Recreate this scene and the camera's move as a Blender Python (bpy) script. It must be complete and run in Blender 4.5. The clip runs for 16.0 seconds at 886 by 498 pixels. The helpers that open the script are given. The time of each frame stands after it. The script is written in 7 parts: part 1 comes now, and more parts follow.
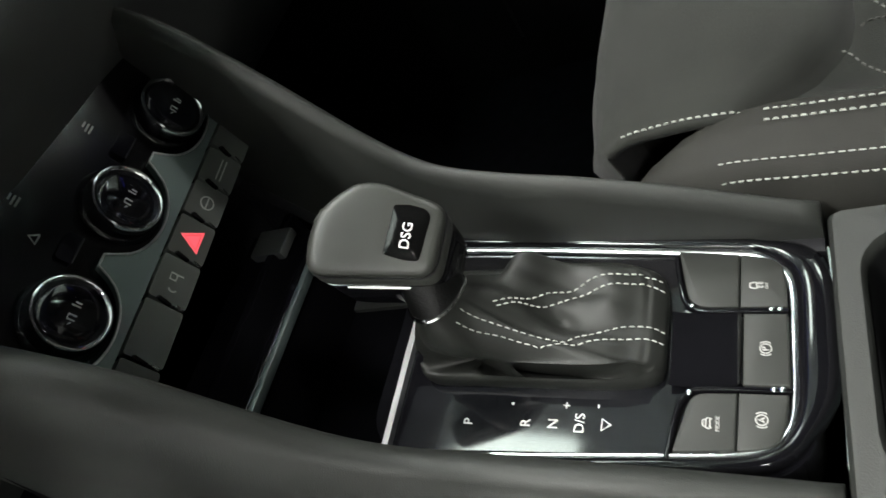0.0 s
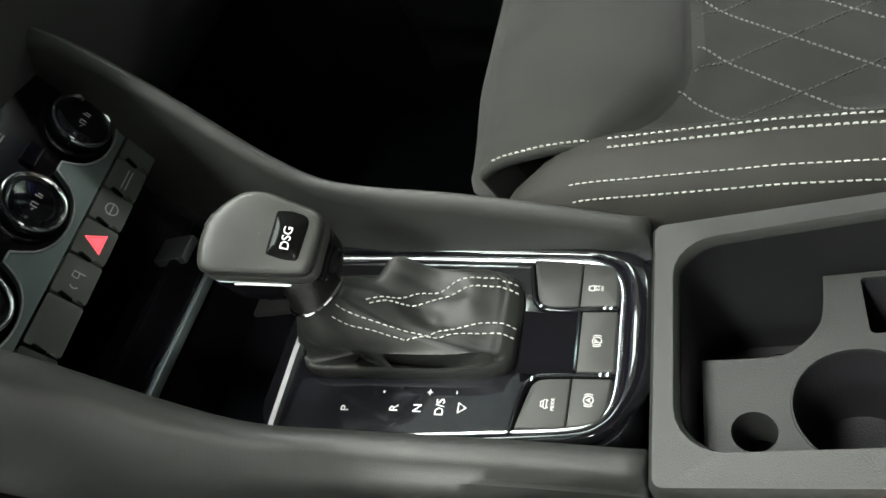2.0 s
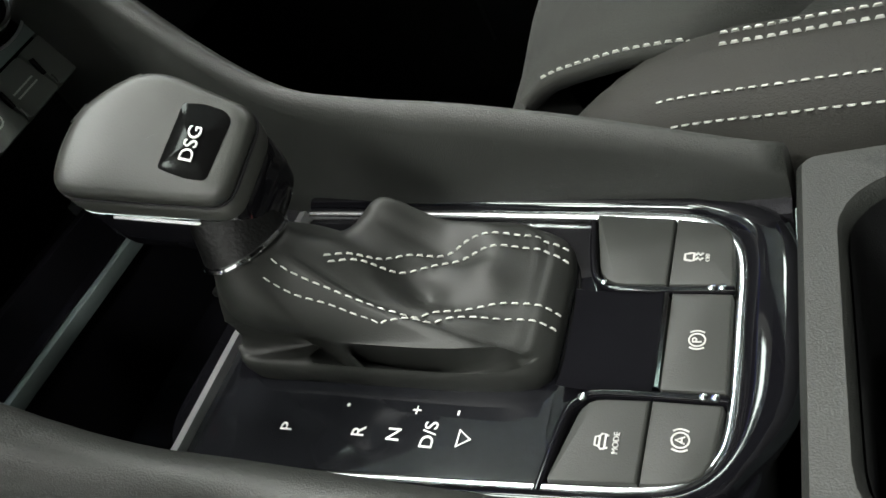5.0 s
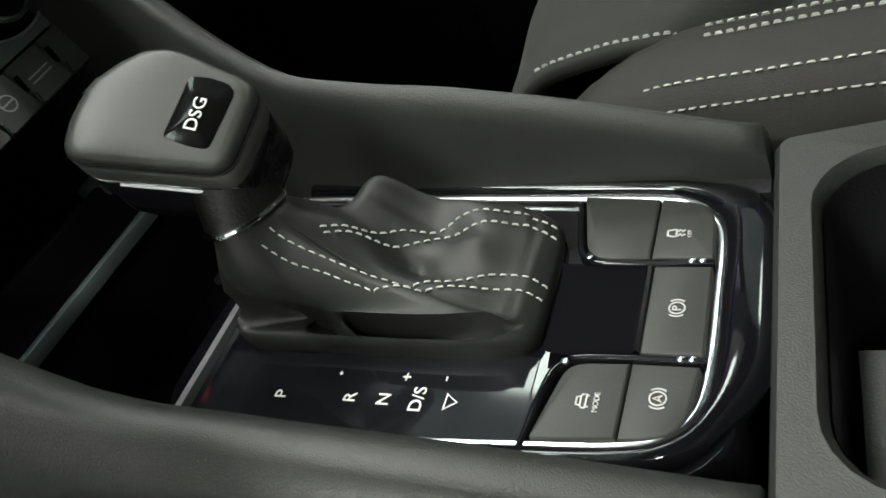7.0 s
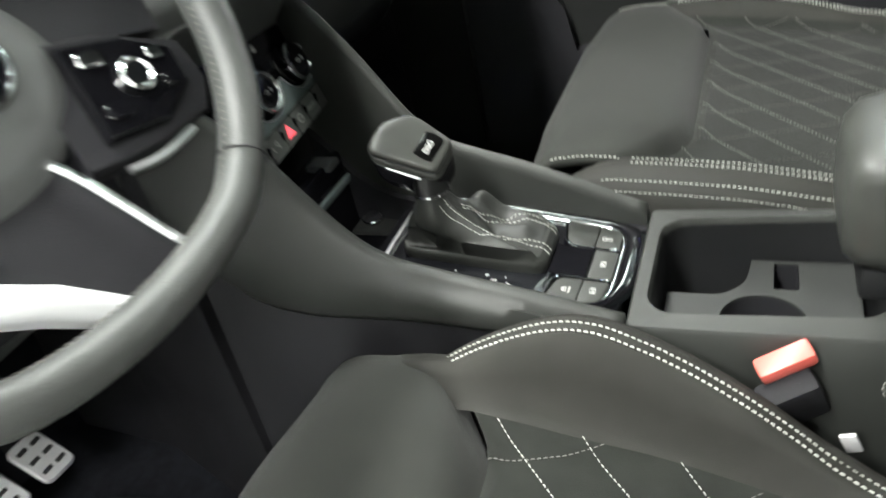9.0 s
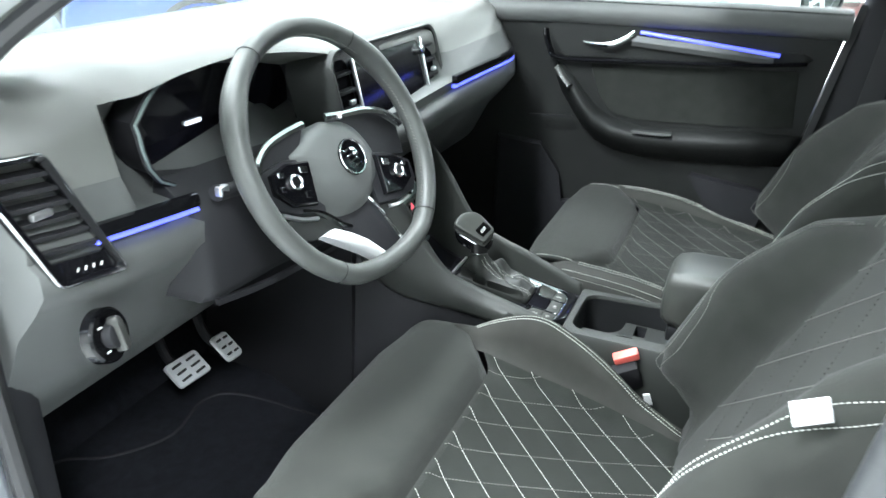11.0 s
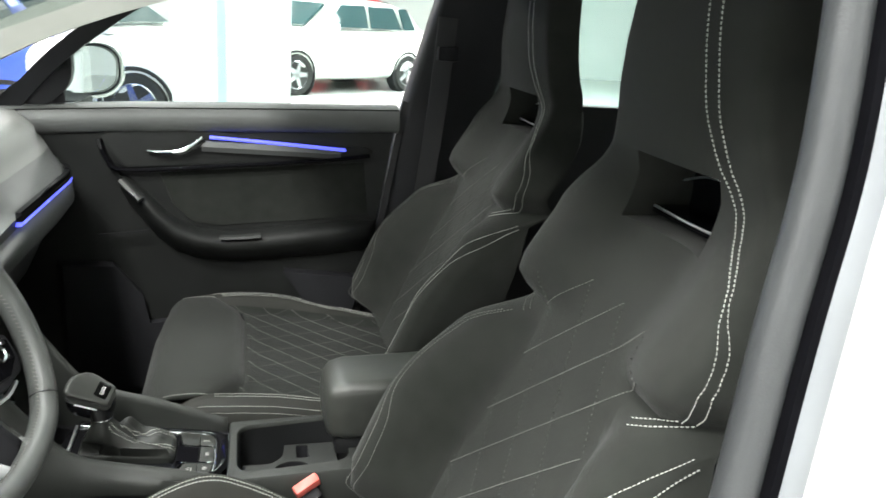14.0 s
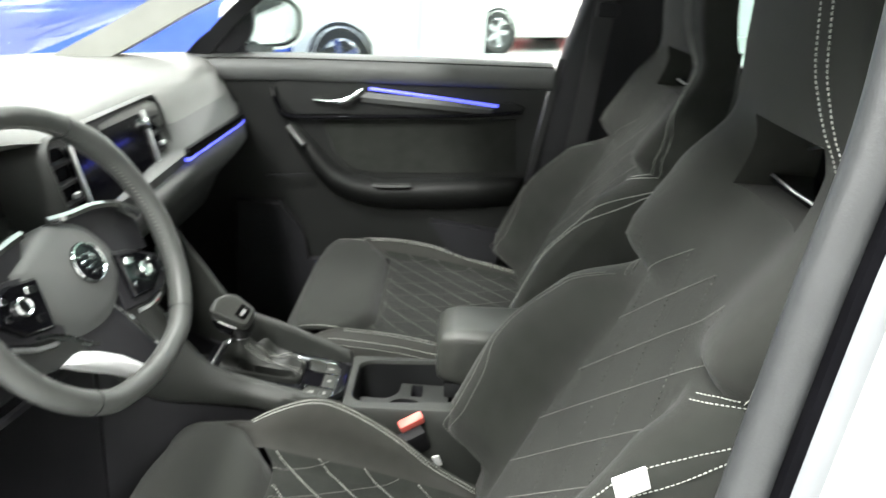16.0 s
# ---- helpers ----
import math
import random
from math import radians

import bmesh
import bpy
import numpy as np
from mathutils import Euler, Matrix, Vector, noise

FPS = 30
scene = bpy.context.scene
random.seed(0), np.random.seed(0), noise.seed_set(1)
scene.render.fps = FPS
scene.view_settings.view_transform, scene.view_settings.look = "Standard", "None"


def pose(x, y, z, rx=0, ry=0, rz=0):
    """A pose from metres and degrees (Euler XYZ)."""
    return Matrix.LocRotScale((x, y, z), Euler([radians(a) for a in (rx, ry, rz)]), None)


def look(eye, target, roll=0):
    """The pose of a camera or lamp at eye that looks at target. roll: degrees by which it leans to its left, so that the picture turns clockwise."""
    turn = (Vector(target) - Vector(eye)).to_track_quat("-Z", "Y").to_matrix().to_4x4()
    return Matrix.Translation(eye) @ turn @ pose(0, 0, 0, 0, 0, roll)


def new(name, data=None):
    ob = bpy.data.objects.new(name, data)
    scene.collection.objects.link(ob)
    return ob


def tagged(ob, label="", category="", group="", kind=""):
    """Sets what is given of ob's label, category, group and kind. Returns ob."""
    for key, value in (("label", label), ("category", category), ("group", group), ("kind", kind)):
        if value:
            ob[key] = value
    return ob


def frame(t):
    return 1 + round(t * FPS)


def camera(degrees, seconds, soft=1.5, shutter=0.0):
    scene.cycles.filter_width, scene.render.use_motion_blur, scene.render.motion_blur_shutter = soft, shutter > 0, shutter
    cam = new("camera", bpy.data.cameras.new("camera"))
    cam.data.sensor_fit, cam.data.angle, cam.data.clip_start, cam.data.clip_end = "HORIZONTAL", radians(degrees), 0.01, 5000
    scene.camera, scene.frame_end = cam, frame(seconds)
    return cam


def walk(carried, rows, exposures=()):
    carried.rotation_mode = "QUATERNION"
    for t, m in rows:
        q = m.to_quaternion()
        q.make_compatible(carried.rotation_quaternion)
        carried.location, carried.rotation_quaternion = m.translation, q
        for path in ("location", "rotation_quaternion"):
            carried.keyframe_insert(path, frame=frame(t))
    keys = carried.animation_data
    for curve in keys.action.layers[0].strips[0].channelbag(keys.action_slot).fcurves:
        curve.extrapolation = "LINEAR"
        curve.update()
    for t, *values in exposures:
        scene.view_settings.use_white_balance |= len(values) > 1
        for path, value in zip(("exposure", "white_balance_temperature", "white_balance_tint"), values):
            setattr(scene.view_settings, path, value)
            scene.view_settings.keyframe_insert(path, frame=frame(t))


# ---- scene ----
cam = camera(61.5, 16.0, shutter=0.5)
PATH = [
    (0, (0.065, -0.214, 1.039), (-0.946, 0.905, -0.274), -38.5),
    (0.5, (0.088, -0.225, 1.036), (-0.902, 0.913, -0.277), -38.9),
    (1, (0.117, -0.242, 1.047), (-0.833, 0.924, -0.272), -37.2),
    (1.5, (0.127, -0.25, 1.051), (-0.775, 0.942, -0.277), -35.1),
    (2, (0.125, -0.252, 1.05), (-0.732, 0.966, -0.286), -32.9),
    (2.5, (0.122, -0.251, 1.043), (-0.72, 0.98, -0.29), -32.1),
    (3, (0.114, -0.224, 1.006), (-0.767, 0.991, -0.315), -32.6),
    (3.5, (0.098, -0.203, 0.972), (-0.813, 1.003, -0.338), -32.2),
    (4, (0.087, -0.18, 0.941), (-0.891, 0.997, -0.347), -33.8),
    (4.2, (0.082, -0.176, 0.93), (-0.907, 1.01, -0.341), -33.7),
    (6.3, (0.06, -0.156, 0.866), (-0.997, 1.078, -0.3), -32.9),
    (6.5, (0.064, -0.16, 0.868), (-0.998, 1.07, -0.297), -32.8),
    (7, (0.076, -0.187, 0.882), (-0.945, 1.09, -0.27), -31.6),
    (7.5, (0.087, -0.231, 0.904), (-0.884, 1.088, -0.244), -29.0),
    (8, (0.101, -0.317, 0.931), (-0.779, 1.055, -0.228), -24.2),
    (8.5, (0.108, -0.415, 1.0), (-0.658, 0.989, -0.201), -20.4),
    (9, (0.138, -0.569, 1.099), (-0.633, 0.916, 0.002), -13.6),
    (9.5, (0.139, -0.724, 1.216), (-0.566, 0.831, 0.174), -6.7),
    (9.7, (0.154, -0.795, 1.247), (-0.553, 0.775, 0.229), -6.3),
    (11.8, (0.305, -1.377, 1.385), (-0.361, 0.357, 0.646), 7.1),
    (12, (0.302, -1.383, 1.387), (-0.358, 0.363, 0.67), 7.5),
    (12.5, (0.229, -1.301, 1.388), (-0.267, 0.518, 0.719), 7.8),
    (13, (0.112, -1.203, 1.413), (0.115, 0.68, 0.739), 6.4),
    (13.5, (0.077, -1.164, 1.414), (0.447, 0.697, 0.781), 5.0),
    (14, (0.071, -1.151, 1.402), (0.582, 0.689, 0.807), 4.4),
    (14.5, (0.067, -1.158, 1.404), (0.654, 0.667, 0.833), 3.8),
    (15, (0.066, -1.165, 1.405), (0.637, 0.665, 0.835), 3.9),
    (15.5, (0.086, -1.164, 1.398), (0.487, 0.687, 0.753), 3.8),
    (16, (0.192, -1.183, 1.405), (0.2, 0.68, 0.677), 4.0),
]
walk(cam, [(t, look(eye, target, roll)) for t, eye, target, roll in PATH], [(0, -0.35, 6500, 8), (0.5, 0.05, 6500, 7), (4.0, -0.1, 6500, 7), (6.3, -0.55, 6500, 8), (7.0, -0.64, 6500, 8), (8.5, 0.05, 6500, 8), (9.5, 0.35, 6300, 5), (11.8, 0.2, 5700, 4), (13.0, -0.40, 6350, 6), (14.5, -0.27, 6400, 7), (15.5, -0.28, 6400, 7), (16.0, 0.04, 6450, 7)])

# ---- light ----
world = bpy.data.worlds.new("showroom_air")
scene.world = world
world.use_nodes = True
world.node_tree.nodes["Background"].inputs[0].default_value = (0.93, 0.97, 1.0, 1)
world.node_tree.nodes["Background"].inputs[1].default_value = 0.12


def area_lamp(name, place, target, sx, sy, watts, colour=(1, 0.98, 0.95)):
    data = bpy.data.lights.new(name, "AREA")
    data.shape, data.size, data.size_y, data.energy, data.color = "RECTANGLE", sx, sy, watts, colour
    ob = new(name, data)
    ob.matrix_world = look(place, target)
    return ob


# Rows of ceiling lights in the hall: square panels over the car, long ones over the rest.
for ly, watts in ((-3.4, 230), (-1.9, 230), (-0.4, 90), (0.95, 90), (2.4, 80), (4.1, 80)):
    area_lamp("ceiling_lamp", (-0.97, ly, 3.93), (-0.97, ly + 0.001, 0), 0.62, 0.70, watts)
for lx, ly, watts in ((-4.2, -3.2, 520), (-4.2, 0.2, 420), (-4.2, 4.0, 420), (2.2, -3.2, 330), (2.2, 3.2, 130), (5.4, -1.0, 160), (5.4, 4.5, 160)):
    area_lamp("ceiling_lamp", (lx, ly, 3.93), (lx, ly + 0.001, 0), 1.5, 0.5, watts)
for lx in (-6.0, 0.0, 6.0):
    area_lamp("ceiling_lamp", (lx, 10.5, 3.93), (lx, 10.501, 0), 4.0, 2.0, 1600)

# ---- materials ----
def mat(name, colour, rough=0.5, metal=0.0, grain=0.0, grain_size=900.0, var=0.12, var_size=14.0, coat=0.0, sheen=0.0, emit=None, glow=0.0, rough_var=0.08, spec=0.5):
    """A surface with fine grain as relief and a slow change of tone and gloss over it."""
    m = bpy.data.materials.new(name)
    m.use_nodes = True
    nt = m.node_tree
    p = nt.nodes["Principled BSDF"]
    p.inputs["Metallic"].default_value = metal
    p.inputs["Coat Weight"].default_value = coat
    p.inputs["Coat Roughness"].default_value = 0.04
    p.inputs["Sheen Weight"].default_value = sheen
    p.inputs["Specular IOR Level"].default_value = spec
    co = nt.nodes.new("ShaderNodeTexCoord")
    big = nt.nodes.new("ShaderNodeTexNoise")
    big.inputs["Scale"].default_value, big.inputs["Detail"].default_value = var_size, 5
    nt.links.new(co.outputs["Object"], big.inputs["Vector"])
    ramp = nt.nodes.new("ShaderNodeMapRange")
    ramp.inputs["From Min"].default_value, ramp.inputs["From Max"].default_value = 0.3, 0.7
    ramp.inputs["To Min"].default_value, ramp.inputs["To Max"].default_value = 1 - var, 1 + var
    nt.links.new(big.outputs["Fac"], ramp.inputs["Value"])
    mul = nt.nodes.new("ShaderNodeVectorMath")
    mul.operation = "SCALE"
    mul.inputs[0].default_value = colour
    nt.links.new(ramp.outputs["Result"], mul.inputs["Scale"])
    nt.links.new(mul.outputs["Vector"], p.inputs["Base Color"])
    rr = nt.nodes.new("ShaderNodeMapRange")
    rr.inputs["From Min"].default_value, rr.inputs["From Max"].default_value = 0.3, 0.7
    rr.inputs["To Min"].default_value, rr.inputs["To Max"].default_value = max(rough - rough_var * rough, 0.01), min(rough + rough_var * rough, 1)
    nt.links.new(big.outputs["Fac"], rr.inputs["Value"])
    nt.links.new(rr.outputs["Result"], p.inputs["Roughness"])
    if grain:
        fine = nt.nodes.new("ShaderNodeTexNoise")
        fine.inputs["Scale"].default_value, fine.inputs["Detail"].default_value = grain_size, 3
        nt.links.new(co.outputs["Object"], fine.inputs["Vector"])
        bump = nt.nodes.new("ShaderNodeBump")
        bump.inputs["Strength"].default_value, bump.inputs["Distance"].default_value = grain, 0.002
        nt.links.new(fine.outputs["Fac"], bump.inputs["Height"])
        nt.links.new(bump.outputs["Normal"], p.inputs["Normal"])
    if emit:
        p.inputs["Emission Color"].default_value = (*emit, 1)
        p.inputs["Emission Strength"].default_value = glow
    return m


def glass_mat(name, tint=(0.9, 0.97, 0.95), clear=0.9):
    """Thin pane: mostly clear, with a mirror of the hall in it."""
    m = bpy.data.materials.new(name)
    m.use_nodes = True
    nt = m.node_tree
    nt.nodes.remove(nt.nodes["Principled BSDF"])
    out = nt.nodes["Material Output"]
    tr, gl, mix, fr = (nt.nodes.new(k) for k in ("ShaderNodeBsdfTransparent", "ShaderNodeBsdfGlossy", "ShaderNodeMixShader", "ShaderNodeLayerWeight"))
    tr.inputs["Color"].default_value = (*(c * clear for c in tint), 1)
    gl.inputs["Roughness"].default_value = 0.01
    power, gloss = nt.nodes.new("ShaderNodeMath"), nt.nodes.new("ShaderNodeMath")
    power.operation, gloss.operation = "POWER", "MULTIPLY_ADD"
    power.inputs[1].default_value = 5.0
    gloss.inputs[1].default_value, gloss.inputs[2].default_value = 0.5, 0.025
    nt.links.new(fr.outputs["Facing"], power.inputs[0])
    nt.links.new(power.outputs[0], gloss.inputs[0])
    nt.links.new(gloss.outputs[0], mix.inputs["Fac"])
    nt.links.new(tr.outputs["BSDF"], mix.inputs[1])
    nt.links.new(gl.outputs["BSDF"], mix.inputs[2])
    nt.links.new(mix.outputs["Shader"], out.inputs["Surface"])
    return m


SEAT = mat("seat_fabric", (0.024, 0.0255, 0.0225), 0.75, grain=0.35, grain_size=1400, var=0.16, var_size=22, sheen=0.08, spec=0.12)
SEATMID = mat("seat_insert_fabric", (0.019, 0.0205, 0.018), 0.85, grain=0.4, grain_size=1100, var=0.2, var_size=30, sheen=0.08, spec=0.1)
BOLSTER = mat("seat_side_leather", (0.0245, 0.0245, 0.0215), 0.62, grain=0.25, grain_size=1200, var=0.14, var_size=26, spec=0.2)
# Seal rubber made greyer: the light that falls on it is in the colour.
LITSEAL = mat("lit_seal", (0.038, 0.040, 0.042), 0.45, grain=0.15, grain_size=400, var=0.12)
LEATHER = mat("leather", (0.034, 0.036, 0.032), 0.38, grain=0.07, grain_size=1500, var=0.14, var_size=30, spec=0.42)
# Paler copy of the leather: light on the rim is put into the colour.
RIMLEATHER = mat("lit_rim_leather", (0.056, 0.059, 0.056), 0.40, grain=0.22, grain_size=700, var=0.14, var_size=30, spec=0.42)
BLACKLEATHER = mat("black_leather", (0.0035, 0.0036, 0.0035), 0.42, grain=0.2, grain_size=700, var=0.14, var_size=30, spec=0.15)
BOOT = mat("soft_leather", (0.0165, 0.0178, 0.0158), 0.50, grain=0.08, grain_size=1400, var=0.18, var_size=40, spec=0.35)
SOFT = mat("soft_touch_plastic", (0.026, 0.0275, 0.026), 0.50, grain=0.20, grain_size=1100, var=0.08, spec=0.25)
CONSOLE = mat("console_plastic", (0.0265, 0.0285, 0.0257), 0.46, grain=0.22, grain_size=1300, var=0.08, spec=0.38)
DARKPL = mat("dark_hard_plastic", (0.012, 0.0125, 0.013), 0.5, grain=0.2, grain_size=1200, spec=0.25)
DOORPL = mat("black_door_plastic", (0.013, 0.0137, 0.013), 0.5, grain=0.2, grain_size=1000, var=0.1, spec=0.2)
# Paler than the soft plastic: light on dash and hub put into the colour.
DASHFACE = mat("lit_dash_plastic", (0.076, 0.079, 0.077), 0.45, grain=0.2, grain_size=1100, var=0.08, spec=0.35)
GATEGREY = mat("glossy_dark_grey", (0.008, 0.0085, 0.010), 0.07, var=0.1, spec=0.35)
CLIMBUTTON = mat("climate_button_plastic", (0.085, 0.090, 0.083), 0.45, grain=0.1, grain_size=1500, var=0.05, spec=0.4)
BUTTON = mat("button_plastic", (0.028, 0.030, 0.027), 0.48, grain=0.1, grain_size=1500, var=0.05, spec=0.3)
# Windscreen light on the dash top is put into this pale colour.
DASHTOP = mat("lit_dash_foam", (0.115, 0.118, 0.110), 0.42, grain=0.35, grain_size=800, var=0.08, spec=0.4)
PIANO = mat("piano_black", (0.004, 0.004, 0.005), 0.05, coat=0.12, var=0.1, spec=0.36)
BADGE = mat("badge_plastic", (0.004, 0.004, 0.004), 0.10, var=0.1, spec=0.06)
CHROME = mat("chrome", (0.82, 0.83, 0.84), 0.09, metal=1.0, var=0.03)
SOFTCHROME = mat("soft_chrome", (0.86, 0.87, 0.88), 0.20, metal=1.0, var=0.03)
SOFTGREY = mat("soft_grey_grip", (0.030, 0.031, 0.029), 0.38, grain=0.15, grain_size=900, var=0.08, spec=0.5)
# Half-metal pale silver: a lamp's reflection is put into the colour.
GLARESILVER = mat("glare_silver", (0.86, 0.87, 0.88), 0.42, metal=0.55, var=0.04)
SATIN = mat("satin_chrome", (0.80, 0.81, 0.82), 0.34, metal=1.0, var=0.04)
TEAL = mat("dark_satin_trim", (0.20, 0.245, 0.24), 0.40, metal=0.5, var=0.05)
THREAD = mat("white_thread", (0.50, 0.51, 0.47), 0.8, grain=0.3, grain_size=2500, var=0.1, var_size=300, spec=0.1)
# Dimmer thread copies for fainter-looking seams, the dimming put into the colour.
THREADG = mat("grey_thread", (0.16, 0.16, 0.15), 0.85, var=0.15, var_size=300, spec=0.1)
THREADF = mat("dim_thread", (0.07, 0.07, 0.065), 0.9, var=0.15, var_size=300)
CARPET = mat("carpet", (0.015, 0.016, 0.020), 0.95, grain=0.9, grain_size=900, var=0.3, var_size=60, spec=0.1)
# Matte near-black: the shade inside recesses and gaps is put into the colour.
BLACK = mat("recess_shade_black", (0.004, 0.004, 0.005), 0.9, var=0.2, spec=0.02)
RED = mat("red_plastic", (0.74, 0.14, 0.11), 0.35, var=0.04)
PRINT = mat("white_print", (0.75, 0.75, 0.72), 0.6, var=0.02)
PRINTDIM = mat("dim_print", (0.42, 0.42, 0.40), 0.6, var=0.05)
PANELBLK = mat("black_panel", (0.005, 0.005, 0.006), 0.22, var=0.15, spec=0.3)
DISPLAYTEXT = mat("display_glow", (0.6, 0.6, 0.6), 0.5, emit=(0.9, 0.92, 1.0), glow=1.2)
LABEL = mat("white_label", (0.8, 0.8, 0.8), 0.6, var=0.03)
HAZ = mat("hazard_red", (0.6, 0.03, 0.04), 0.4, emit=(1, 0.12, 0.15), glow=1.3)
BLUE = mat("blue_light_guide", (0.1, 0.1, 0.6), 0.3, emit=(0.10, 0.12, 1.0), glow=2.2)
SCREEN = mat("dark_display", (0.006, 0.006, 0.009), 0.08, var=0.2)
HEADLINER = mat("headliner_cloth", (0.030, 0.031, 0.031), 0.9, grain=0.4, grain_size=900, var=0.05)
PILLARTRIM = mat("pillar_trim", (0.22, 0.225, 0.205), 0.7, grain=0.3, grain_size=900, var=0.06)
BLACKTRIM = mat("black_trim", (0.014, 0.014, 0.016), 0.6, grain=0.3, grain_size=900, var=0.1, spec=0.25)
RUBBER = mat("rubber_seal", (0.018, 0.018, 0.019), 0.55, grain=0.15, grain_size=400, var=0.15)
PAINT = mat("white_paint", (0.78, 0.78, 0.75), 0.22, coat=0.6, var=0.02)
GREYPAINT = mat("primer_grey_paint", (0.20, 0.21, 0.225), 0.35, metal=0.2, coat=0.3, var=0.05)
SILVER = mat("silver_paint", (0.55, 0.58, 0.63), 0.3, metal=0.4, coat=0.6, var=0.03)
BLUEPAINT = mat("blue_paint", (0.03, 0.09, 0.55), 0.25, metal=0.2, coat=0.8, var=0.05)
REDPAINT = mat("red_paint", (0.5, 0.03, 0.04), 0.25, coat=0.7, var=0.05)
GLASS = glass_mat("window_glass", clear=0.85)
GREENGLASS = glass_mat("green_tinted_glass", (0.80, 0.93, 0.90), 0.88)
TINTED = mat("tinted_glass", (0.02, 0.05, 0.055), 0.04, coat=0.4, var=0.05)
MIRROR = mat("mirror_silver", (0.9, 0.93, 0.95), 0.02, metal=1.0, var=0.0)
TYRE = mat("tyre_rubber", (0.02, 0.02, 0.02), 0.8, grain=0.3, grain_size=120)
RIM = mat("alloy", (0.55, 0.56, 0.58), 0.25, metal=0.9, var=0.05)
TILE = mat("floor_tile", (0.52, 0.53, 0.52), 0.18, var=0.06, var_size=3)
WALL = mat("wall_paint", (0.74, 0.745, 0.735), 0.8, grain=0.1, grain_size=200, var=0.03, var_size=2)
BELT = mat("belt_webbing", (0.03, 0.03, 0.032), 0.75, grain=0.6, grain_size=500, var=0.15)
RUBBERSTUD = mat("pedal_rubber", (0.02, 0.02, 0.02), 0.7, var=0.1)
STEEL = mat("brushed_steel", (0.72, 0.73, 0.74), 0.42, metal=0.55, var=0.08, var_size=60)


# ---- mesh helpers ----
def thing(name, base, label, category, group="", kind=""):
    ob = new(name)
    ob.location = base
    ob.empty_display_size = 0.05
    return tagged(ob, label, category, group, kind)


def part(name, bm, material, parent=None, label="", smooth=40, kind=""):
    """Links bm, built in world places, as one mesh under parent."""
    root = parent
    while root is not None and root.parent is not None:
        root = root.parent
    if root is not None:
        bmesh.ops.translate(bm, verts=bm.verts, vec=-Vector(root.location))
    bmesh.ops.recalc_face_normals(bm, faces=bm.faces)
    me = bpy.data.meshes.new(name)
    bm.to_mesh(me)
    bm.free()
    me.materials.append(material)
    if smooth:
        me.polygons.foreach_set("use_smooth", [True] * len(me.polygons))
        me.set_sharp_from_angle(angle=radians(smooth))
    ob = new(name, me)
    ob.parent = parent
    return tagged(ob, label, kind=kind)


def box(bm, centre, size, bevel=0.0, seg=2, m=None):
    """A box with rounded edges; m turns it about its centre."""
    r = bmesh.ops.create_cube(bm, size=1.0)
    vs = r["verts"]
    bmesh.ops.scale(bm, verts=vs, vec=size)
    if bevel:
        es = list({e for v in vs for e in v.link_edges})
        out = bmesh.ops.bevel(bm, geom=es, offset=bevel, segments=seg, affect="EDGES", profile=0.6)
        vs = list({v for f in out["faces"] for v in f.verts} | {v for v in vs if v.is_valid})
    if m is not None:
        bmesh.ops.transform(bm, matrix=m.to_3x3().to_4x4(), verts=vs)
    bmesh.ops.translate(bm, verts=vs, vec=centre)
    return vs


def loft(bm, rings, closed=True, caps=True, wrap=False):
    """Skins rings of equal length."""
    rows = [[bm.verts.new(p) for p in ring] for ring in rings]
    n = len(rows[0])
    pairs = list(zip(rows, rows[1:])) + ([(rows[-1], rows[0])] if wrap else [])
    for a, b in pairs:
        for i in range(n if closed else n - 1):
            j = (i + 1) % n
            bm.faces.new((a[i], a[j], b[j], b[i]))
    if caps and closed and not wrap:
        bm.faces.new(rows[0])
        bm.faces.new(rows[-1][::-1])
    return rows


def smooth_line(pts, step=8):
    """A Catmull-Rom line through pts."""
    pts = [Vector(p) for p in pts]
    out = []
    for i in range(len(pts) - 1):
        a, b, c, d = pts[max(i - 1, 0)], pts[i], pts[i + 1], pts[min(i + 2, len(pts) - 1)]
        for k in range(step):
            t = k / step
            out.append(0.5 * (2 * b + (c - a) * t + (2 * a - 5 * b + 4 * c - d) * t * t + (3 * b - a - 3 * c + d) * t ** 3))
    return out + [pts[-1]]


def sweep(bm, pts, shape, up=(0, 0, 1), wrap=False, caps=True):
    """Sweeps a closed outline (list of (side, up)) along pts; shape may be a function of the share of the way."""
    pts = [Vector(p) for p in pts]
    rings, n = [], len(pts)
    for i, p in enumerate(pts):
        ahead = (pts[(i + 1) % n] - pts[i - 1]) if wrap else (pts[min(i + 1, n - 1)] - pts[max(i - 1, 0)])
        ahead.normalize()
        side = ahead.cross(Vector(up)).normalized()
        top = side.cross(ahead)
        s = shape(i / max(n - 1, 1)) if callable(shape) else shape
        rings.append([p + side * a + top * b for a, b in s])
    return loft(bm, rings, wrap=wrap, caps=caps)


def round_shape(r, n=10, q=1.0):
    return [(r * math.cos(2 * math.pi * k / n), q * r * math.sin(2 * math.pi * k / n)) for k in range(n)]


def rrect(w, h, r, n=4, cx=0.0, cy=0.0):
    """A rectangle with round corners, counter-clockwise."""
    out = []
    for sx, sy, a0 in ((1, 1, 0), (-1, 1, 90), (-1, -1, 180), (1, -1, 270)):
        for k in range(n + 1):
            a = radians(a0 + 90 * k / n)
            out.append((cx + sx * (w / 2 - r) + r * math.cos(a), cy + sy * (h / 2 - r) + r * math.sin(a)))
    return out


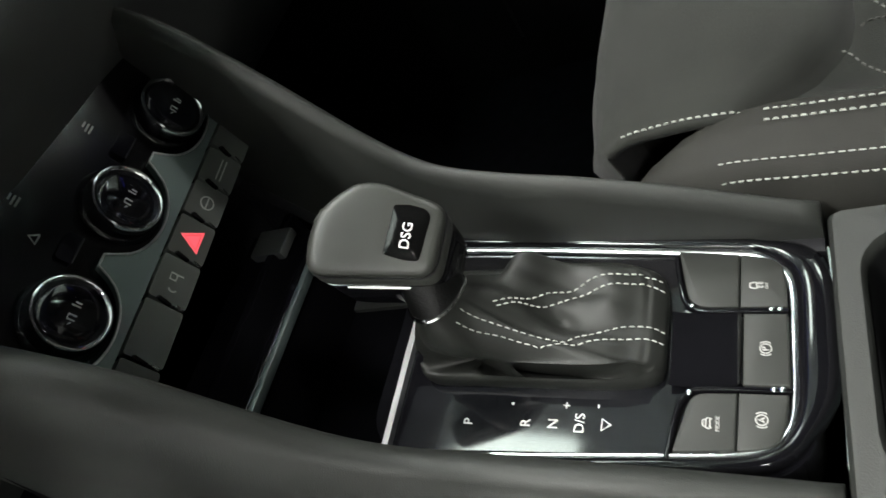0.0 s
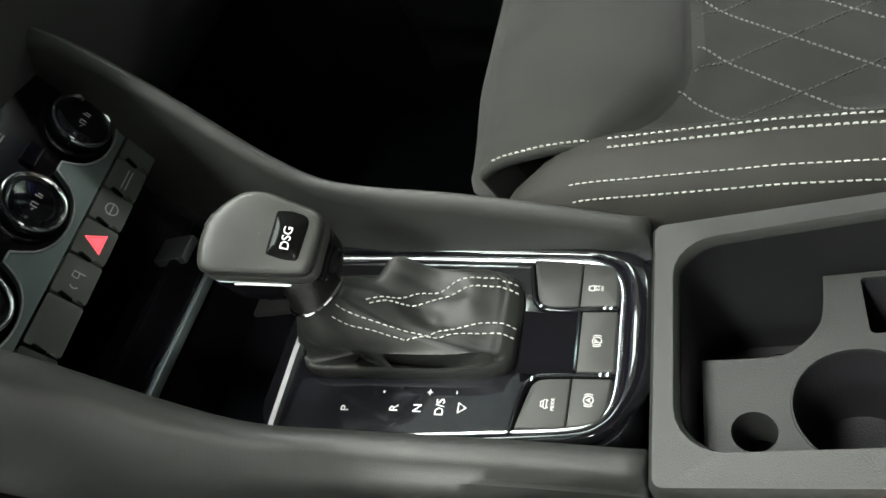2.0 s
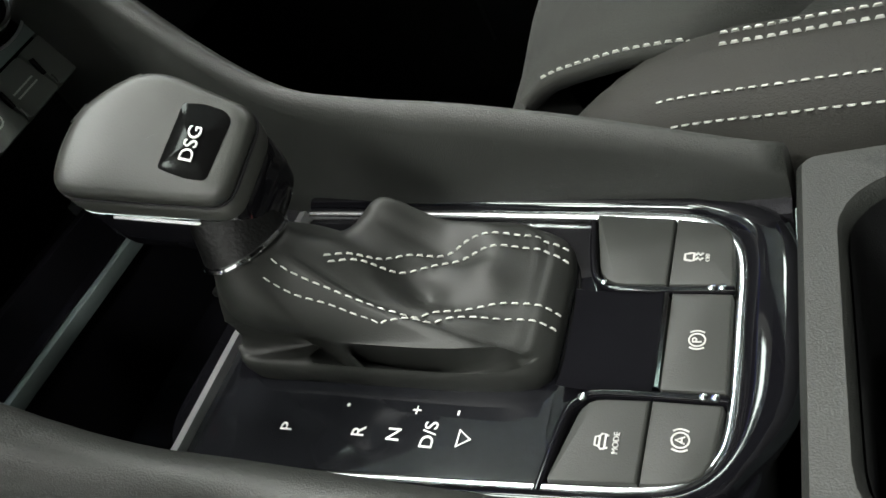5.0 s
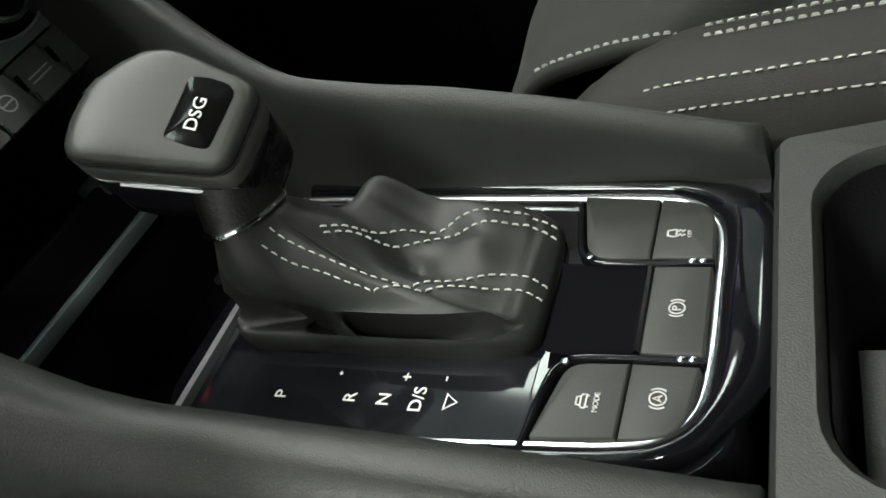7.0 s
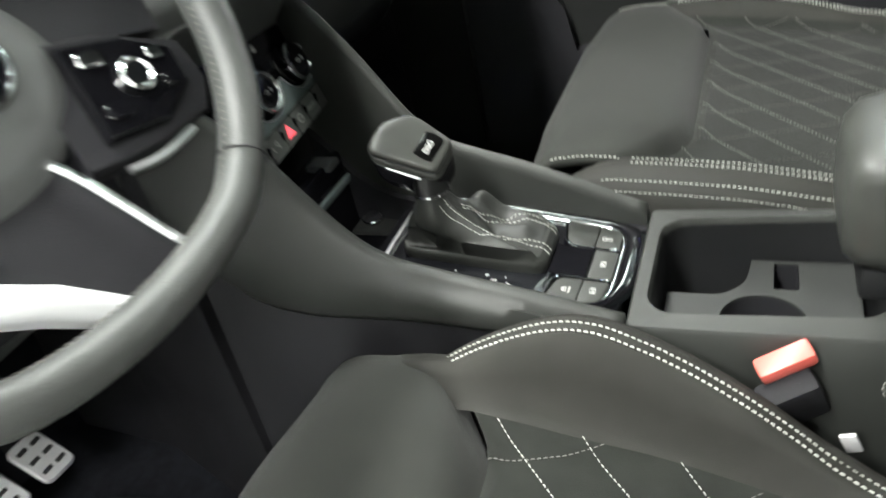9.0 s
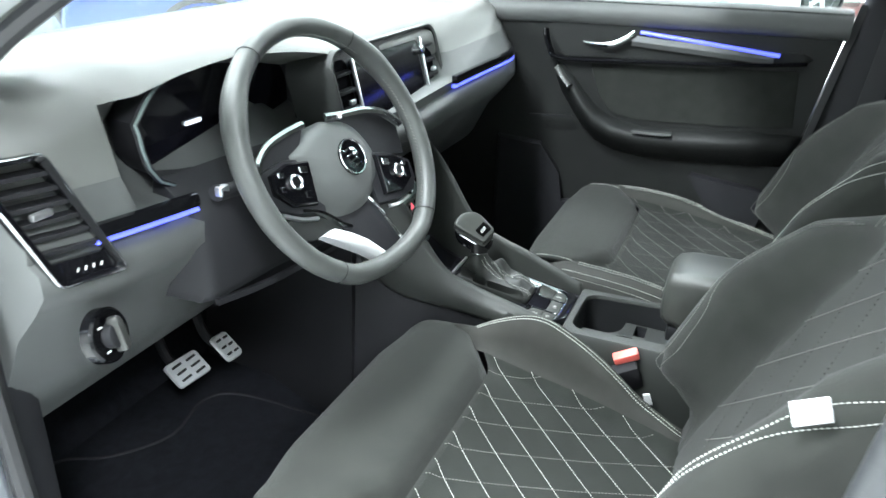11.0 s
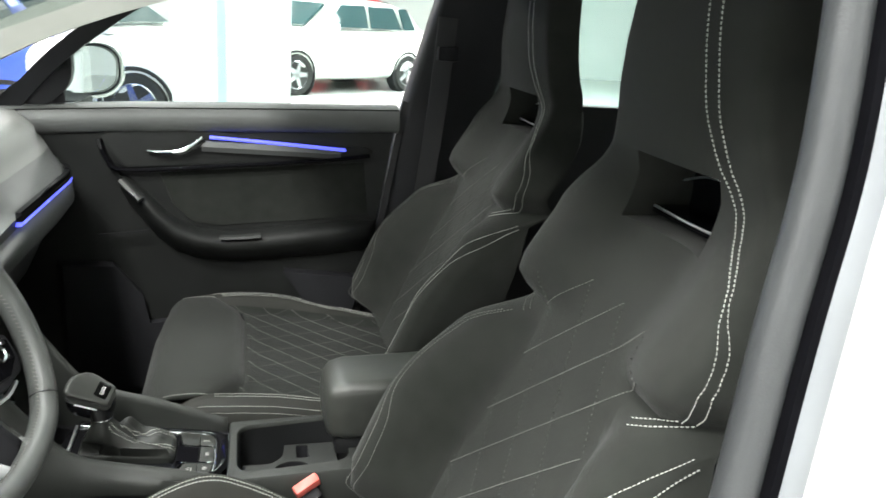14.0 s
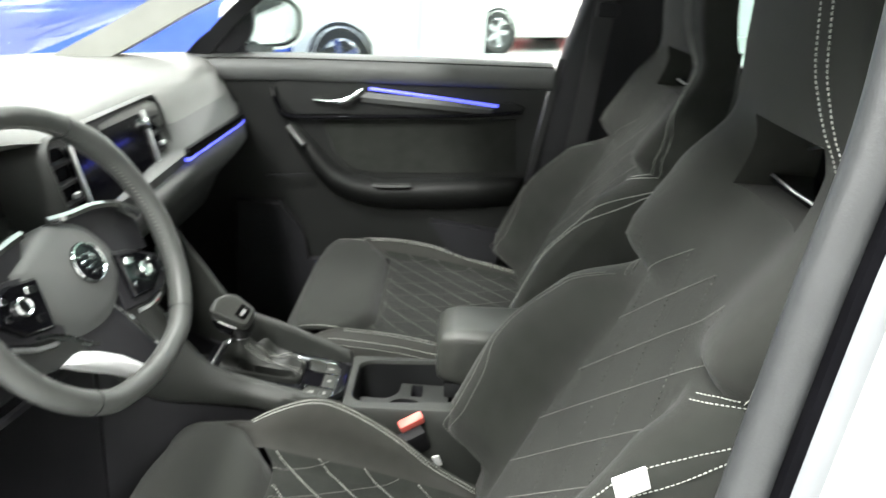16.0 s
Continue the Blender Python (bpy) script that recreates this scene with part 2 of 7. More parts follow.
def plate(bm, outline, frame3, thick, bevel=0.0):
    """Extrudes a 2D outline on the plane frame3 (origin, u, v) by thick along u x v, with a bevelled top edge."""
    o, u, v = (Vector(a) for a in frame3)
    n = u.cross(v).normalized()
    c = Vector((sum(p[0] for p in outline) / len(outline), sum(p[1] for p in outline) / len(outline)))
    rings = [[o + u * a + v * b for a, b in outline], [o + u * a + v * b + n * (thick - bevel) for a, b in outline]]
    if bevel:
        inner = []
        for a, b in outline:
            d = Vector((a, b)) - c
            k = max(d.length - bevel, 0.0) / max(d.length, 1e-6)
            inner.append(o + u * (c.x + d.x * k) + v * (c.y + d.y * k) + n * thick)
        rings.append(inner)
    return loft(bm, rings)


def tube(bm, pts, r, n=8, wrap=False, up=(0, 0, 1)):
    return sweep(bm, pts, round_shape(r, n), up=up, wrap=wrap)


def lathe(bm, profile, frame3, n=32):
    """Turns (radius, height) points about the normal of frame3."""
    o, u, v = (Vector(a) for a in frame3)
    w = u.cross(v).normalized()
    rings = [[o + (u * math.cos(2 * math.pi * k / n) + v * math.sin(2 * math.pi * k / n)) * r + w * h for k in range(n)] for r, h in profile]
    return loft(bm, rings)


def stitches(bm, pts, normal_at=None, length=0.0037, gap=0.0014, width=0.0009, lift=0.0007):
    """Short raised threads along a line."""
    pts = [Vector(p) for p in pts]
    d = [0.0]
    for a, b in zip(pts, pts[1:]):
        d.append(d[-1] + (b - a).length)

    def at(s):
        for i in range(len(d) - 1):
            if s <= d[i + 1] or i == len(d) - 2:
                k = (s - d[i]) / max(d[i + 1] - d[i], 1e-9)
                return pts[i].lerp(pts[i + 1], k)

    s = 0.0
    while s + length < d[-1]:
        a, b = at(s), at(s + length)
        s += length + gap
        if (b - a).length < 1e-5:
            continue
        ahead = (b - a).normalized()
        n = Vector(normal_at((a + b) / 2)) if normal_at else Vector((0, 0, 1))
        side = ahead.cross(n).normalized() * width / 2
        top = side.cross(ahead).normalized() * lift
        if top.dot(n) < 0:
            top = -top
        m = (a + b) / 2 + top * 1.2
        lo = [a - side * 0.6 - top * 0.6, a + side * 0.6 - top * 0.6, b + side * 0.6 - top * 0.6, b - side * 0.6 - top * 0.6]
        hi = [a.lerp(m, 0.35) - side + top, a.lerp(m, 0.35) + side + top, b.lerp(m, 0.35) + side + top, b.lerp(m, 0.35) - side + top]
        v = [bm.verts.new(p) for p in lo + hi]
        for f in ((0, 1, 5, 4), (1, 2, 6, 5), (2, 3, 7, 6), (3, 0, 4, 7), (4, 5, 6, 7)):
            bm.faces.new([v[i] for i in f])


def lerp_table(table, x):
    """Smooth reading of a short table of (x, value)."""
    if x <= table[0][0]:
        return table[0][1]
    for (a, va), (b, vb) in zip(table, table[1:]):
        if x <= b:
            t = (x - a) / (b - a)
            return va + (vb - va) * t
    return table[-1][1]


def soft_table(table, x, w=0.02):
    return (lerp_table(table, x - w) + 2 * lerp_table(table, x) + lerp_table(table, x + w)) / 4


def ease(a, b, x):
    t = min(max((x - a) / (b - a), 0.0), 1.0)
    return t * t * (3 - 2 * t)


def lettering(text, size, frame3, material, parent, name="lettering", depth=0.0004, label=""):
    """Raised letters on the plane frame3, centred on its origin."""
    cu = bpy.data.curves.new(name, "FONT")
    cu.body, cu.size, cu.extrude, cu.align_x, cu.align_y = text, size, depth, "CENTER", "CENTER"
    tmp = bpy.data.objects.new(name, cu)
    scene.collection.objects.link(tmp)
    me = bpy.data.meshes.new_from_object(tmp)
    bpy.data.objects.remove(tmp)
    bm = bmesh.new()
    bm.from_mesh(me)
    bpy.data.meshes.remove(me)
    o, u, v = (Vector(a) for a in frame3)
    u.normalize(), v.normalize()
    w = u.cross(v)
    m = Matrix((u, v, w)).transposed().to_4x4()
    m.translation = o
    bmesh.ops.transform(bm, matrix=m, verts=bm.verts)
    return part(name, bm, material, parent, label, smooth=0)

# ---- cabin floor and tunnel ----
bm = bmesh.new()
box(bm, (0.45, 0.0, 0.335), (2.9, 1.50, 0.05), 0.0)
floor = part("floor", bm, CARPET, None, "black cabin carpet", 0, "structure")
tagged(floor, category="floor")

# Driver's floor mat.
floor_mat = thing("floor_mat", (-0.55, -0.42, 0.362), "black carpet floor mat in the driver footwell", "floor mat")
bm = bmesh.new()
out = smooth_line([Vector(p) for p in ((-0.30, -0.64, 0), (-0.60, -0.655, 0), (-0.75, -0.62, 0), (-0.80, -0.50, 0), (-0.72, -0.44, 0), (-0.66, -0.34, 0), (-0.68, -0.22, 0), (-0.60, -0.165, 0), (-0.30, -0.165, 0), (-0.27, -0.20, 0), (-0.27, -0.60, 0), (-0.30, -0.64, 0))], 4)[:-1]
plate(bm, [(p.x, p.y) for p in out], ((0, 0, 0.361), (1, 0, 0), (0, 1, 0)), 0.009, 0.003)
part("mat_carpet", bm, CARPET, floor_mat)
bm = bmesh.new()
sweep(bm, [Vector((p.x, p.y, 0.370)) for p in out], round_shape(0.0032, 6), wrap=True)
part("mat_binding", bm, BLACKTRIM, floor_mat, "woven dark binding round the mat")

# ---- front seats ----
FLOOR = 0.36


# Cushion heights: the padded middle and the crest of the bolsters. The two seats are set differently.
DRIVER_CUSHION = {
    "pad": [(0.0, 0.604), (0.018, 0.637), (0.05, 0.655), (0.10, 0.661), (0.14, 0.658), (0.17, 0.652), (0.265, 0.632), (0.40, 0.612), (0.56, 0.598)],
    "crest": [(0.06, 0.645), (0.10, 0.650), (0.13, 0.664), (0.155, 0.681), (0.178, 0.694), (0.216, 0.711), (0.247, 0.720), (0.275, 0.719), (0.305, 0.706), (0.342, 0.689), (0.38, 0.668), (0.42, 0.642), (0.445, 0.625), (0.56, 0.590)],
    "wide": 0.0, "step_at": 0.240, "edge": 0.200, "inset": 0.034, "rise": 0.032, "pad_half": 0.250, "pad_lift": 0.010, "tip": 0.068, "front": 0.0}
PASSENGER_CUSHION = {
    "pad": [(0.0, 0.633), (0.018, 0.665), (0.05, 0.684), (0.10, 0.688), (0.14, 0.685), (0.17, 0.682), (0.265, 0.671), (0.40, 0.655), (0.56, 0.646)],
    "crest": [(0.06, 0.688), (0.10, 0.693), (0.138, 0.697), (0.20, 0.697), (0.26, 0.693), (0.30, 0.687), (0.34, 0.678), (0.40, 0.662), (0.56, 0.646)],
    "wide": 0.020, "step_at": 0.238, "edge": 0.205, "inset": 0.042, "rise": 0.030, "pad_half": 0.250, "pad_lift": 0.010, "tip": 0.078, "front": 0.012}
cushion = DRIVER_CUSHION


def cush_width(x):
    return cushion["wide"] + soft_table([(0.0, 0.258), (0.06, 0.268), (0.12, 0.277), (0.20, 0.286), (0.32, 0.288), (0.42, 0.272), (0.55, 0.225)], x, 0.03)


def nose_front(y):
    """How far the front of the cushion bulges forward."""
    return cushion["front"] - 0.008 + 0.014 * ease(0.12, 0.24, abs(y)) + 0.030 * ease(0.212, 0.256, abs(y)) ** 2


def nose_edge(y):
    """Where the front pad of the cushion ends."""
    return cushion["edge"] - 0.070 * ease(0.15, 0.27, abs(y))


def cush_top(x, y):
    """Height of the cushion at local x (from its front) and y (from its middle)."""
    a, w = abs(y), cush_width(x)
    tx = x - nose_front(y) * max(1 - max(x, 0.0) / 0.12, 0.0)
    base = soft_table(cushion["pad"], tx, 0.012) - 0.016 * ease(0.02, 0.0, tx)
    edge = nose_edge(y)
    inside = ease(edge - 0.004, edge + 0.03, x)
    crest, rise = w - cushion["inset"], cushion["rise"]
    z = base + max(soft_table(cushion["crest"], x, 0.012) - base, 0.0) * ease(crest - rise, crest - 0.010, a) * ease(0.08, 0.13, x)
    z -= 0.011 * inside * (1 - ease(crest - rise - 0.020, crest - rise + 0.004, a))
    z -= 0.010 * math.exp(-((x - edge) / 0.006) ** 2) * (1 - ease(crest - 0.02, crest, a))
    z -= 0.003 * math.exp(-((a - (crest - rise + 0.004)) / 0.003) ** 2) * inside
    z += 0.007 * ease(0.0, 0.06, tx) * (1 - ease(edge - 0.040, edge - 0.002, x)) * (1 - ease(0.20, 0.235, a))
    z -= 0.0025 * math.exp(-((a - (crest - 0.0035)) / 0.002) ** 2) * inside
    z -= 0.007 * math.exp(-((a - cushion["step_at"] - 0.006) / 0.006) ** 2) * (1 - ease(0.07, 0.12, x))
    z -= 0.007 * ease(crest + 0.004, w - 0.008, a) + 0.030 * ease(w - 0.018, w + 0.003, a) ** 2
    return z


BACK_W = [(0.60, 0.240), (0.66, 0.254), (0.74, 0.264), (0.82, 0.267), (0.88, 0.264), (0.94, 0.254), (0.98, 0.240), (1.01, 0.218), (1.03, 0.212), (1.05, 0.224), (1.08, 0.234),
          (1.13, 0.238), (1.16, 0.232), (1.20, 0.216), (1.24, 0.194), (1.28, 0.170), (1.36, 0.158), (1.45, 0.146), (1.52, 0.126), (1.555, 0.095)]
BACK_X = [(0.60, 0.520), (0.66, 0.540), (0.75, 0.580), (0.85, 0.622), (0.95, 0.668), (1.03, 0.706), (1.10, 0.746), (1.18, 0.800), (1.235, 0.806), (1.27, 0.785),
          (1.32, 0.772), (1.40, 0.768), (1.50, 0.775), (1.555, 0.798)]
SEAM = [(0.62, 0.150), (0.73, 0.146), (0.80, 0.142), (0.88, 0.125), (0.95, 0.112), (1.03, 0.118)]


def back_x(y, z):
    """Local x of the front of the backrest."""
    a, w = abs(y), soft_table(BACK_W, z, 0.012)
    x = soft_table(BACK_X, z, 0.018)
    low = 1 - ease(0.985, 1.035, z)
    seam = lerp_table(SEAM, z)
    x -= low * (0.104 - 0.045 * ease(0.86, 1.01, z)) * ease(0.64, 0.72, z) * ease(seam, w - 0.035, a)
    x -= ease(1.03, 1.08, z) * (1 - ease(1.17, 1.27, z)) * 0.044 * ease(0.045, 0.175, a)
    low_wing = ease(1.0, 1.04, z) * (1 - ease(1.12, 1.20, z))
    x += (0.055 + 0.030 * low_wing) * ease(w - 0.024 - 0.030 * low_wing, w + 0.006, a) ** 2
    x += 0.005 * math.exp(-((a - seam) / 0.004) ** 2) * low
    x += 0.006 * math.exp(-((z - 1.037) / 0.006) ** 2) * ease(0.10, 0.13, a)
    x += 0.016 * (a / w) ** 2 * ease(1.22, 1.31, z)
    return x


def build_seat(base, group, label):
    seat = thing("bucket_chair", base, label, "car seat", group)
    o = Vector((base[0], base[1], 0))

    def put(name, bm, material, label="", parent=None, smooth=40, kind=""):
        bmesh.ops.translate(bm, verts=bm.verts, vec=o)
        return part(name, bm, material, parent or seat, label, smooth, kind)

    # Cushion: columns over its width, rows from the front edge to the back.
    cols = [-1, -0.985, -0.96, -0.935, -0.91, -0.885, -0.87, -0.85, -0.83, -0.81, -0.785, -0.76, -0.71, -0.66, -0.60] + [k / 10 for k in range(-5, 6)] + [0.60, 0.66, 0.71, 0.76, 0.785, 0.81, 0.83, 0.85, 0.87, 0.885, 0.91, 0.935, 0.96, 0.985, 1]
    nose_rows = [0, 0.02, 0.05, 0.09, 0.15, 0.22, 0.32, 0.45, 0.60, 0.74, 0.86, 0.94, 0.98, 1.0]
    mid_rows = [0.0, 0.012, 0.03, 0.06, 0.09, 0.13, 0.17, 0.21, 0.26, 0.31, 0.36, 0.42, 0.48, 0.55, 0.62, 0.70, 0.78, 0.88, 1.0]

    def top_point(x, c):
        y = c * cush_width(x)
        return Vector((x, y, cush_top(x, y)))

    # Thigh pad: a padded body of its own, rounded at its sides, higher than the insert behind it.
    half = cushion["pad_half"]
    pad_cols = [half * k / 12 for k in range(-12, 13)]
    pad_cols = sorted(pad_cols + [sgn * half * f for sgn in (-1, 1) for f in (0.945, 0.97, 0.985)])

    def pad_point(r, y):
        x = nose_front(y) + (nose_edge(y) - nose_front(y)) * r
        lift = cushion["pad_lift"] * (1 - ease(0.93, 1.0, r)) - 0.004 * ease(0.90, 1.0, abs(y) / half) ** 2
        return Vector((x, y, cush_top(x, min(max(y, -0.215), 0.215)) + lift))

    nose = bmesh.new()
    rings = [[pad_point(r, y) for y in pad_cols] for r in nose_rows]
    front = [[Vector((p.x + dx, p.y * (1 - dy), p.z - dz)) for p in rings[0]] for dx, dy, dz in ((0.160, 0.22, 0.085), (0.100, 0.12, 0.066), (0.048, 0.04, 0.044), (0.009, 0.005, 0.021))]
    for ring in front:
        zs = min(p.z for p in ring)
        for p in ring:
            p.z = zs + (p.z - zs) * 0.5
    rows = []
    tuck = [[p + Vector((dx, 0, -dz)) for p in rings[-1]] for dx, dz in ((0.006, 0.006), (0.016, 0.030))]
    for ring in front + rings + tuck:
        wall = lambda p, sgn: [p + Vector((0, sgn * a, -b)) for a, b in ((0.0018, 0.004), (-0.004, 0.012), (-0.022, 0.020), (-0.060, 0.028))]
        rows.append(wall(ring[0], -1)[::-1] + ring + wall(ring[-1], 1))
    loft(nose, rows, closed=False, caps=False)
    put("thigh_pad", nose, SEAT, "smooth dark grey thigh pad", smooth=70)
    keep = [c for c in cols if abs(c) <= 0.76]
    mid = bmesh.new()
    loft(mid, [[top_point(nose_edge(c * (0.26 + cushion["wide"])) + (0.56 - nose_edge(c * (0.26 + cushion["wide"]))) * r, c) for c in keep] for r in mid_rows], closed=False, caps=False)
    put("cushion_insert", mid, SEATMID, "quilted dark fabric insert with white diamond stitching")
    for side in (-1, 1):
        some = [c for c in cols if c * side >= 0.76]
        bol = bmesh.new()
        edge_rows = []
        for r in mid_rows:
            ring = []
            for c in sorted(some, key=lambda c: abs(c)):
                x = nose_edge(c * (0.26 + cushion["wide"])) + (0.56 - nose_edge(c * (0.26 + cushion["wide"]))) * r
                ring.append(top_point(x, c))
            last = ring[-1]
            ring += [last + Vector((0, side * a, -b)) for a, b in ((0.004, 0.02), (0.004, 0.05), (-0.002, 0.09), (-0.008, 0.14))]
            edge_rows.append(ring)
        # Rounded tip that reaches forward beside the thigh pad.
        first = edge_rows[0]
        mid_y = side * (abs(first[0].y) * 0.30 + abs(first[-1].y) * 0.70)
        mid_z = first[-5].z - 0.035
        reach = max(p.x for p in first) - cushion["tip"]
        tip_rows = []
        for f in (1.0, 0.985, 0.94, 0.86, 0.74, 0.58, 0.40, 0.20):
            k = math.sqrt(max(1 - f ** 2.2, 0.0))
            tip_rows.append([Vector((p.x - reach * f, mid_y + (p.y - mid_y) * k, mid_z + (p.z - mid_z) * (0.08 + 0.92 * k))) for p in first])
        loft(bol, tip_rows + edge_rows, closed=False, caps=False)
        put("cushion_bolster", bol, BOLSTER, "smooth leatherette bolster", smooth=60)
    # Base under the cushion and its rails.
    base_bm = bmesh.new()
    box(base_bm, (0.30, 0, 0.475), (0.50, 0.46, 0.13), 0.03)
    put("seat_base", base_bm, DARKPL, "dark plastic seat base")
    for y in (-0.2, 0.2):
        rail = bmesh.new()
        box(rail, (0.30, y, 0.385), (0.55, 0.05, 0.05), 0.006)
        put("seat_rail", rail, DARKPL)

    # Backrest: closed rings of front and back columns, with an opening under the head.
    zs = [0.60, 0.63, 0.66, 0.70, 0.74, 0.78, 0.82, 0.86, 0.90, 0.93, 0.955, 0.975, 0.99, 1.0, 1.01, 1.018, 1.026, 1.032, 1.037, 1.042, 1.048, 1.056, 1.07, 1.09, 1.11, 1.13, 1.155, 1.175, 1.19, 1.205, 1.22, 1.235, 1.25, 1.26, 1.27, 1.30, 1.34, 1.39, 1.44, 1.48, 1.51, 1.53, 1.545, 1.555]
    vs = [-1, -0.99, -0.97, -0.94, -0.90, -0.85, -0.79, -0.73, -0.67, -0.62, -0.58, -0.55, -0.52, -0.48, -0.42, -0.34, -0.24, -0.12, 0.0]
    vs = vs + [-v for v in vs[-2::-1]]
    hole = (1.18, 1.255, 0.088)

    def back_point(z, v):
        w = soft_table(BACK_W, z)
        y = v * w
        if 1.14 < z < 1.29 and abs(v) <= 0.53:
            y = v / 0.52 * 0.088 if abs(v) <= 0.52 else y
        return Vector((back_x(y, z), y, z))

    def rear_point(z, v):
        p = back_point(z, v)
        thick = soft_table([(0.60, 0.13), (0.80, 0.12), (1.0, 0.10), (1.2, 0.085), (1.3, 0.10), (1.5, 0.085), (1.555, 0.05)], z)
        x = soft_table(BACK_X, z) + thick - 0.045 * abs(v) ** 3
        return Vector((max(x, p.x + 0.012), p.y, z))

    shell = bmesh.new()
    fr = [[shell.verts.new(back_point(z, v)) for v in vs] for z in zs]
    rr = [[shell.verts.new(rear_point(z, v)) for v in vs] for z in zs]

    def is_hole(i, j):
        zm, vm = (zs[i] + zs[i + 1]) / 2, abs(vs[j] + vs[j + 1]) / 2
        return hole[0] - 0.006 < zm < hole[1] + 0.006 and vm < 0.52

    ni, nj = len(zs), len(vs)
    for i in range(ni - 1):
        for j in range(nj - 1):
            if is_hole(i, j):
                continue
            shell.faces.new((fr[i][j], fr[i][j + 1], fr[i + 1][j + 1], fr[i + 1][j]))
            shell.faces.new((rr[i][j + 1], rr[i][j], rr[i + 1][j], rr[i + 1][j + 1]))
        shell.faces.new((fr[i][0], fr[i + 1][0], rr[i + 1][0], rr[i][0]))
        shell.faces.new((fr[i + 1][-1], fr[i][-1], rr[i][-1], rr[i + 1][-1]))
    for j in range(nj - 1):
        shell.faces.new((fr[-1][j], fr[-1][j + 1], rr[-1][j + 1], rr[-1][j]))
        shell.faces.new((fr[0][j + 1], fr[0][j], rr[0][j], rr[0][j + 1]))
    for i in range(ni - 1):
        for j in range(nj - 1):
            if not is_hole(i, j):
                continue
            for (a, b, c, d) in ((i - 1, j, i, (j, j + 1)), (i + 1, j, i + 1, (j, j + 1))):
                if not is_hole(a, b):
                    shell.faces.new((fr[c][d[0]], fr[c][d[1]], rr[c][d[1]], rr[c][d[0]]))
            for (a, b, c) in ((i, j - 1, j), (i, j + 1, j + 1)):
                if not is_hole(a, b):
                    shell.faces.new((fr[i][c], fr[i + 1][c], rr[i + 1][c], rr[i][c]))
    put("backrest", shell, SEAT, "high sports backrest with integrated headrest", smooth=55)
    bar = bmesh.new()
    box(bar, (0.850, 0, 1.186), (0.05, 0.172, 0.010), 0.003)
    put("opening_trim", bar, PIANO, "glossy black trim in the headrest opening")
    # Added panel: blocks the bright rear window so the opening stays dark.
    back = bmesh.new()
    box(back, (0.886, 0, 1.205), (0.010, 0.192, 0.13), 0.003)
    put("opening_blackout", back, BLACK, "black panel added to keep the headrest opening dark")
    lip = bmesh.new()
    tube(lip, smooth_line([(0.826, -0.082, 1.190), (0.822, 0, 1.190), (0.826, 0.082, 1.190)]), 0.0018, 6)
    tube(lip, smooth_line([(0.86, -0.075, 1.238), (0.862, 0.02, 1.240), (0.86, 0.078, 1.225)]), 0.0016, 6)
    put("trim_edge", lip, SATIN, "thin bright trim edge")

    # Seams.
    thread = bmesh.new()
    quilt = bmesh.new()
    faint = bmesh.new()

    def up_normal(p):
        return (0, 0, 1)

    def side_normal(p):
        e = 0.004
        return Vector((cush_top(p.x - e, p.y) - cush_top(p.x + e, p.y), cush_top(p.x, p.y - e) - cush_top(p.x, p.y + e), 2 * e)).normalized()

    for side in (-1, 1):
        for inset, first in ((cushion["inset"] - 0.0025, 0.112), (cushion["inset"] + 0.0070, 0.118), (0.0135, 0.125), (0.0065, 0.150)):
            if cushion is DRIVER_CUSHION and inset < 0.02:
                continue
            if cushion is PASSENGER_CUSHION:
                first = 0.150 if inset > 0.02 else 0.112
            line = []
            for k in range(85):
                x = first + (0.53 - first) * k / 84
                y = side * (cush_width(x) - inset)
                line.append((x, y, cush_top(x, y) + 0.0006))
            stitches(thread, line, side_normal, width=0.0008)
        line = []
        for k in range(40 if cushion is PASSENGER_CUSHION else 0):
            p = pad_point(0.16 + 0.80 * k / 39, side * (half - 0.0020))
            line.append(p + Vector((0, 0, 0.0008)))
        if line:
            stitches(thread, line, up_normal, width=0.0008)
    # Diamonds of the insert.
    for rise, gap, first in ((-0.93, 0.067, 0.397), (0.50, 0.069, 0.078)):
        for k in range(-8, 9):
            line = []
            for s in range(0, 161):
                x = 0.13 + 0.40 * s / 160
                y = first + k * gap + rise * x
                if abs(y) < cush_width(x) - cushion["inset"] - cushion["rise"] - 0.001 and x > nose_edge(y) + 0.004:
                    line.append((x, y, cush_top(x, y) + 0.0006))
            if len(line) > 3:
                # Passenger quilting takes the next dimmer thread copy.
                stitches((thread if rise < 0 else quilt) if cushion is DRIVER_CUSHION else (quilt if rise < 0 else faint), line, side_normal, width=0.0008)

    def back_normal(p):
        e = 0.004
        gy = (back_x(p.y + e, p.z) - back_x(p.y - e, p.z)) / (2 * e)
        gz = (back_x(p.y, p.z + e) - back_x(p.y, p.z - e)) / (2 * e)
        return Vector((-1, gy, gz)).normalized()

    for rise, gap, first in ((-0.96, 0.077, 1.078), (1.6, 0.135, 0.995)):
        for k in range(-9, 6):
            line = []
            for s in range(0, 161):
                y = -0.16 + 0.32 * s / 160
                z = first + k * gap + rise * y
                if 0.69 < z < 1.098 and abs(y) < lerp_table(SEAM, z) + 0.03 * ease(1.03, 1.06, z) - 0.004:
                    line.append((back_x(y, z) - 0.0006, y, z))
            if len(line) > 4:
                if rise < 0:
                    stitches(quilt, line, back_normal, width=0.0010)
                else:
                    stitches(faint, line, back_normal, 0.003, 0.004, 0.0007)
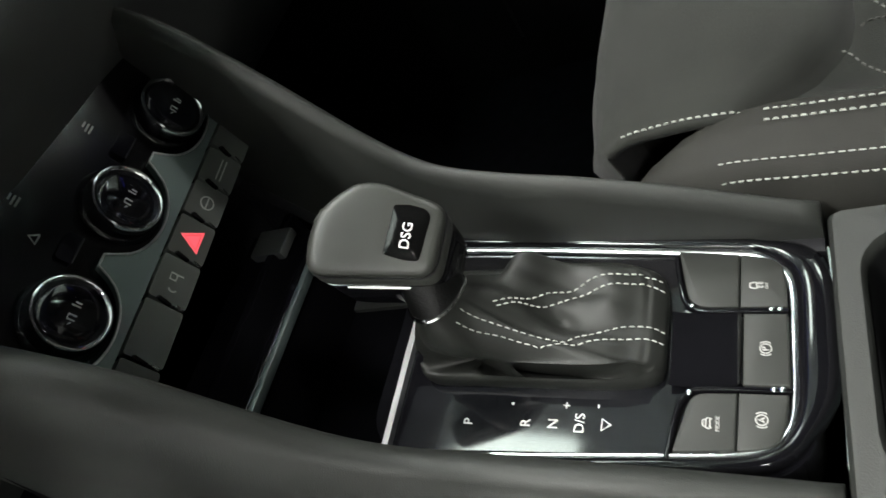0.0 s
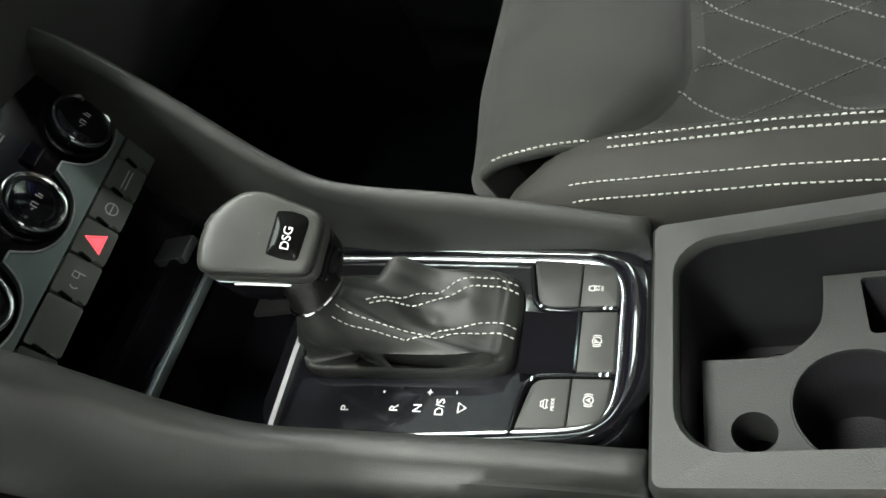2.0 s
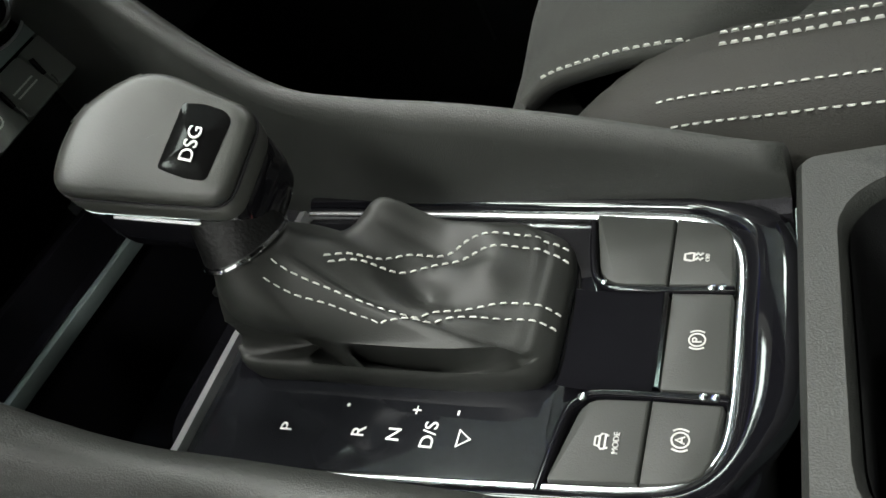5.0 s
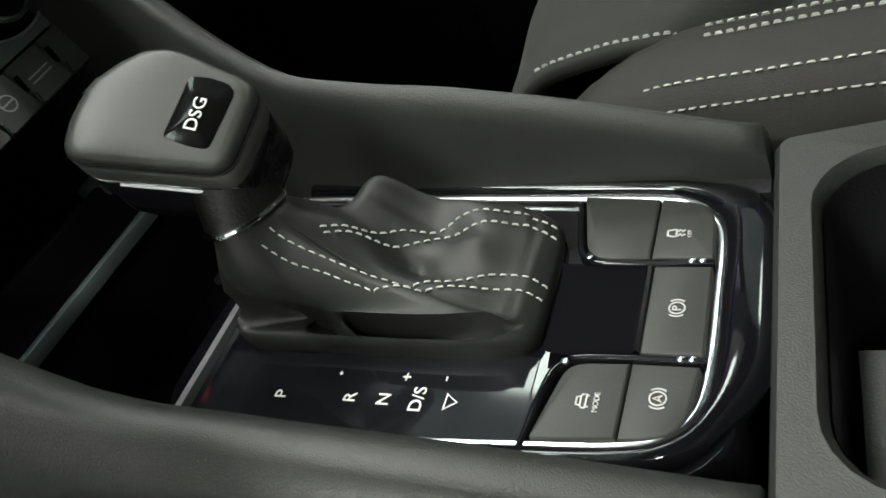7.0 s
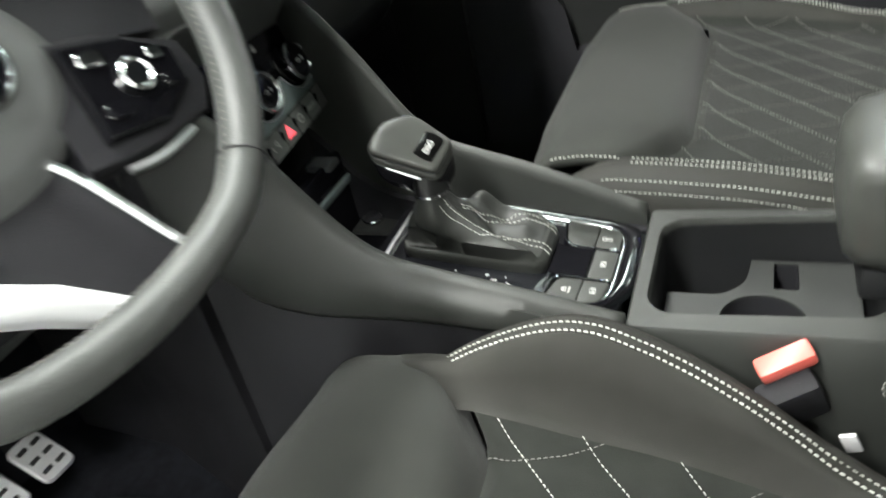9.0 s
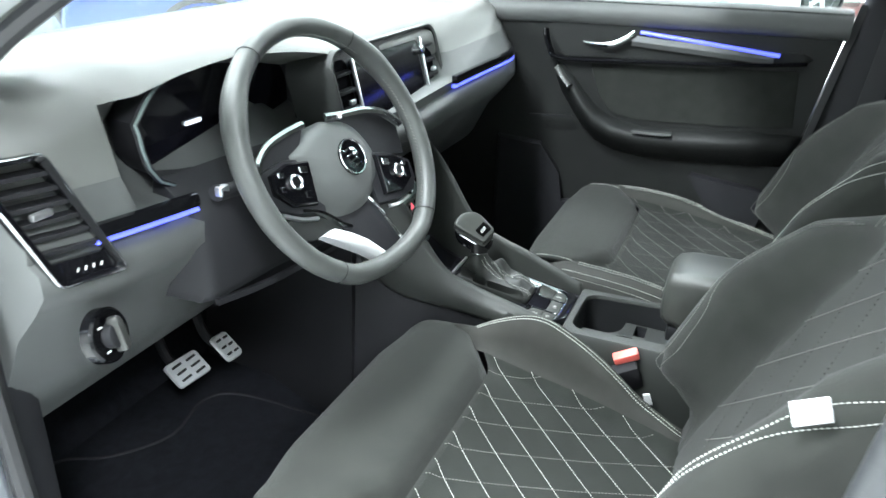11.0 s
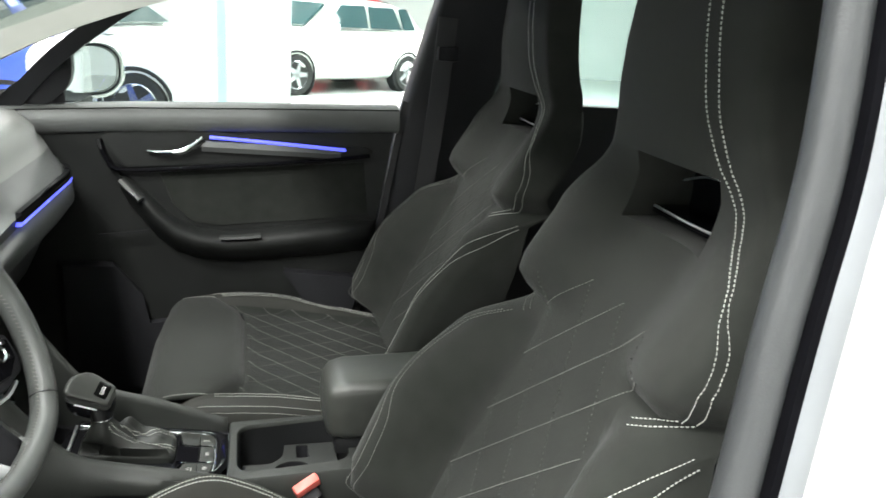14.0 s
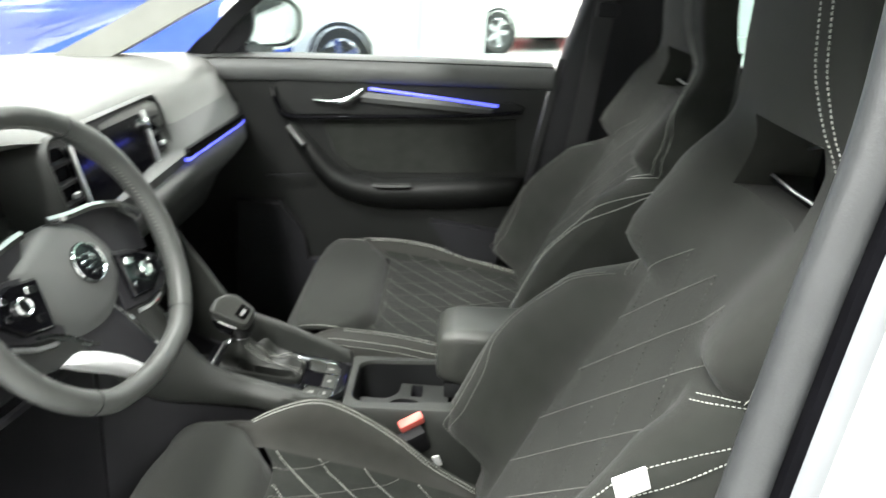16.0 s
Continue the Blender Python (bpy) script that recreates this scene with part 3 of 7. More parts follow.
    for side in (-1, 1):
        for off in (0.0, 0.012):
            line = []
            table = [(1.017, 0.170), (1.037, 0.188), (1.05, 0.203), (1.074, 0.215), (1.109, 0.215), (1.14, 0.208), (1.176, 0.192), (1.20, 0.165), (1.225, 0.130), (1.25, 0.108), (1.271, 0.093), (1.334, 0.069), (1.391, 0.058), (1.447, 0.046), (1.53, 0.036)]
            for k in range(90):
                z = 1.040 + 0.49 * k / 89
                apart = lerp_table([(1.04, 0.006), (1.10, 0.004), (1.17, 0.006), (1.23, 0.016), (1.34, 0.020), (1.55, 0.020)], z)
                y = side * (soft_table(table, z, 0.016) + (apart if off else 0.0))
                line.append((back_x(y, z) - 0.0006, y, z))
            if side < 0:
                stitches(thread, line, back_normal)
            edge = [(0.64, 0.215), (0.75, 0.208), (0.829, 0.212), (0.87, 0.222), (0.914, 0.228), (0.95, 0.219), (0.989, 0.196), (1.008, 0.178), (1.016, 0.160)]
            if side < 0:
                edge = [(0.64, 0.215), (0.75, 0.214), (0.85, 0.220), (0.92, 0.225), (0.986, 0.226), (1.006, 0.220), (1.024, 0.212)]
            line = []
            for k in range(80):
                z = 0.66 + 0.356 * k / 79
                y = side * (soft_table(edge, z, 0.008) + off)
                line.append((back_x(y, z - off * 0.35) - 0.0006, y, z - off * 0.35))
            # Same seam on both sides; the +y side gets the dimmed copy.
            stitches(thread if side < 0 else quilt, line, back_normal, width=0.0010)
            line = []
            for k in range(14):
                y, z = side * (0.196 - 0.0035 * k - off * 0.3), 1.038 - 0.0016 * k + off * 0.45
                line.append((back_x(y, z) - 0.0006, y, z))
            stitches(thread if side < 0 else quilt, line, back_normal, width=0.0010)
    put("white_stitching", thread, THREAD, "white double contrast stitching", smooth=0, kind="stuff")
    put("fine_stitching", quilt, THREADG, "fine quilting and side stitches in dimmed thread", smooth=0, kind="stuff")
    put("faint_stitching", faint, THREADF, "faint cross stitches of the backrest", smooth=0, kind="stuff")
    return seat


build_seat((-0.245, -0.399, FLOOR), "front seats", "dark grey sports car seat with white stitching beside the open door")
cushion = PASSENGER_CUSHION
build_seat((-0.138, 0.405, FLOOR), "front seats", "dark grey sports car seat with white stitching beside the closed door")

# ---- centre console ----
RAIL = [(-0.36, 0.935), (-0.305, 0.904), (-0.256, 0.853), (-0.225, 0.800), (-0.195, 0.757), (-0.165, 0.733), (-0.12, 0.719), (-0.045, 0.700), (0.037, 0.676)]
FAR_RAIL = [(-0.36, 0.938), (-0.305, 0.906), (-0.258, 0.850), (-0.240, 0.825), (-0.223, 0.799), (-0.206, 0.780), (-0.194, 0.767), (-0.174, 0.756), (-0.153, 0.751), (-0.123, 0.742), (-0.095, 0.735), (-0.04, 0.716), (0.037, 0.685)]
SLOPE = 0.115


def panel_z(x):
    """Height of the shift panel."""
    return 0.660 - SLOPE * x


console = thing("centre_console", (-0.05, 0, FLOOR), "dark grey car centre console between the front seats", "console")
PU = Vector((1, 0, -SLOPE)).normalized()
PV = Vector((0, 1, 0))


def on_panel(x, y, up=0.0):
    return Vector((x, y, panel_z(x) + up))


for side, name in ((-1, "driver_rail"), (1, "passenger_rail")):
    bm = bmesh.new()
    rings = []
    for k in range(41):
        x = -0.36 + 0.397 * k / 40
        z = soft_table(RAIL if side < 0 else FAR_RAIL, x, 0.012)
        yo = side * soft_table([(-0.36, 0.135), (-0.26, 0.118), (-0.15, 0.100), (0.037, 0.091)], x)
        wi, base_wi = (0.021, 0.025) if side < 0 else (0.0145, 0.0150)
        pz = max(panel_z(x) - 0.008, 0.6) if x > -0.23 else 0.66
        zl = soft_table([(-0.36, 0.775), (-0.30, 0.700), (-0.25, 0.682), (-0.12, 0.668), (-0.045, 0.658), (0.037, 0.642)], x, 0.02)
        section = [(0.007, (zl - z) * 0.55), (0.004, (zl - z) * 0.30), (0.0, -0.014), (-0.003, -0.005), (-0.008, 0.0), (-0.67 * wi, -0.001), (-wi, -0.007), (-base_wi + 0.0005, -0.016)]
        ring = [Vector((x, yo - side * 0.012, zl - 0.006)), Vector((x, yo + side * 0.002, zl - 0.002)), Vector((x, yo + side * 0.006, zl + 0.006))]
        ring += [Vector((x, yo + side * a, z + b)) for a, b in section]
        ring.append(Vector((x, yo - side * base_wi, min(pz, z - 0.02))))
        ring.append(Vector((x, yo - side * base_wi, zl - 0.02)))
        rings.append(ring)
    loft(bm, rings)
    part(name, bm, CONSOLE, console, "soft grey rail that sweeps up to the dash", smooth=85)

for side in (-1, 1):
    bm = bmesh.new()
    rings = []
    for k in range(15):
        x = -0.36 + 0.397 * k / 14
        yo = side * soft_table([(-0.36, 0.135), (-0.26, 0.118), (-0.15, 0.100), (0.037, 0.091)], x)
        zl = soft_table([(-0.36, 0.775), (-0.30, 0.700), (-0.25, 0.682), (-0.12, 0.670), (0.037, 0.662)], x, 0.02)
        rings.append([Vector((x, yo + side * 0.012, FLOOR)), Vector((x, yo - side * 0.004, zl - 0.05)), Vector((x, yo - side * 0.010, zl)), Vector((x, yo - side * 0.024, zl)), Vector((x, yo - side * 0.024, FLOOR))])
    loft(bm, rings)
    part("console_flank", bm, BLACKTRIM, console, "dark carpeted lower flank of the console")
for side in (-1, 1):
    bm = bmesh.new()
    rings = []
    for x, yo, zt in ((-0.80, 0.040, 0.72), (-0.62, 0.050, 0.80), (-0.46, 0.110, 0.86), (-0.355, 0.136, 0.90)):
        rings.append([Vector((x, side * (yo + 0.018), FLOOR)), Vector((x, side * (yo + 0.008), zt - 0.16)), Vector((x, side * yo, zt)), Vector((x, side * (yo - 0.03), zt)), Vector((x, side * (yo - 0.03), FLOOR))])
    loft(bm, rings)
    part("tunnel_side", bm, BLACKTRIM, console, "lower console side under the dash")

# Rear half with the cup holder well.
bm = bmesh.new()
well = rrect(0.180, 0.140, 0.026, 6, 0.146, -0.004)
outer = rrect(0.42, 0.182, 0.006, 6, 0.250, -0.006)
tz = lambda x: 0.677 + 0.010 * ease(0.04, 0.25, x)
ro = [Vector((x, y, tz(x) - 0.004)) for x, y in outer]
r1 = [Vector((0.25 + (x - 0.25) * 0.988, -0.006 + (y + 0.006) * 0.975, tz(x))) for x, y in outer]
r2 = [Vector((0.146 + (x - 0.146) * 1.03, -0.004 + (y + 0.004) * 1.03, tz(x) - 0.0005)) for x, y in well]
r3 = [Vector((x, y, tz(x) - 0.005)) for x, y in well]
r4 = [Vector((0.146 + (x - 0.146) * 0.96, -0.004 + (y + 0.004) * 0.95, 0.555)) for x, y in well]
low = [Vector((x, -0.006 + (y + 0.006) * 1.06, FLOOR)) for x, y in outer]
mid = [Vector((x, -0.006 + (y + 0.006) * 1.02, tz(x) - 0.05)) for x, y in outer]
loft(bm, [low, mid, ro, r1, r2, r3, [p - Vector((0, 0, 0.010)) for p in r3]], caps=False)
part("cup_holder_bezel", bm, CONSOLE, console, "grey frame round the cup holder well")
# Well walls split off and darkened: their shade is put into the colour.
bm = bmesh.new()
r5 = [Vector((0.146 + (x - 0.146) * 0.992, -0.004 + (y + 0.004) * 0.990, tz(x) - 0.007)) for x, y in well]
loft(bm, [r5, r4], caps=False)
bm.faces.new([bm.verts.new(p) for p in r4])
part("well_wall", bm, DARKPL, console, "cup holder well walls, their shade put into a dark colour")


def pierced(bm, outline, holes, z0, z1):
    """A slab with an outline and holes that go through it."""
    loops = []
    for pts in [outline] + holes:
        vs = [bm.verts.new((x, y, z1)) for x, y in pts]
        es = [bm.edges.new((vs[i], vs[(i + 1) % len(vs)])) for i in range(len(vs))]
        loops.append((vs, es))
    bmesh.ops.triangle_fill(bm, edges=[e for _, es in loops for e in es], use_beauty=True)
    for vs, _ in loops:
        lowv = [bm.verts.new((v.co.x, v.co.y, z0)) for v in vs]
        for i in range(len(vs)):
            j = (i + 1) % len(vs)
            bm.faces.new((vs[i], vs[j], lowv[j], lowv[i]))


def circle(cx, cy, r, n=28):
    return [(cx + r * math.cos(2 * math.pi * k / n), cy + r * math.sin(2 * math.pi * k / n)) for k in range(n)]


for cx, cy in ((0.102, 0.045), (0.150, 0.046), (0.075, 0.048)):
    bm = bmesh.new()
    lathe(bm, [(0.0095, 0.0), (0.0090, 0.004), (0.007, 0.006), (0.0005, 0.006)], ((cx, cy, 0.555), (1, 0, 0), (0, 1, 0)), 18)
    part("well_stud", bm, SOFT, console, "round rubber stud on the well floor")
insert = thing("cup_holder_insert", (0.146, -0.02, 0.556), "removable grey cup holder insert in the console well", "cup holder")
bm = bmesh.new()
edge = smooth_line([Vector(p) for p in ((0.063, 0.004, 0), (0.104, 0.004, 0), (0.118, 0.010, 0), (0.130, 0.024, 0), (0.134, 0.040, 0), (0.136, 0.060, 0))], 4)
outline = [(0.063, -0.062)] + [(p.x, p.y) for p in edge] + [(0.226, 0.060), (0.226, -0.066), (0.075, -0.068)]
pierced(bm, outline, [circle(0.090, -0.044, 0.0125), circle(0.147, -0.030, 0.0360, 40), rrect(0.0215, 0.040, 0.003, 3, 0.1665, 0.036)], 0.600, 0.636)
part("insert_body", bm, SOFT, insert, "grey rubbery insert plate")
bm = bmesh.new()
loft(bm, [[Vector((x, y, z)) for x, y in circle(0.147, -0.030, r, 40)] for r, z in ((0.0358, 0.634), (0.0345, 0.602), (0.0325, 0.562), (0.001, 0.561))], caps=False)
part("cup_bore", bm, BLACKTRIM, insert, "black bore of the cup holder", smooth=50)
bm = bmesh.new()
loft(bm, [[Vector((x, y, z)) for x, y in rrect(0.0213 * k, 0.0398 * k, 0.003, 3, 0.1665, 0.036)] for k, z in ((1.0, 0.634), (0.98, 0.575), (0.1, 0.574))], caps=False)
part("coin_slot", bm, BLACKTRIM, insert, "black slot for coins")
bm = bmesh.new()
sweep(bm, [Vector((x, y, 0.6362)) for x, y in circle(0.147, -0.030, 0.0366, 40)], round_shape(0.0008, 6), wrap=True)
part("bore_rim", bm, SOFT, insert)

armrest = thing("armrest", (0.33, 0.01, 0.69), "grey padded armrest on the rear of the console", "armrest")
bm = bmesh.new()
rings = []
for x, w, zt, zb in ((0.199, 0.096, 0.778, 0.722), (0.202, 0.110, 0.792, 0.712), (0.212, 0.122, 0.803, 0.706), (0.235, 0.128, 0.809, 0.702), (0.40, 0.130, 0.813, 0.702), (0.50, 0.126, 0.812, 0.702), (0.52, 0.110, 0.802, 0.706)):
    out = rrect(w, zt - zb, 0.020, 4, 0.012, (zt + zb) / 2)
    rings.append([Vector((x, a, b)) for a, b in out])
loft(bm, rings)
part("armrest_pad", bm, LEATHER, armrest)
bm = bmesh.new()
box(bm, (0.36, 0.008, 0.69), (0.29, 0.10, 0.03), 0.006)
part("armrest_base", bm, DARKPL, armrest)

# Shift panel in piano black, sunk in a raised glossy frame with a chrome inner edge.
bm = bmesh.new()
panel = rrect(0.252, 0.150, 0.028, 6, -0.0985, 0.008)
loft(bm, [[on_panel(x, y, -0.03) for x, y in panel], [on_panel(x, y, -0.002) for x, y in panel], [on_panel(-0.1 + (x + 0.1) * 0.99, y * 0.985, 0.0) for x, y in panel]])
part("shift_panel", bm, PIANO, console, "glossy black shift panel")
EDGE = [(-0.207, -0.0670), (-0.120, -0.0625), (-0.050, -0.0580), (-0.010, -0.0548), (0.0055, -0.0500), (0.0145, -0.0390), (0.0175, -0.0200), (0.0182, 0.0150), (0.0182, 0.0440), (0.0140, 0.0580), (0.0030, 0.0672), (-0.0120, 0.0705), (-0.060, 0.0745), (-0.130, 0.0800), (-0.206, 0.0850)]
edge_line = smooth_line([on_panel(x, y, 0.0020) for x, y in EDGE], 6)
bm = bmesh.new()


def trim_shape(t):
    """Broader and rounder along the passenger's side: the band of reflected lamp light is put into the shape."""
    k = 1.0 + 0.55 * ease(0.60, 0.74, t)
    return [(a * k, b * (k if b > 0 else 1)) for a, b in ((0.0018, -0.003), (0.0018, 0.0002), (0.0013, 0.0011), (0.0004, 0.0016), (-0.0006, 0.0014), (-0.0014, 0.0006), (-0.0017, -0.003))]


sweep(bm, edge_line, trim_shape)
part("chrome_trim", bm, SOFTCHROME, console, "chrome trim round the shift panel", smooth=70)


def frame_shape(t):
    """The frame is narrow beside the rails and broad at its rear end."""
    w = 0.008 + 0.0105 * ease(0.34, 0.46, t) * (1 - ease(0.62, 0.74, t))
    return [(0.0014, -0.006), (0.0014, 0.0008), (0.0030, 0.0040), (0.0030 + w * 0.35, 0.0056), (0.0030 + w * 0.72, 0.0050), (0.0030 + w, 0.0020), (0.0034 + w, -0.006)]


bm = bmesh.new()
sweep(bm, edge_line, frame_shape)
part("panel_frame", bm, PIANO, console, "raised glossy black frame round the shift panel", smooth=60)
bm = bmesh.new()
sweep(bm, smooth_line([on_panel(-0.205, 0.0972, 0.0070), on_panel(-0.10, 0.0895, 0.0072), on_panel(-0.02, 0.0832, 0.0072), on_panel(0.008, 0.0800, 0.0070)], 6), [(0.0011, -0.004), (0.0009, 0.0008), (-0.0009, 0.0008), (-0.0011, -0.004)])
part("chrome_line", bm, CHROME, console, "thin chrome line beside the passenger rail")
bm = bmesh.new()
sweep(bm, smooth_line([on_panel(0.0395, -0.060, 0.006), on_panel(0.0400, 0.010, 0.006), on_panel(0.0385, 0.070, 0.006)], 4), [(0.0007, -0.012), (0.0005, 0.0006), (-0.0005, 0.0006), (-0.0007, -0.012)])
part("frame_edge", bm, TEAL, console, "thin satin edge between frame and cup holder")
bm = bmesh.new()
sweep(bm, [on_panel(-0.2085, -0.0685, 0.002), on_panel(-0.2100, 0.0, 0.002), on_panel(-0.2110, 0.086, 0.002)], [(0.0030, -0.004), (0.0022, 0.002), (-0.0022, 0.002), (-0.0030, -0.004)])
part("front_trim_bar", bm, SATIN, console, "chrome bar across the tray edge")
bm = bmesh.new()
sweep(bm, [(-0.321, -0.078, 0.698), (-0.323, 0.0, 0.697), (-0.325, 0.080, 0.697)], [(0.0035, -0.010), (0.003, 0.002), (-0.003, 0.002), (-0.0035, -0.010)])
part("rear_trim_bar", bm, TEAL, console, "satin bar at the far edge of the tray")
bm = bmesh.new()
plate(bm, [(-0.203, -0.0640), (-0.048, -0.0565), (-0.0425, -0.0540), (-0.0465, -0.036), (-0.0465, -0.018), (-0.200, -0.022)], (on_panel(0, 0, 0.0002), PU, PV), 0.0005)
part("gate_plate", bm, GATEGREY, console, "glossy dark grey plate beside the gaiter")

# Buttons by the shifter.
def button(name, outline, label, top=0.0045, parent=None):
    bm = bmesh.new()
    cx, cy = sum(p[0] for p in outline) / len(outline), sum(p[1] for p in outline) / len(outline)
    pull = lambda d: [(cx + (x - cx) * (1 - d / max(math.hypot(x - cx, y - cy), 1e-4)), cy + (y - cy) * (1 - d / max(math.hypot(x - cx, y - cy), 1e-4))) for x, y in outline]
    rings = [[on_panel(x, y, -0.001) for x, y in outline], [on_panel(x, y, top - 0.0012) for x, y in outline],
             [on_panel(x, y, top - 0.0003) for x, y in pull(0.0006)], [on_panel(x, y, top) for x, y in pull(0.0016)]]
    loft(bm, rings)
    return part(name, bm, BUTTON, parent or console, label)


def bent(pts, n=4):
    """An outline with its listed corners softened."""
    out = []
    for i, (p, r) in enumerate(pts):
        p = Vector(p)
        if not r:
            out.append((p.x, p.y))
            continue
        a = (Vector(pts[i - 1][0]) - p).normalized() * r
        b = (Vector(pts[(i + 1) % len(pts)][0]) - p).normalized() * r
        for k in range(n + 1):
            t = k / n
            q = p + a * (1 - t) ** 2 + b * t ** 2
            out.append((q.x, q.y))
    return out


blank = button("console_button", bent([((-0.0086, 0.0318), 0), ((-0.0080, 0.0690), 0), ((-0.0425, 0.0735), 0.001), ((-0.0350, 0.0320), 0.011)]), "blank grey button")
esc = button("console_button", bent([((0.0160, 0.0318), 0.001), ((0.0158, 0.0645), 0.012), ((-0.0074, 0.0690), 0), ((-0.0080, 0.0318), 0)]), "grey stability control button")
park = button("console_button", bent([((0.0158, -0.0172), 0.001), ((0.0160, 0.0276), 0.001), ((-0.0062, 0.0280), 0.001), ((-0.0068, -0.0172), 0.001)]), "grey parking brake switch")
hold = button("console_button", bent([((0.0150, -0.0215), 0.001), ((-0.0088, -0.0215), 0), ((-0.0098, -0.0538), 0), ((0.0120, -0.0510), 0.012)]), "grey auto hold button")
mode = button("console_button", bent([((-0.0094, -0.0215), 0), ((-0.0325, -0.0220), 0.008), ((-0.0410, -0.0560), 0.001), ((-0.0104, -0.0538), 0)]), "grey drive mode button")


def mark(parent, pts, at, turn=0.0, w=0.0007, size=0.72, material=PRINT):
    """A printed line of small width on a button."""
    bm = bmesh.new()
    c, s = math.cos(radians(turn)), math.sin(radians(turn))
    for line in pts:
        places = [on_panel(at[0] + (a * c - b * s) * size, at[1] + (a * s + b * c) * size, at[2]) for a, b in line]
        sweep(bm, places, [(w / 2, 0), (w / 2, 0.0003), (-w / 2, 0.0003), (-w / 2, 0)])
    return part("printed_sign", bm, material, parent, "", 0)


def arc(cx, cy, r, a0, a1, n=10):
    return [(cx + r * math.cos(radians(a0 + (a1 - a0) * k / n)), cy + r * math.sin(radians(a0 + (a1 - a0) * k / n))) for k in range(n + 1)]


# Signs read from the driver's seat: their upper side points to the front.
ring = [arc(0, 0, 0.0040, 0, 360, 18), arc(0, 0, 0.0058, -38, 38, 6), arc(0, 0, 0.0058, 142, 218, 6)]
ring_turned = [[(b, -a) for a, b in line] for line in ring]
mark(park, ring_turned + [[(0.0022, -0.0012), (-0.0022, -0.0012), (-0.0022, 0.0006), (-0.0014, 0.0014), (-0.0004, 0.0006), (-0.0004, -0.0012)]], (0.0048, 0.0050, 0.0047), w=0.0006, material=PRINTDIM)
mark(hold, ring_turned + [[(0.0020, -0.0018), (-0.0022, 0.0), (0.0020, 0.0018)], [(0.0006, -0.001), (0.0006, 0.001)]], (0.0022, -0.0365, 0.0047), w=0.0006, material=PRINTDIM)
car_lines = [[(0.0016, -0.0044), (-0.0006, -0.0044), (-0.0014, -0.0030), (-0.0038, -0.0024), (-0.0038, 0.0024), (-0.0014, 0.0030), (-0.0006, 0.0044), (0.0016, 0.0044), (0.0016, -0.0044)], [(-0.0014, -0.0030), (-0.0014, 0.0030)], [(0.0016, -0.0036), (0.0032, -0.0036)], [(0.0016, 0.0036), (0.0032, 0.0036)]]
mark(mode, car_lines, (-0.0236, -0.0395, 0.0047), w=0.0007, size=0.66, material=PRINTDIM)
mark(esc, [[(-0.0040, -0.0018), (-0.0040, 0.0018), (-0.0012, 0.0026), (0.0004, 0.0026), (0.0004, -0.0026), (-0.0012, -0.0026), (-0.0040, -0.0018)], [(0.0012, -0.0022), (0.0022, -0.0006), (0.0034, -0.0022), (0.0046, -0.0008)], [(0.0012, 0.0010), (0.0022, 0.0026), (0.0034, 0.0010), (0.0046, 0.0024)]], (0.0006, 0.0462, 0.0047), w=0.0009, size=0.8, material=PRINTDIM)
lettering("OFF", 0.0024, (on_panel(0.0062, 0.0458, 0.0047), PV, -PU), PRINTDIM, esc)
lettering("MODE", 0.0030, (on_panel(-0.0188, -0.0397, 0.0047), PV, -PU), PRINTDIM, mode)

# Pocket between the button blocks: glossy dark lips, a shallow matte floor with the recess shade put into its black,
# and the bright edge of the switch.
for y, s in ((0.0298, 1), (-0.0194, -1)):
    bm = bmesh.new()
    pts = [on_panel(0.0165, y, 0.0040), on_panel(-0.026, y, 0.0042), on_panel(-0.0345, y + s * 0.0035, 0.004), on_panel(-0.0392, y + s * 0.0110, 0.0038), on_panel(-0.0440, y + s * 0.0400, 0.0030)]
    sweep(bm, smooth_line(pts, 4), [(0.0017, -0.004), (0.0014, 0.0006), (0.0, 0.0014), (-0.0014, 0.0006), (-0.0017, -0.004)])
    part("pocket_lip", bm, PIANO, console, "glossy black lip along the buttons", smooth=60)
    # Chrome beads added to imitate small reflections on the glossy lip.
    for x in (0.0085, 0.0125, -0.0335):
        bm = bmesh.new()
        lathe(bm, [(0.0017, 0.0), (0.0015, 0.0009), (0.0005, 0.0012)], (on_panel(x, y + (s * 0.003 if x < 0 else 0), 0.0048), (1, 0, 0), (0, 1, 0)), 8)
        part("lip_glint", bm, CHROME, console, "small chrome bead added as a glint on the lip")
bm = bmesh.new()
loft(bm, [[on_panel(x, y, u) for x, u in ((-0.0092, 0.0), (-0.0092, 0.0048), (-0.0082, 0.0056), (-0.0070, 0.0050), (-0.0068, 0.0))] for y in (-0.0165, 0.0272)])
part("switch_edge", bm, CHROME, console, "chrome edge of the parking brake switch")
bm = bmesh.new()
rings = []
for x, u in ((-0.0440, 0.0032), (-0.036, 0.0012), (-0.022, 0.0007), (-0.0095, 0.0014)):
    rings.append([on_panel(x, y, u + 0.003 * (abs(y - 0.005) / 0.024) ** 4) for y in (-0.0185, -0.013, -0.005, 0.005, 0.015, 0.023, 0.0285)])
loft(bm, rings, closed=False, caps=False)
part("pocket_floor", bm, BLACK, console, "matte floor of the finger pocket, its deep shade put into the black", smooth=70)

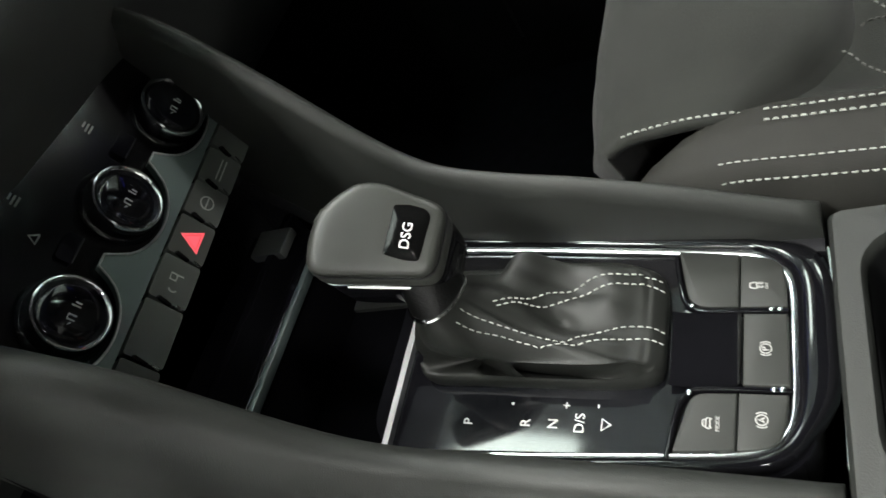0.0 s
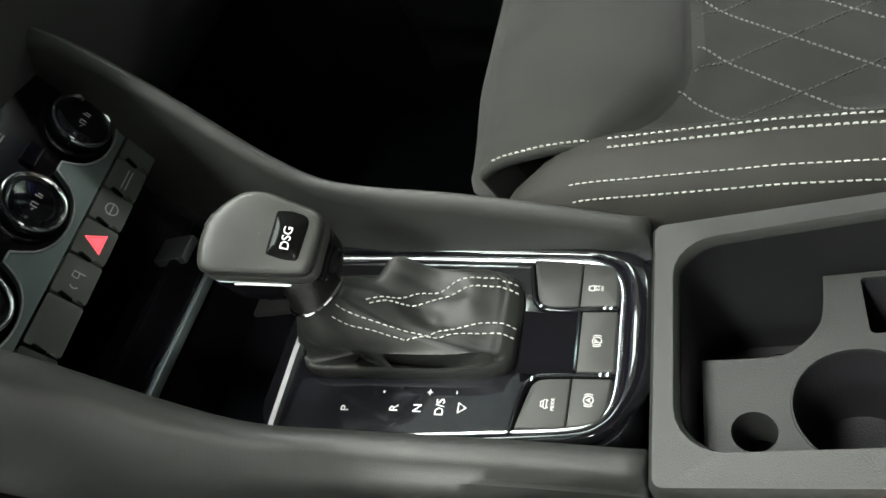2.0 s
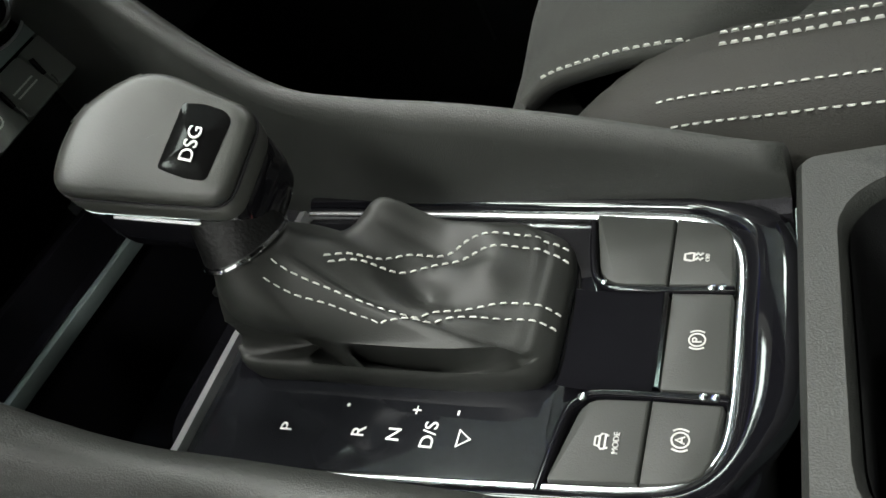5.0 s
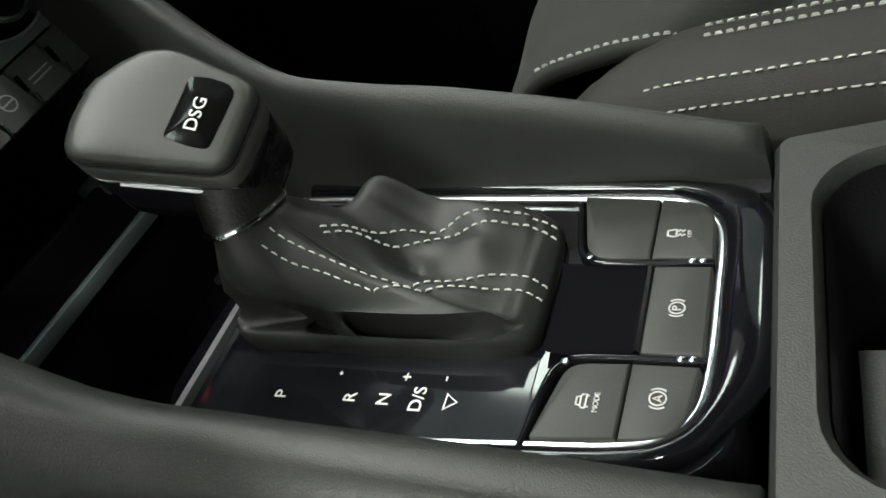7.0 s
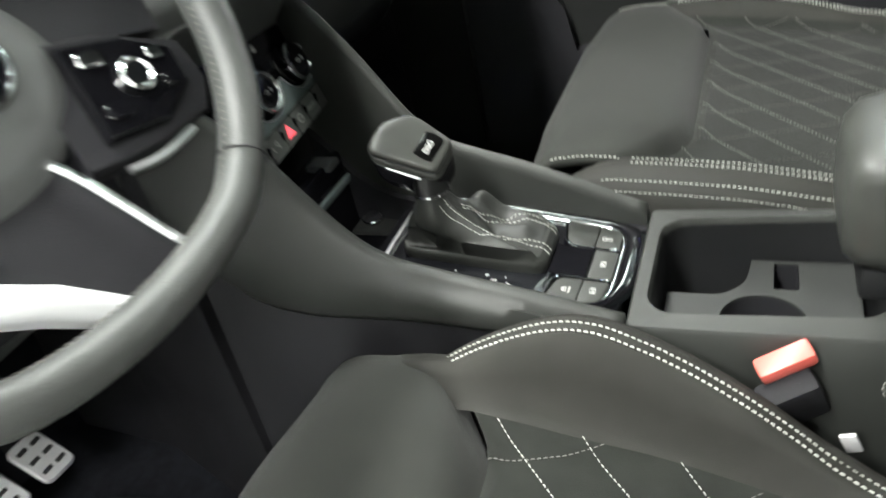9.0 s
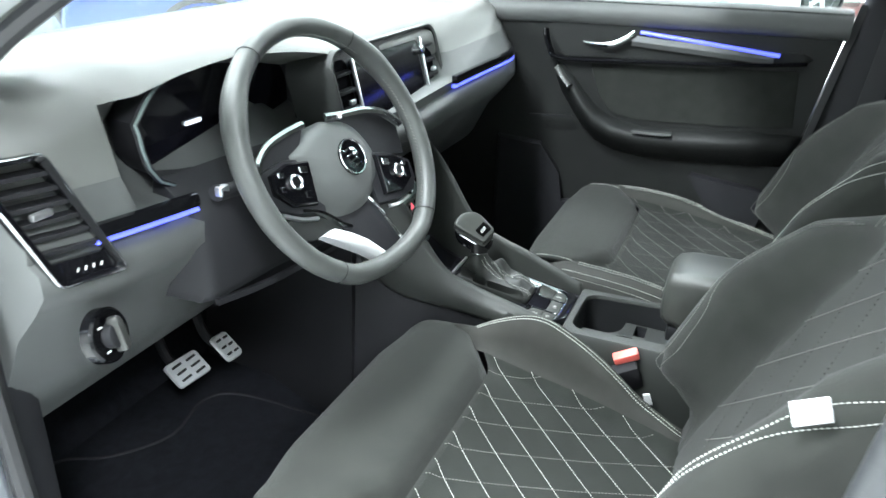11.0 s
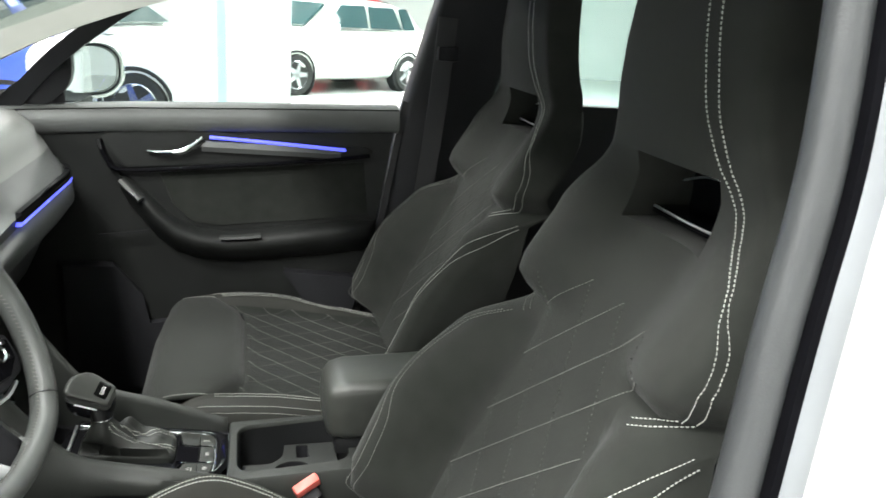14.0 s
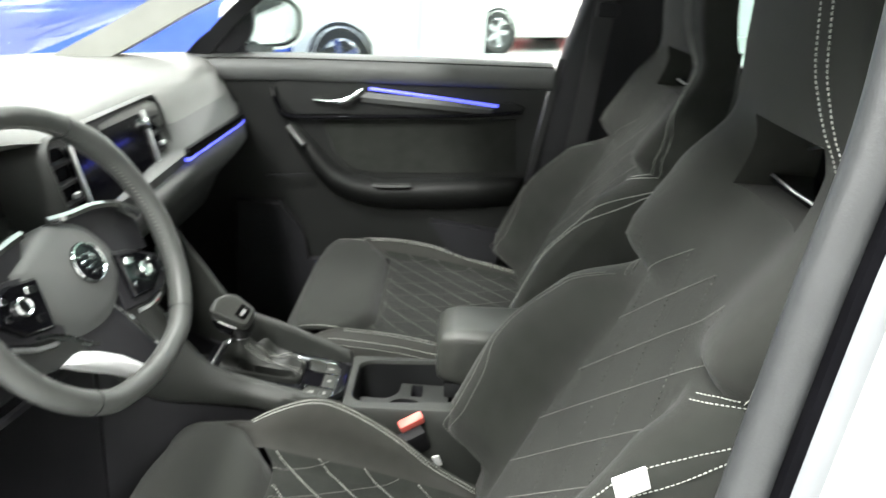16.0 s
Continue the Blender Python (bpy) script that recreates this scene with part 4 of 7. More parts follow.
# Printed gate letters.
for text, x, y, size in (("P", -0.1585, -0.0440, 0.0085), ("R", -0.1232, -0.0430, 0.0085), ("N", -0.1070, -0.0427, 0.0085), ("D/S", -0.0918, -0.0416, 0.0082), ("+", -0.1002, -0.0311, 0.0080), ("-", -0.0830, -0.0309, 0.0085)):
    lettering(text, size, (on_panel(x, y, 0.0010), PV, -PU), PRINT, console, "gear_letter", 0.0002)
bm = bmesh.new()
tri3 = [(-0.0745, -0.0418), (-0.0795, -0.0383), (-0.0795, -0.0453)]
sweep(bm, [on_panel(x, y, 0.0010) for x, y in tri3], [(0.0005, 0), (0.0005, 0.0003), (-0.0005, 0.0003), (-0.0005, 0)], wrap=True)
part("gear_letter", bm, PRINT, console, "", 0)
bm = bmesh.new()
lathe(bm, [(0.0009, 0.0), (0.0008, 0.0004), (0.0002, 0.0005)], (on_panel(-0.1330, -0.0312, 0.0008), (1, 0, 0), (0, 1, 0)), 10)
part("gate_dot", bm, PRINT, console, "", 0)

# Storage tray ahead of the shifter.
# The tray's depth shade is put into its near-black colour.
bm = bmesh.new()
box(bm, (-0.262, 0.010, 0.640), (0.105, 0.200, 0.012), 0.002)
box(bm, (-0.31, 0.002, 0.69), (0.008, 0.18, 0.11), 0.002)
part("tray_floor", bm, BLACK, console, "storage tray, its depth shade put into the black")
bm = bmesh.new()
box(bm, (-0.260, 0.087, 0.6475), (0.092, 0.042, 0.006), 0.002)
part("socket_plate", bm, SOFT, console, "grey plate of the power socket")
socket = thing("power_socket", (-0.286, 0.090, 0.6515), "chrome ringed power socket in the storage tray", "power socket")
bm = bmesh.new()
lathe(bm, [(0.0125, 0.0), (0.0135, 0.003), (0.0120, 0.0045), (0.0105, 0.003), (0.0105, -0.004)], ((-0.286, 0.090, 0.6515), (1, 0, 0), (0, 1, 0)), 24)
part("socket_ring", bm, CHROME, socket, "chrome ring")
bm = bmesh.new()
lathe(bm, [(0.0102, -0.003), (0.0102, 0.006), (0.008, 0.009), (0.0005, 0.010)], ((-0.286, 0.090, 0.6515), (1, 0, 0), (0, 1, 0)), 20)
part("socket_cap", bm, BLACKTRIM, socket, "black lighter knob")
# Shutter and its bright bar.
bm = bmesh.new()
box(bm, (-0.326, 0.002, 0.722), (0.055, 0.166, 0.012), 0.004, m=Euler((0, radians(14), 0)).to_matrix())
part("tray_shutter", bm, PIANO, console, "glossy black sliding shutter")
bm = bmesh.new()
box(bm, (-0.298, 0.002, 0.716), (0.005, 0.164, 0.010), 0.002, m=Euler((0, radians(14), 0)).to_matrix())
part("shutter_bar", bm, TEAL, console, "satin edge of the shutter")
bm = bmesh.new()
box(bm, (-0.315, 0.065, 0.742), (0.030, 0.024, 0.008), 0.002)
part("tray_clip", bm, SATIN, console, "small bright clip in the tray")

# ---- climate panel ----
climate = thing("climate_panel", (-0.30, 0.0, 0.72), "glossy black climate control panel with three chrome knobs", "control panel")
CV = Vector((0.105, -0.9942, -0.023)).normalized()
CU = Vector((-0.3158, -0.0553, 0.9472))
CU = (CU - CV * CU.dot(CV)).normalized()
C0 = Vector((-0.3150, 0.0192, 0.8080))
CN = CV.cross(CU).normalized()
if CN.x < 0:
    CN = -CN


def on_climate(a, b, out=0.0):
    """a: to the driver's side from the middle, b: up the panel from the row of buttons."""
    return C0 + CV * a * 1.10 + CU * b + CN * out


def climate_plate(name, outline, out0, out1, material, label="", parent=None, bevel=0.001):
    bm = bmesh.new()
    cx, cy = sum(p[0] for p in outline) / len(outline), sum(p[1] for p in outline) / len(outline)
    rings = [[on_climate(a, b, out0) for a, b in outline], [on_climate(a, b, out1 - bevel) for a, b in outline],
             [on_climate(cx + (a - cx) * 0.975, cy + (b - cy) * 0.975, out1) for a, b in outline]]
    loft(bm, rings)
    return part(name, bm, material, parent or climate, label)


climate_plate("panel_face", rrect(0.222, 0.150, 0.008, 3, 0.0, 0.072), -0.02, -0.002, PANELBLK, "glossy black panel face")
wave = []
for k in range(0, 61):
    a = 0.111 - 0.222 * k / 60
    d = min(abs(a + 0.0735), abs(a), abs(a - 0.0735))
    wave.append((a, 0.040 - 0.024 * (math.sqrt(max(0.0, 1 - (d / 0.031) ** 2)) if d < 0.031 else 0.0)))
bm = bmesh.new()
lo = [on_climate(a, 0.011, 0.004) for a, b in wave]
hi = [on_climate(a, b, 0.004) for a, b in wave]
hb = [on_climate(a, b, -0.004) for a, b in wave]
lb = [on_climate(a, 0.011, -0.004) for a, b in wave]
loft(bm, [lo, hi, hb, lb], closed=False, caps=False)
part("wave_trim", bm, TEAL, climate, "dark satin trim with a wavy edge")
# Satin line added where the wavy edge catches a highlight.
bm = bmesh.new()
sweep(bm, [on_climate(p, q + 0.0004, 0.0044) for p, q in wave], round_shape(0.0008, 6), up=CN)
part("wave_edge", bm, SATIN, climate, "thin satin line added as the wavy edge's highlight")
widths = [0.026, 0.0275, 0.0265, 0.0285, 0.030, 0.0365, 0.031]
a = -0.0945
signs = [None, "bars", "lock", "haz", "park", None, "auto"]
for w, sign in zip(widths, signs):
    b = climate_plate("climate_button", rrect(w - 0.0015, 0.025, 0.002, 3, a + w / 2, -0.003), -0.004, 0.005, CLIMBUTTON, "grey rocker button")
    bm = bmesh.new()
    box(bm, on_climate(a + w - 0.001, -0.001, 0.0052), (0.003, 0.002, 0.010), 0.0005)
    part("button_gap", bm, PIANO, climate)
    # Chrome chip added for the glint of light in the black notch.
    bm = bmesh.new()
    box(bm, on_climate(a + w - 0.0008, -0.0105, 0.0056), (0.0014, 0.0016, 0.0052), 0.0004)
    part("gap_glint", bm, CHROME, climate, "small chrome chip added as a glint in the button gap")
    if sign == "haz":
        bm = bmesh.new()
        m = a + w / 2
        tri_out = [(m, 0.004), (m + 0.0068, -0.008), (m - 0.0068, -0.008)]
        sweep(bm, [on_climate(p, q, 0.0052) for p, q in tri_out], [(0.0011, 0), (0.0011, 0.0004), (-0.0011, 0.0004), (-0.0011, 0)], up=CN, wrap=True)
        loft(bm, [[on_climate(m + (p - m) * 0.75, -0.004 + (q + 0.004) * 0.75, 0.0052) for p, q in tri_out], [on_climate(m + (p - m) * 0.75, -0.004 + (q + 0.004) * 0.75, 0.0054) for p, q in tri_out]])
        part("hazard_triangle", bm, HAZ, climate, "lit red hazard triangle", 0)
    elif sign:
        bm = bmesh.new()
        m = a + w / 2
        lines = {"bars": [[(-0.008, -0.002), (0.008, -0.002)], [(-0.008, -0.005), (0.008, -0.005)]], "lock": [arc(0, -0.003, 0.0045, 0, 360, 14), [(-0.0045, -0.003), (0.0045, -0.003)]],
                 "park": [[(-0.004, -0.007), (-0.004, 0.001), (0, 0.001), (0, -0.003), (-0.004, -0.003)], arc(0.004, -0.003, 0.003, -60, 60, 6)], "auto": [arc(0, -0.003, 0.0045, 0, 300, 12), [(-0.002, -0.005), (0, 0.0), (0.002, -0.005)]]}[sign]
        for line in lines:
            sweep(bm, [on_climate(m + p, q, 0.0052) for p, q in line], [(0.00045, 0), (0.00045, 0.0003), (-0.00045, 0.0003), (-0.00045, 0)], up=CN)
        part("printed_sign", bm, PRINTDIM, climate, "", 0)
    a += w
for a in (-0.0735, 0.0, 0.0735):
    knob = thing("rotary_knob", on_climate(a, 0.0435), "black rotary climate knob with a chrome ring", "knob", "climate knobs")
    f3 = (on_climate(a, 0.0435, -0.012), CV, CU) if CV.cross(CU).dot(CN) > 0 else (on_climate(a, 0.0435, -0.012), CU, CV)
    bm = bmesh.new()
    lathe(bm, [(0.0262, 0.004), (0.0258, 0.010), (0.0240, 0.0125), (0.0226, 0.0135), (0.0218, 0.021), (0.0210, 0.0228), (0.0195, 0.0228)], f3, 40)
    part("knob_body", bm, PIANO, knob)
    bm = bmesh.new()
    lathe(bm, [(0.0216, 0.0205), (0.0217, 0.0238), (0.0211, 0.0252), (0.0202, 0.0256), (0.0190, 0.0248), (0.0180, 0.0228)], f3, 40)
    part("chrome_ring", bm, CHROME, knob, "thin chrome ring")
    bm = bmesh.new()
    lathe(bm, [(0.0188, 0.0222), (0.0180, 0.0238), (0.0120, 0.0250), (0.0060, 0.0256), (0.0005, 0.0258)], f3, 40)
    part("knob_face", bm, SCREEN, knob, "dark domed display face", smooth=60)
    spot = lambda p, q: on_climate(a, 0.0435, 0.0) + CV * p * 0.7 + CU * q * 0.7 + CN * (0.0139 - 0.012 * ((p * p + q * q) / 0.018 ** 2) * 0.17)
    for lines in ([[(-0.011, -0.004), (-0.011, 0.003)], [(-0.008, -0.004), (-0.008, 0.001)], [(-0.005, -0.004), (-0.005, 0.003)]], [[(0.003, -0.004), (0.003, 0.002), (0.007, 0.002), (0.007, -0.004)]], [[(0.009, -0.002), (0.012, 0.001)]]):
        bm = bmesh.new()
        for line in lines:
            sweep(bm, [spot(p, q) for p, q in line], [(0.00045, 0), (0.00045, 0.0003), (-0.00045, 0.0003), (-0.00045, 0)], up=CN)
        part("printed_sign", bm, PRINTDIM, knob, "", 0)
# Printed signs above the knobs and small touch buttons with a bright edge between them.
SIGNS = [[[(-0.003, 0), (0.003, 0)], [(-0.003, 0.0025), (0.003, 0.0025)], [(-0.003, 0.005), (0.001, 0.005)]], [[(-0.003, 0), (-0.003, 0.005), (0.001, 0.005), (0.003, 0.002)]], [arc(0, 0.002, 0.003, 0, 270, 8), [(0, 0.002), (0.003, 0.002)]], [[(-0.003, 0), (0, 0.005), (0.003, 0), (-0.003, 0)]]]
for k, (sx, sy) in enumerate(((-0.090, 0.090), (-0.060, 0.094), (-0.030, 0.092), (-0.004, 0.096), (0.026, 0.092), (0.056, 0.095), (0.084, 0.091), (0.040, 0.074), (-0.036, 0.078))):
    bm = bmesh.new()
    for line in SIGNS[k % 4]:
        sweep(bm, [on_climate(sx + p, sy + q, -0.0016) for p, q in line], [(0.0006, 0), (0.0006, 0.0003), (-0.0006, 0.0003), (-0.0006, 0)], up=CN)
    part("printed_sign", bm, PRINTDIM, climate, "", 0)
for a in (-0.037, 0.037):
    climate_plate("touch_button", rrect(0.017, 0.010, 0.002, 2, a, 0.058), -0.003, 0.001, SCREEN, "small black touch button")
    bm = bmesh.new()
    sweep(bm, [on_climate(a - 0.008, 0.0532, 0.0012), on_climate(a + 0.008, 0.0532, 0.0012)], round_shape(0.0006, 6), up=CN)
    part("button_edge", bm, CHROME, climate, "thin bright button edge")
bm = bmesh.new()
sweep(bm, smooth_line([on_climate(-0.1105, 0.020, 0.0050), on_climate(-0.1100, 0.042, 0.0052), on_climate(-0.1040, 0.056, 0.0050), on_climate(-0.1085, 0.078, 0.0036), on_climate(-0.1085, 0.120, 0.0020)], 5), [(0.0018, -0.002), (0.0014, 0.001), (-0.0014, 0.001), (-0.0018, -0.002)], up=CN)
part("side_trim", bm, SATIN, climate, "satin trim along the panel's side")

# ---- gear selector ----
shifter = thing("gear_selector", on_panel(-0.12, 0.020), "leather gear selector with a stitched gaiter", "gear selector")
nb = 168
BOOT_C = Vector((-0.154, 0.006))


def bump2(x, y, cx, cy, sx, sy, turn=0.0):
    c, s = math.cos(turn), math.sin(turn)
    dx, dy = x - cx, y - cy
    return math.exp(-((dx * c + dy * s) / sx) ** 2 - ((dy * c - dx * s) / sy) ** 2)


def boot_point(level, phi):
    """Level 0 at the knob's collar, 0.7 at the hem of the cone, then the tucked fold, the padded welt and the panel at 1."""
    ca, sa = math.cos(phi), math.sin(phi)
    q = 3.0 + 4.0 * min(level / 0.7, 1.0) ** 2
    reach = ((abs(ca) / (0.108 if ca > 0 else 0.040)) ** q + (abs(sa) / (0.057 if sa > 0 else 0.0275)) ** q) ** (-1 / q)
    B = BOOT_C + Vector((ca, sa)) * reach
    K = BOOT_C + Vector(((0.0130 if ca > 0 else 0.0165) * ca, (0.0105 if sa > 0 else 0.0235) * sa))
    out = (B - K).normalized()
    span = (B - K).length
    near = ease(-0.012, -0.019, B.y) * ease(0.10, 0.22, -sa)
    tuck = near * (1 - 0.75 * bump2(B.x, 0, -0.122, 0, 0.007, 1)) * ease(-0.052, -0.066, B.x) * ease(-0.197, -0.188, B.x)
    E = K + out * max(span - 0.0105 + 0.002 * near, span * 0.45)
    pz = lambda p: panel_z(p.x)
    zc = 0.745 - 0.20 * (K.y - 0.006)
    hem = 0.0155 + (0.0115 + 0.009 * ease(-0.120, -0.165, B.x)) * near
    if level <= 0.7:
        s = level / 0.7
        p = K.lerp(E, s)
        power = 1.25 + 1.15 * ease(0.2, 0.9, ca) - 0.35 * ease(0.3, 0.9, sa)
        z = pz(p) + hem + (zc - pz(K) - hem) * (1 - s) ** power
        x, y = p.x, p.y
        bell = ease(0.0, 0.16, s) * (1 - 0.6 * ease(0.8, 1.0, s))
        z += bell * (0.026 * bump2(x, y, -0.121, 0.046, 0.015, 0.020, -0.5) + 0.014 * bump2(x, y, -0.080, 0.048, 0.034, 0.014, -0.1)
                     - 0.004 * bump2(x, y, -0.098, 0.033, 0.032, 0.0050, -0.12) - 0.005 * bump2(x, y, -0.143, 0.040, 0.007, 0.014, 0.4)
                     + 0.010 * bump2(x, y, -0.073, 0.024, 0.016, 0.012) - 0.011 * bump2(x, y, -0.104, 0.0125, 0.011, 0.0065, -0.3)
                     + 0.004 * bump2(x, y, -0.122, 0.012, 0.012, 0.0065, -0.15)
                     + 0.008 * bump2(x, y, -0.080, -0.004, 0.026, 0.007) + 0.0040 * bump2(x, y, -0.062, 0.050, 0.010, 0.008))
        p = p + out * 0.0045 * near * math.sin(math.pi * s)
    else:
        fold = E - out * 0.0260 * tuck
        W = B - out * 0.0030
        under = lambda p, folded, plain: pz(p) + folded * near + plain * (1 - near)
        knots = [(E, pz(E) + hem), (E.lerp(W, 0.30).lerp(E.lerp(fold, 0.35) + out * 0.0012, tuck), under(E, hem - 0.006 * tuck, hem - 0.0004)), (E.lerp(W, 0.55).lerp(fold, tuck), under(E, hem * (1 - tuck) + 0.002 * tuck, hem - 0.0012)), (E.lerp(W, 0.80).lerp(fold.lerp(W, 0.72), tuck), under(W, 0.0098, hem - 0.0026)), (W, under(W, 0.0130, hem - 0.0046)), (B - out * 0.0006, under(B, 0.0112, 0.0074)), (B, under(B, 0.0062, 0.0040)), (B - out * 0.0016, pz(B) - 0.001)]
        f = (level - 0.7) / 0.3 * (len(knots) - 1)
        i = min(int(f), len(knots) - 2)
        (a, za), (b, zb) = knots[i], knots[i + 1]
        p, z = a.lerp(b, f - i), za + (zb - za) * (f - i)
    return Vector((p.x, p.y, z))


levels = [0.7 * k / 34 for k in range(35)] + [0.7 + 0.3 * k / 14 for k in range(1, 15)]
bm = bmesh.new()
loft(bm, [[boot_point(l, 2 * math.pi * k / nb) for k in range(nb)] for l in levels])
part("gaiter", bm, BOOT, shifter, "wrinkled soft leather gaiter", smooth=80)


def on_boot(x, y):
    """The gaiter's surface over x and y, for its rear and far sides."""
    best = None
    phi = 0.0
    for _ in range(3):
        span = 1.8 if best is None else span * 0.12
        tries = []
        for k in range(-14, 15):
            for j in range(0, 21):
                f = phi + span * k / 14
                l = (0.96 * j / 20) if best is None else best[1] + 0.06 * (j - 10) / 10 * (span / 0.216)
                l = min(max(l, 0.0), 0.97 if y > 0.002 else 0.69)
                p = boot_point(l, f)
                tries.append(((p.x - x) ** 2 + (p.y - y) ** 2, l, f, p))
        best = min(tries, key=lambda t: t[0])
        phi = best[2]
    return best[3]


def boot_normal(p):
    return (p - Vector((-0.12, 0.012, 0.60))).normalized()


STITCH_XY = [
    [(-0.1290, 0.0062), (-0.1212, 0.0127), (-0.1127, 0.0220), (-0.1030, 0.0300), (-0.0862, 0.0381), (-0.0677, 0.0422), (-0.0592, 0.0450), (-0.0490, 0.0460)],
    [(-0.1275, 0.0045), (-0.1190, 0.0115), (-0.1092, 0.0185), (-0.1000, 0.0235), (-0.0865, 0.0320), (-0.0670, 0.0366), (-0.0569, 0.0390), (-0.0475, 0.0390)],
    [(-0.1404, -0.0060), (-0.1370, -0.0066), (-0.1266, -0.0065), (-0.1134, -0.0073), (-0.1037, -0.0080), (-0.0955, -0.0058), (-0.0885, -0.0010), (-0.0800, 0.0055), (-0.0672, 0.0105), (-0.0571, 0.0118), (-0.0465, 0.0120)],
    [(-0.1430, -0.0128), (-0.1386, -0.0123), (-0.1271, -0.0105), (-0.1143, -0.0114), (-0.1054, -0.0118), (-0.0965, -0.0100), (-0.0853, -0.0050), (-0.0730, 0.0), (-0.0612, 0.0035), (-0.0514, 0.0042), (-0.0463, 0.0044)]]
bm = bmesh.new()
for line in STITCH_XY:
    pts = [on_boot(p.x, p.y) for p in smooth_line([Vector((x, y, 0)) for x, y in line], 5)]
    stitches(bm, [p + boot_normal(p) * 0.0005 for p in pts], boot_normal, 0.0032, 0.0015, 0.00062, 0.0004)
part("gaiter_stitching", bm, THREAD, shifter, "white contrast stitching", 0, "stuff")

# Knob: a leather grip that leans to the driver, over a glossy black underside with a chrome button frame.
KO = Vector((-0.1545, 0.012, 0.789))
KW = Vector((0.417, -0.44, 0.795)).normalized()
KU = Vector((0.886, 0, -0.465))
KU = (KU - KW * KU.dot(KW)).normalized()
KV = KW.cross(KU)
kp = lambda u, v, w: KO + KU * u + KV * v + KW * w
SEAM_LINE = bent([((-0.0500, -0.0315), 0.010), ((0.0190, -0.0195), 0.009), ((0.0200, 0.0200), 0.010), ((-0.0260, 0.0285), 0.012), ((-0.0465, 0.0150), 0.018), ((-0.0545, -0.0060), 0.014)], 6)
DOWN = Vector((0.06, 0.02, -1.0)).normalized()


def knob_ring(scale, w, drop=0.0, tail=1.0):
    """The outline of the knob about its middle, at a height over its top face or a drop below the seam."""
    ring = []
    for u, v in SEAM_LINE:
        du, dv = (u + 0.014) * scale, (v + 0.002) * scale
        ring.append(kp(-0.014 + du * (tail if du < 0 else 1.0), -0.002 + dv, w + 0.003 * ease(0.01, -0.05, -0.014 + du)) + DOWN * drop)
    return ring


TOP = [(0.960, -0.0066), (0.992, -0.0056), (1.0, -0.0040), (0.975, -0.0014), (0.92, 0.0002), (0.84, 0.0008), (0.70, 0.0012), (0.5, 0.0014), (0.3, 0.0015), (0.1, 0.0015)]
bm = bmesh.new()
loft(bm, [knob_ring(g, w) for g, w in TOP])
part("knob_grip", bm, LEATHER, shifter, "smooth grey leather knob", smooth=75)
bm = bmesh.new()
sweep(bm, knob_ring(0.992, -0.0056, 0.0008), round_shape(0.0006, 6), up=KW, wrap=True)
part("knob_seam", bm, BLACKTRIM, shifter, "dark seam round the knob")
bm = bmesh.new()
loft(bm, [knob_ring(g, -0.0056, d) for g, d in ((0.950, 0.0006), (0.990, 0.0014), (1.0, 0.0032), (0.995, 0.0066), (0.975, 0.0084), (0.93, 0.0088))])
part("grip_skirt", bm, LEATHER, shifter, "lower leather band of the knob", smooth=60)
bm = bmesh.new()
loft(bm, [knob_ring(g, -0.0056, d, t) for g, d, t in ((0.94, 0.0080, 1.0), (0.962, 0.0105, 1.0), (0.972, 0.0150, 1.0), (0.960, 0.0220, 0.98), (0.92, 0.0285, 0.94), (0.82, 0.0335, 0.86), (0.55, 0.0360, 0.75))])
part("knob_underside", bm, PIANO, shifter, "glossy black underside", smooth=60)
bm = bmesh.new()
sweep(bm, [p for p, (u, v) in zip(knob_ring(0.962, -0.0056, 0.0096), SEAM_LINE) if v < -0.008 and u < 0.012], round_shape(0.0008, 6), up=KW)
part("knob_ring", bm, CHROME, shifter, "chrome ring below the grip")
near = lambda u, out, d: kp(u, -0.0302 + (u + 0.049) * 0.178 - out, -0.0056 + 0.003 * ease(0.01, -0.05, u)) + DOWN * d
bm = bmesh.new()
line = smooth_line([near(-0.034, 0.0004, 0.0108), near(-0.018, 0.0006, 0.0108), near(-0.002, 0.0006, 0.0110), near(0.0095, 0.0004, 0.0122), near(0.0110, 0.0002, 0.0155), near(0.0040, -0.0004, 0.0195), near(-0.008, -0.0016, 0.0235), near(-0.020, -0.0032, 0.0265)], 6)
sweep(bm, line, round_shape(0.0010, 6), up=KV)
part("release_frame", bm, SATIN, shifter, "chrome frame of the release button")
bm = bmesh.new()
line = [near(-0.020 + 0.0022 * k, -0.0050 + 0.0004 * abs(k - 4) ** 1.2, 0.0290 - 0.0002 * k) for k in range(9)]
sweep(bm, line, lambda t: [(a * (0.35 + 2.6 * t * (1 - t)), b * (0.35 + 2.6 * t * (1 - t))) for a, b in round_shape(0.0024, 8)], up=KW)
part("release_catch", bm, CHROME, shifter, "chrome release catch")


def collar_ring(t):
    lo = [boot_point(0.0, 2 * math.pi * k / 44) + Vector((0, 0, 0.001)) + Vector((math.cos(2 * math.pi * k / 44), math.sin(2 * math.pi * k / 44), 0)) * 0.0022 for k in range(44)]
    hi = [kp(0.0005 + 0.0145 * math.copysign(abs(math.cos(2 * math.pi * k / 44)) ** 0.6, math.cos(2 * math.pi * k / 44)), -0.0008 + 0.0150 * math.copysign(abs(math.sin(2 * math.pi * k / 44)) ** 0.6, math.sin(2 * math.pi * k / 44)), -0.0110) for k in range(44)]
    return [p.lerp(q, t) for p, q in zip(lo, hi)]


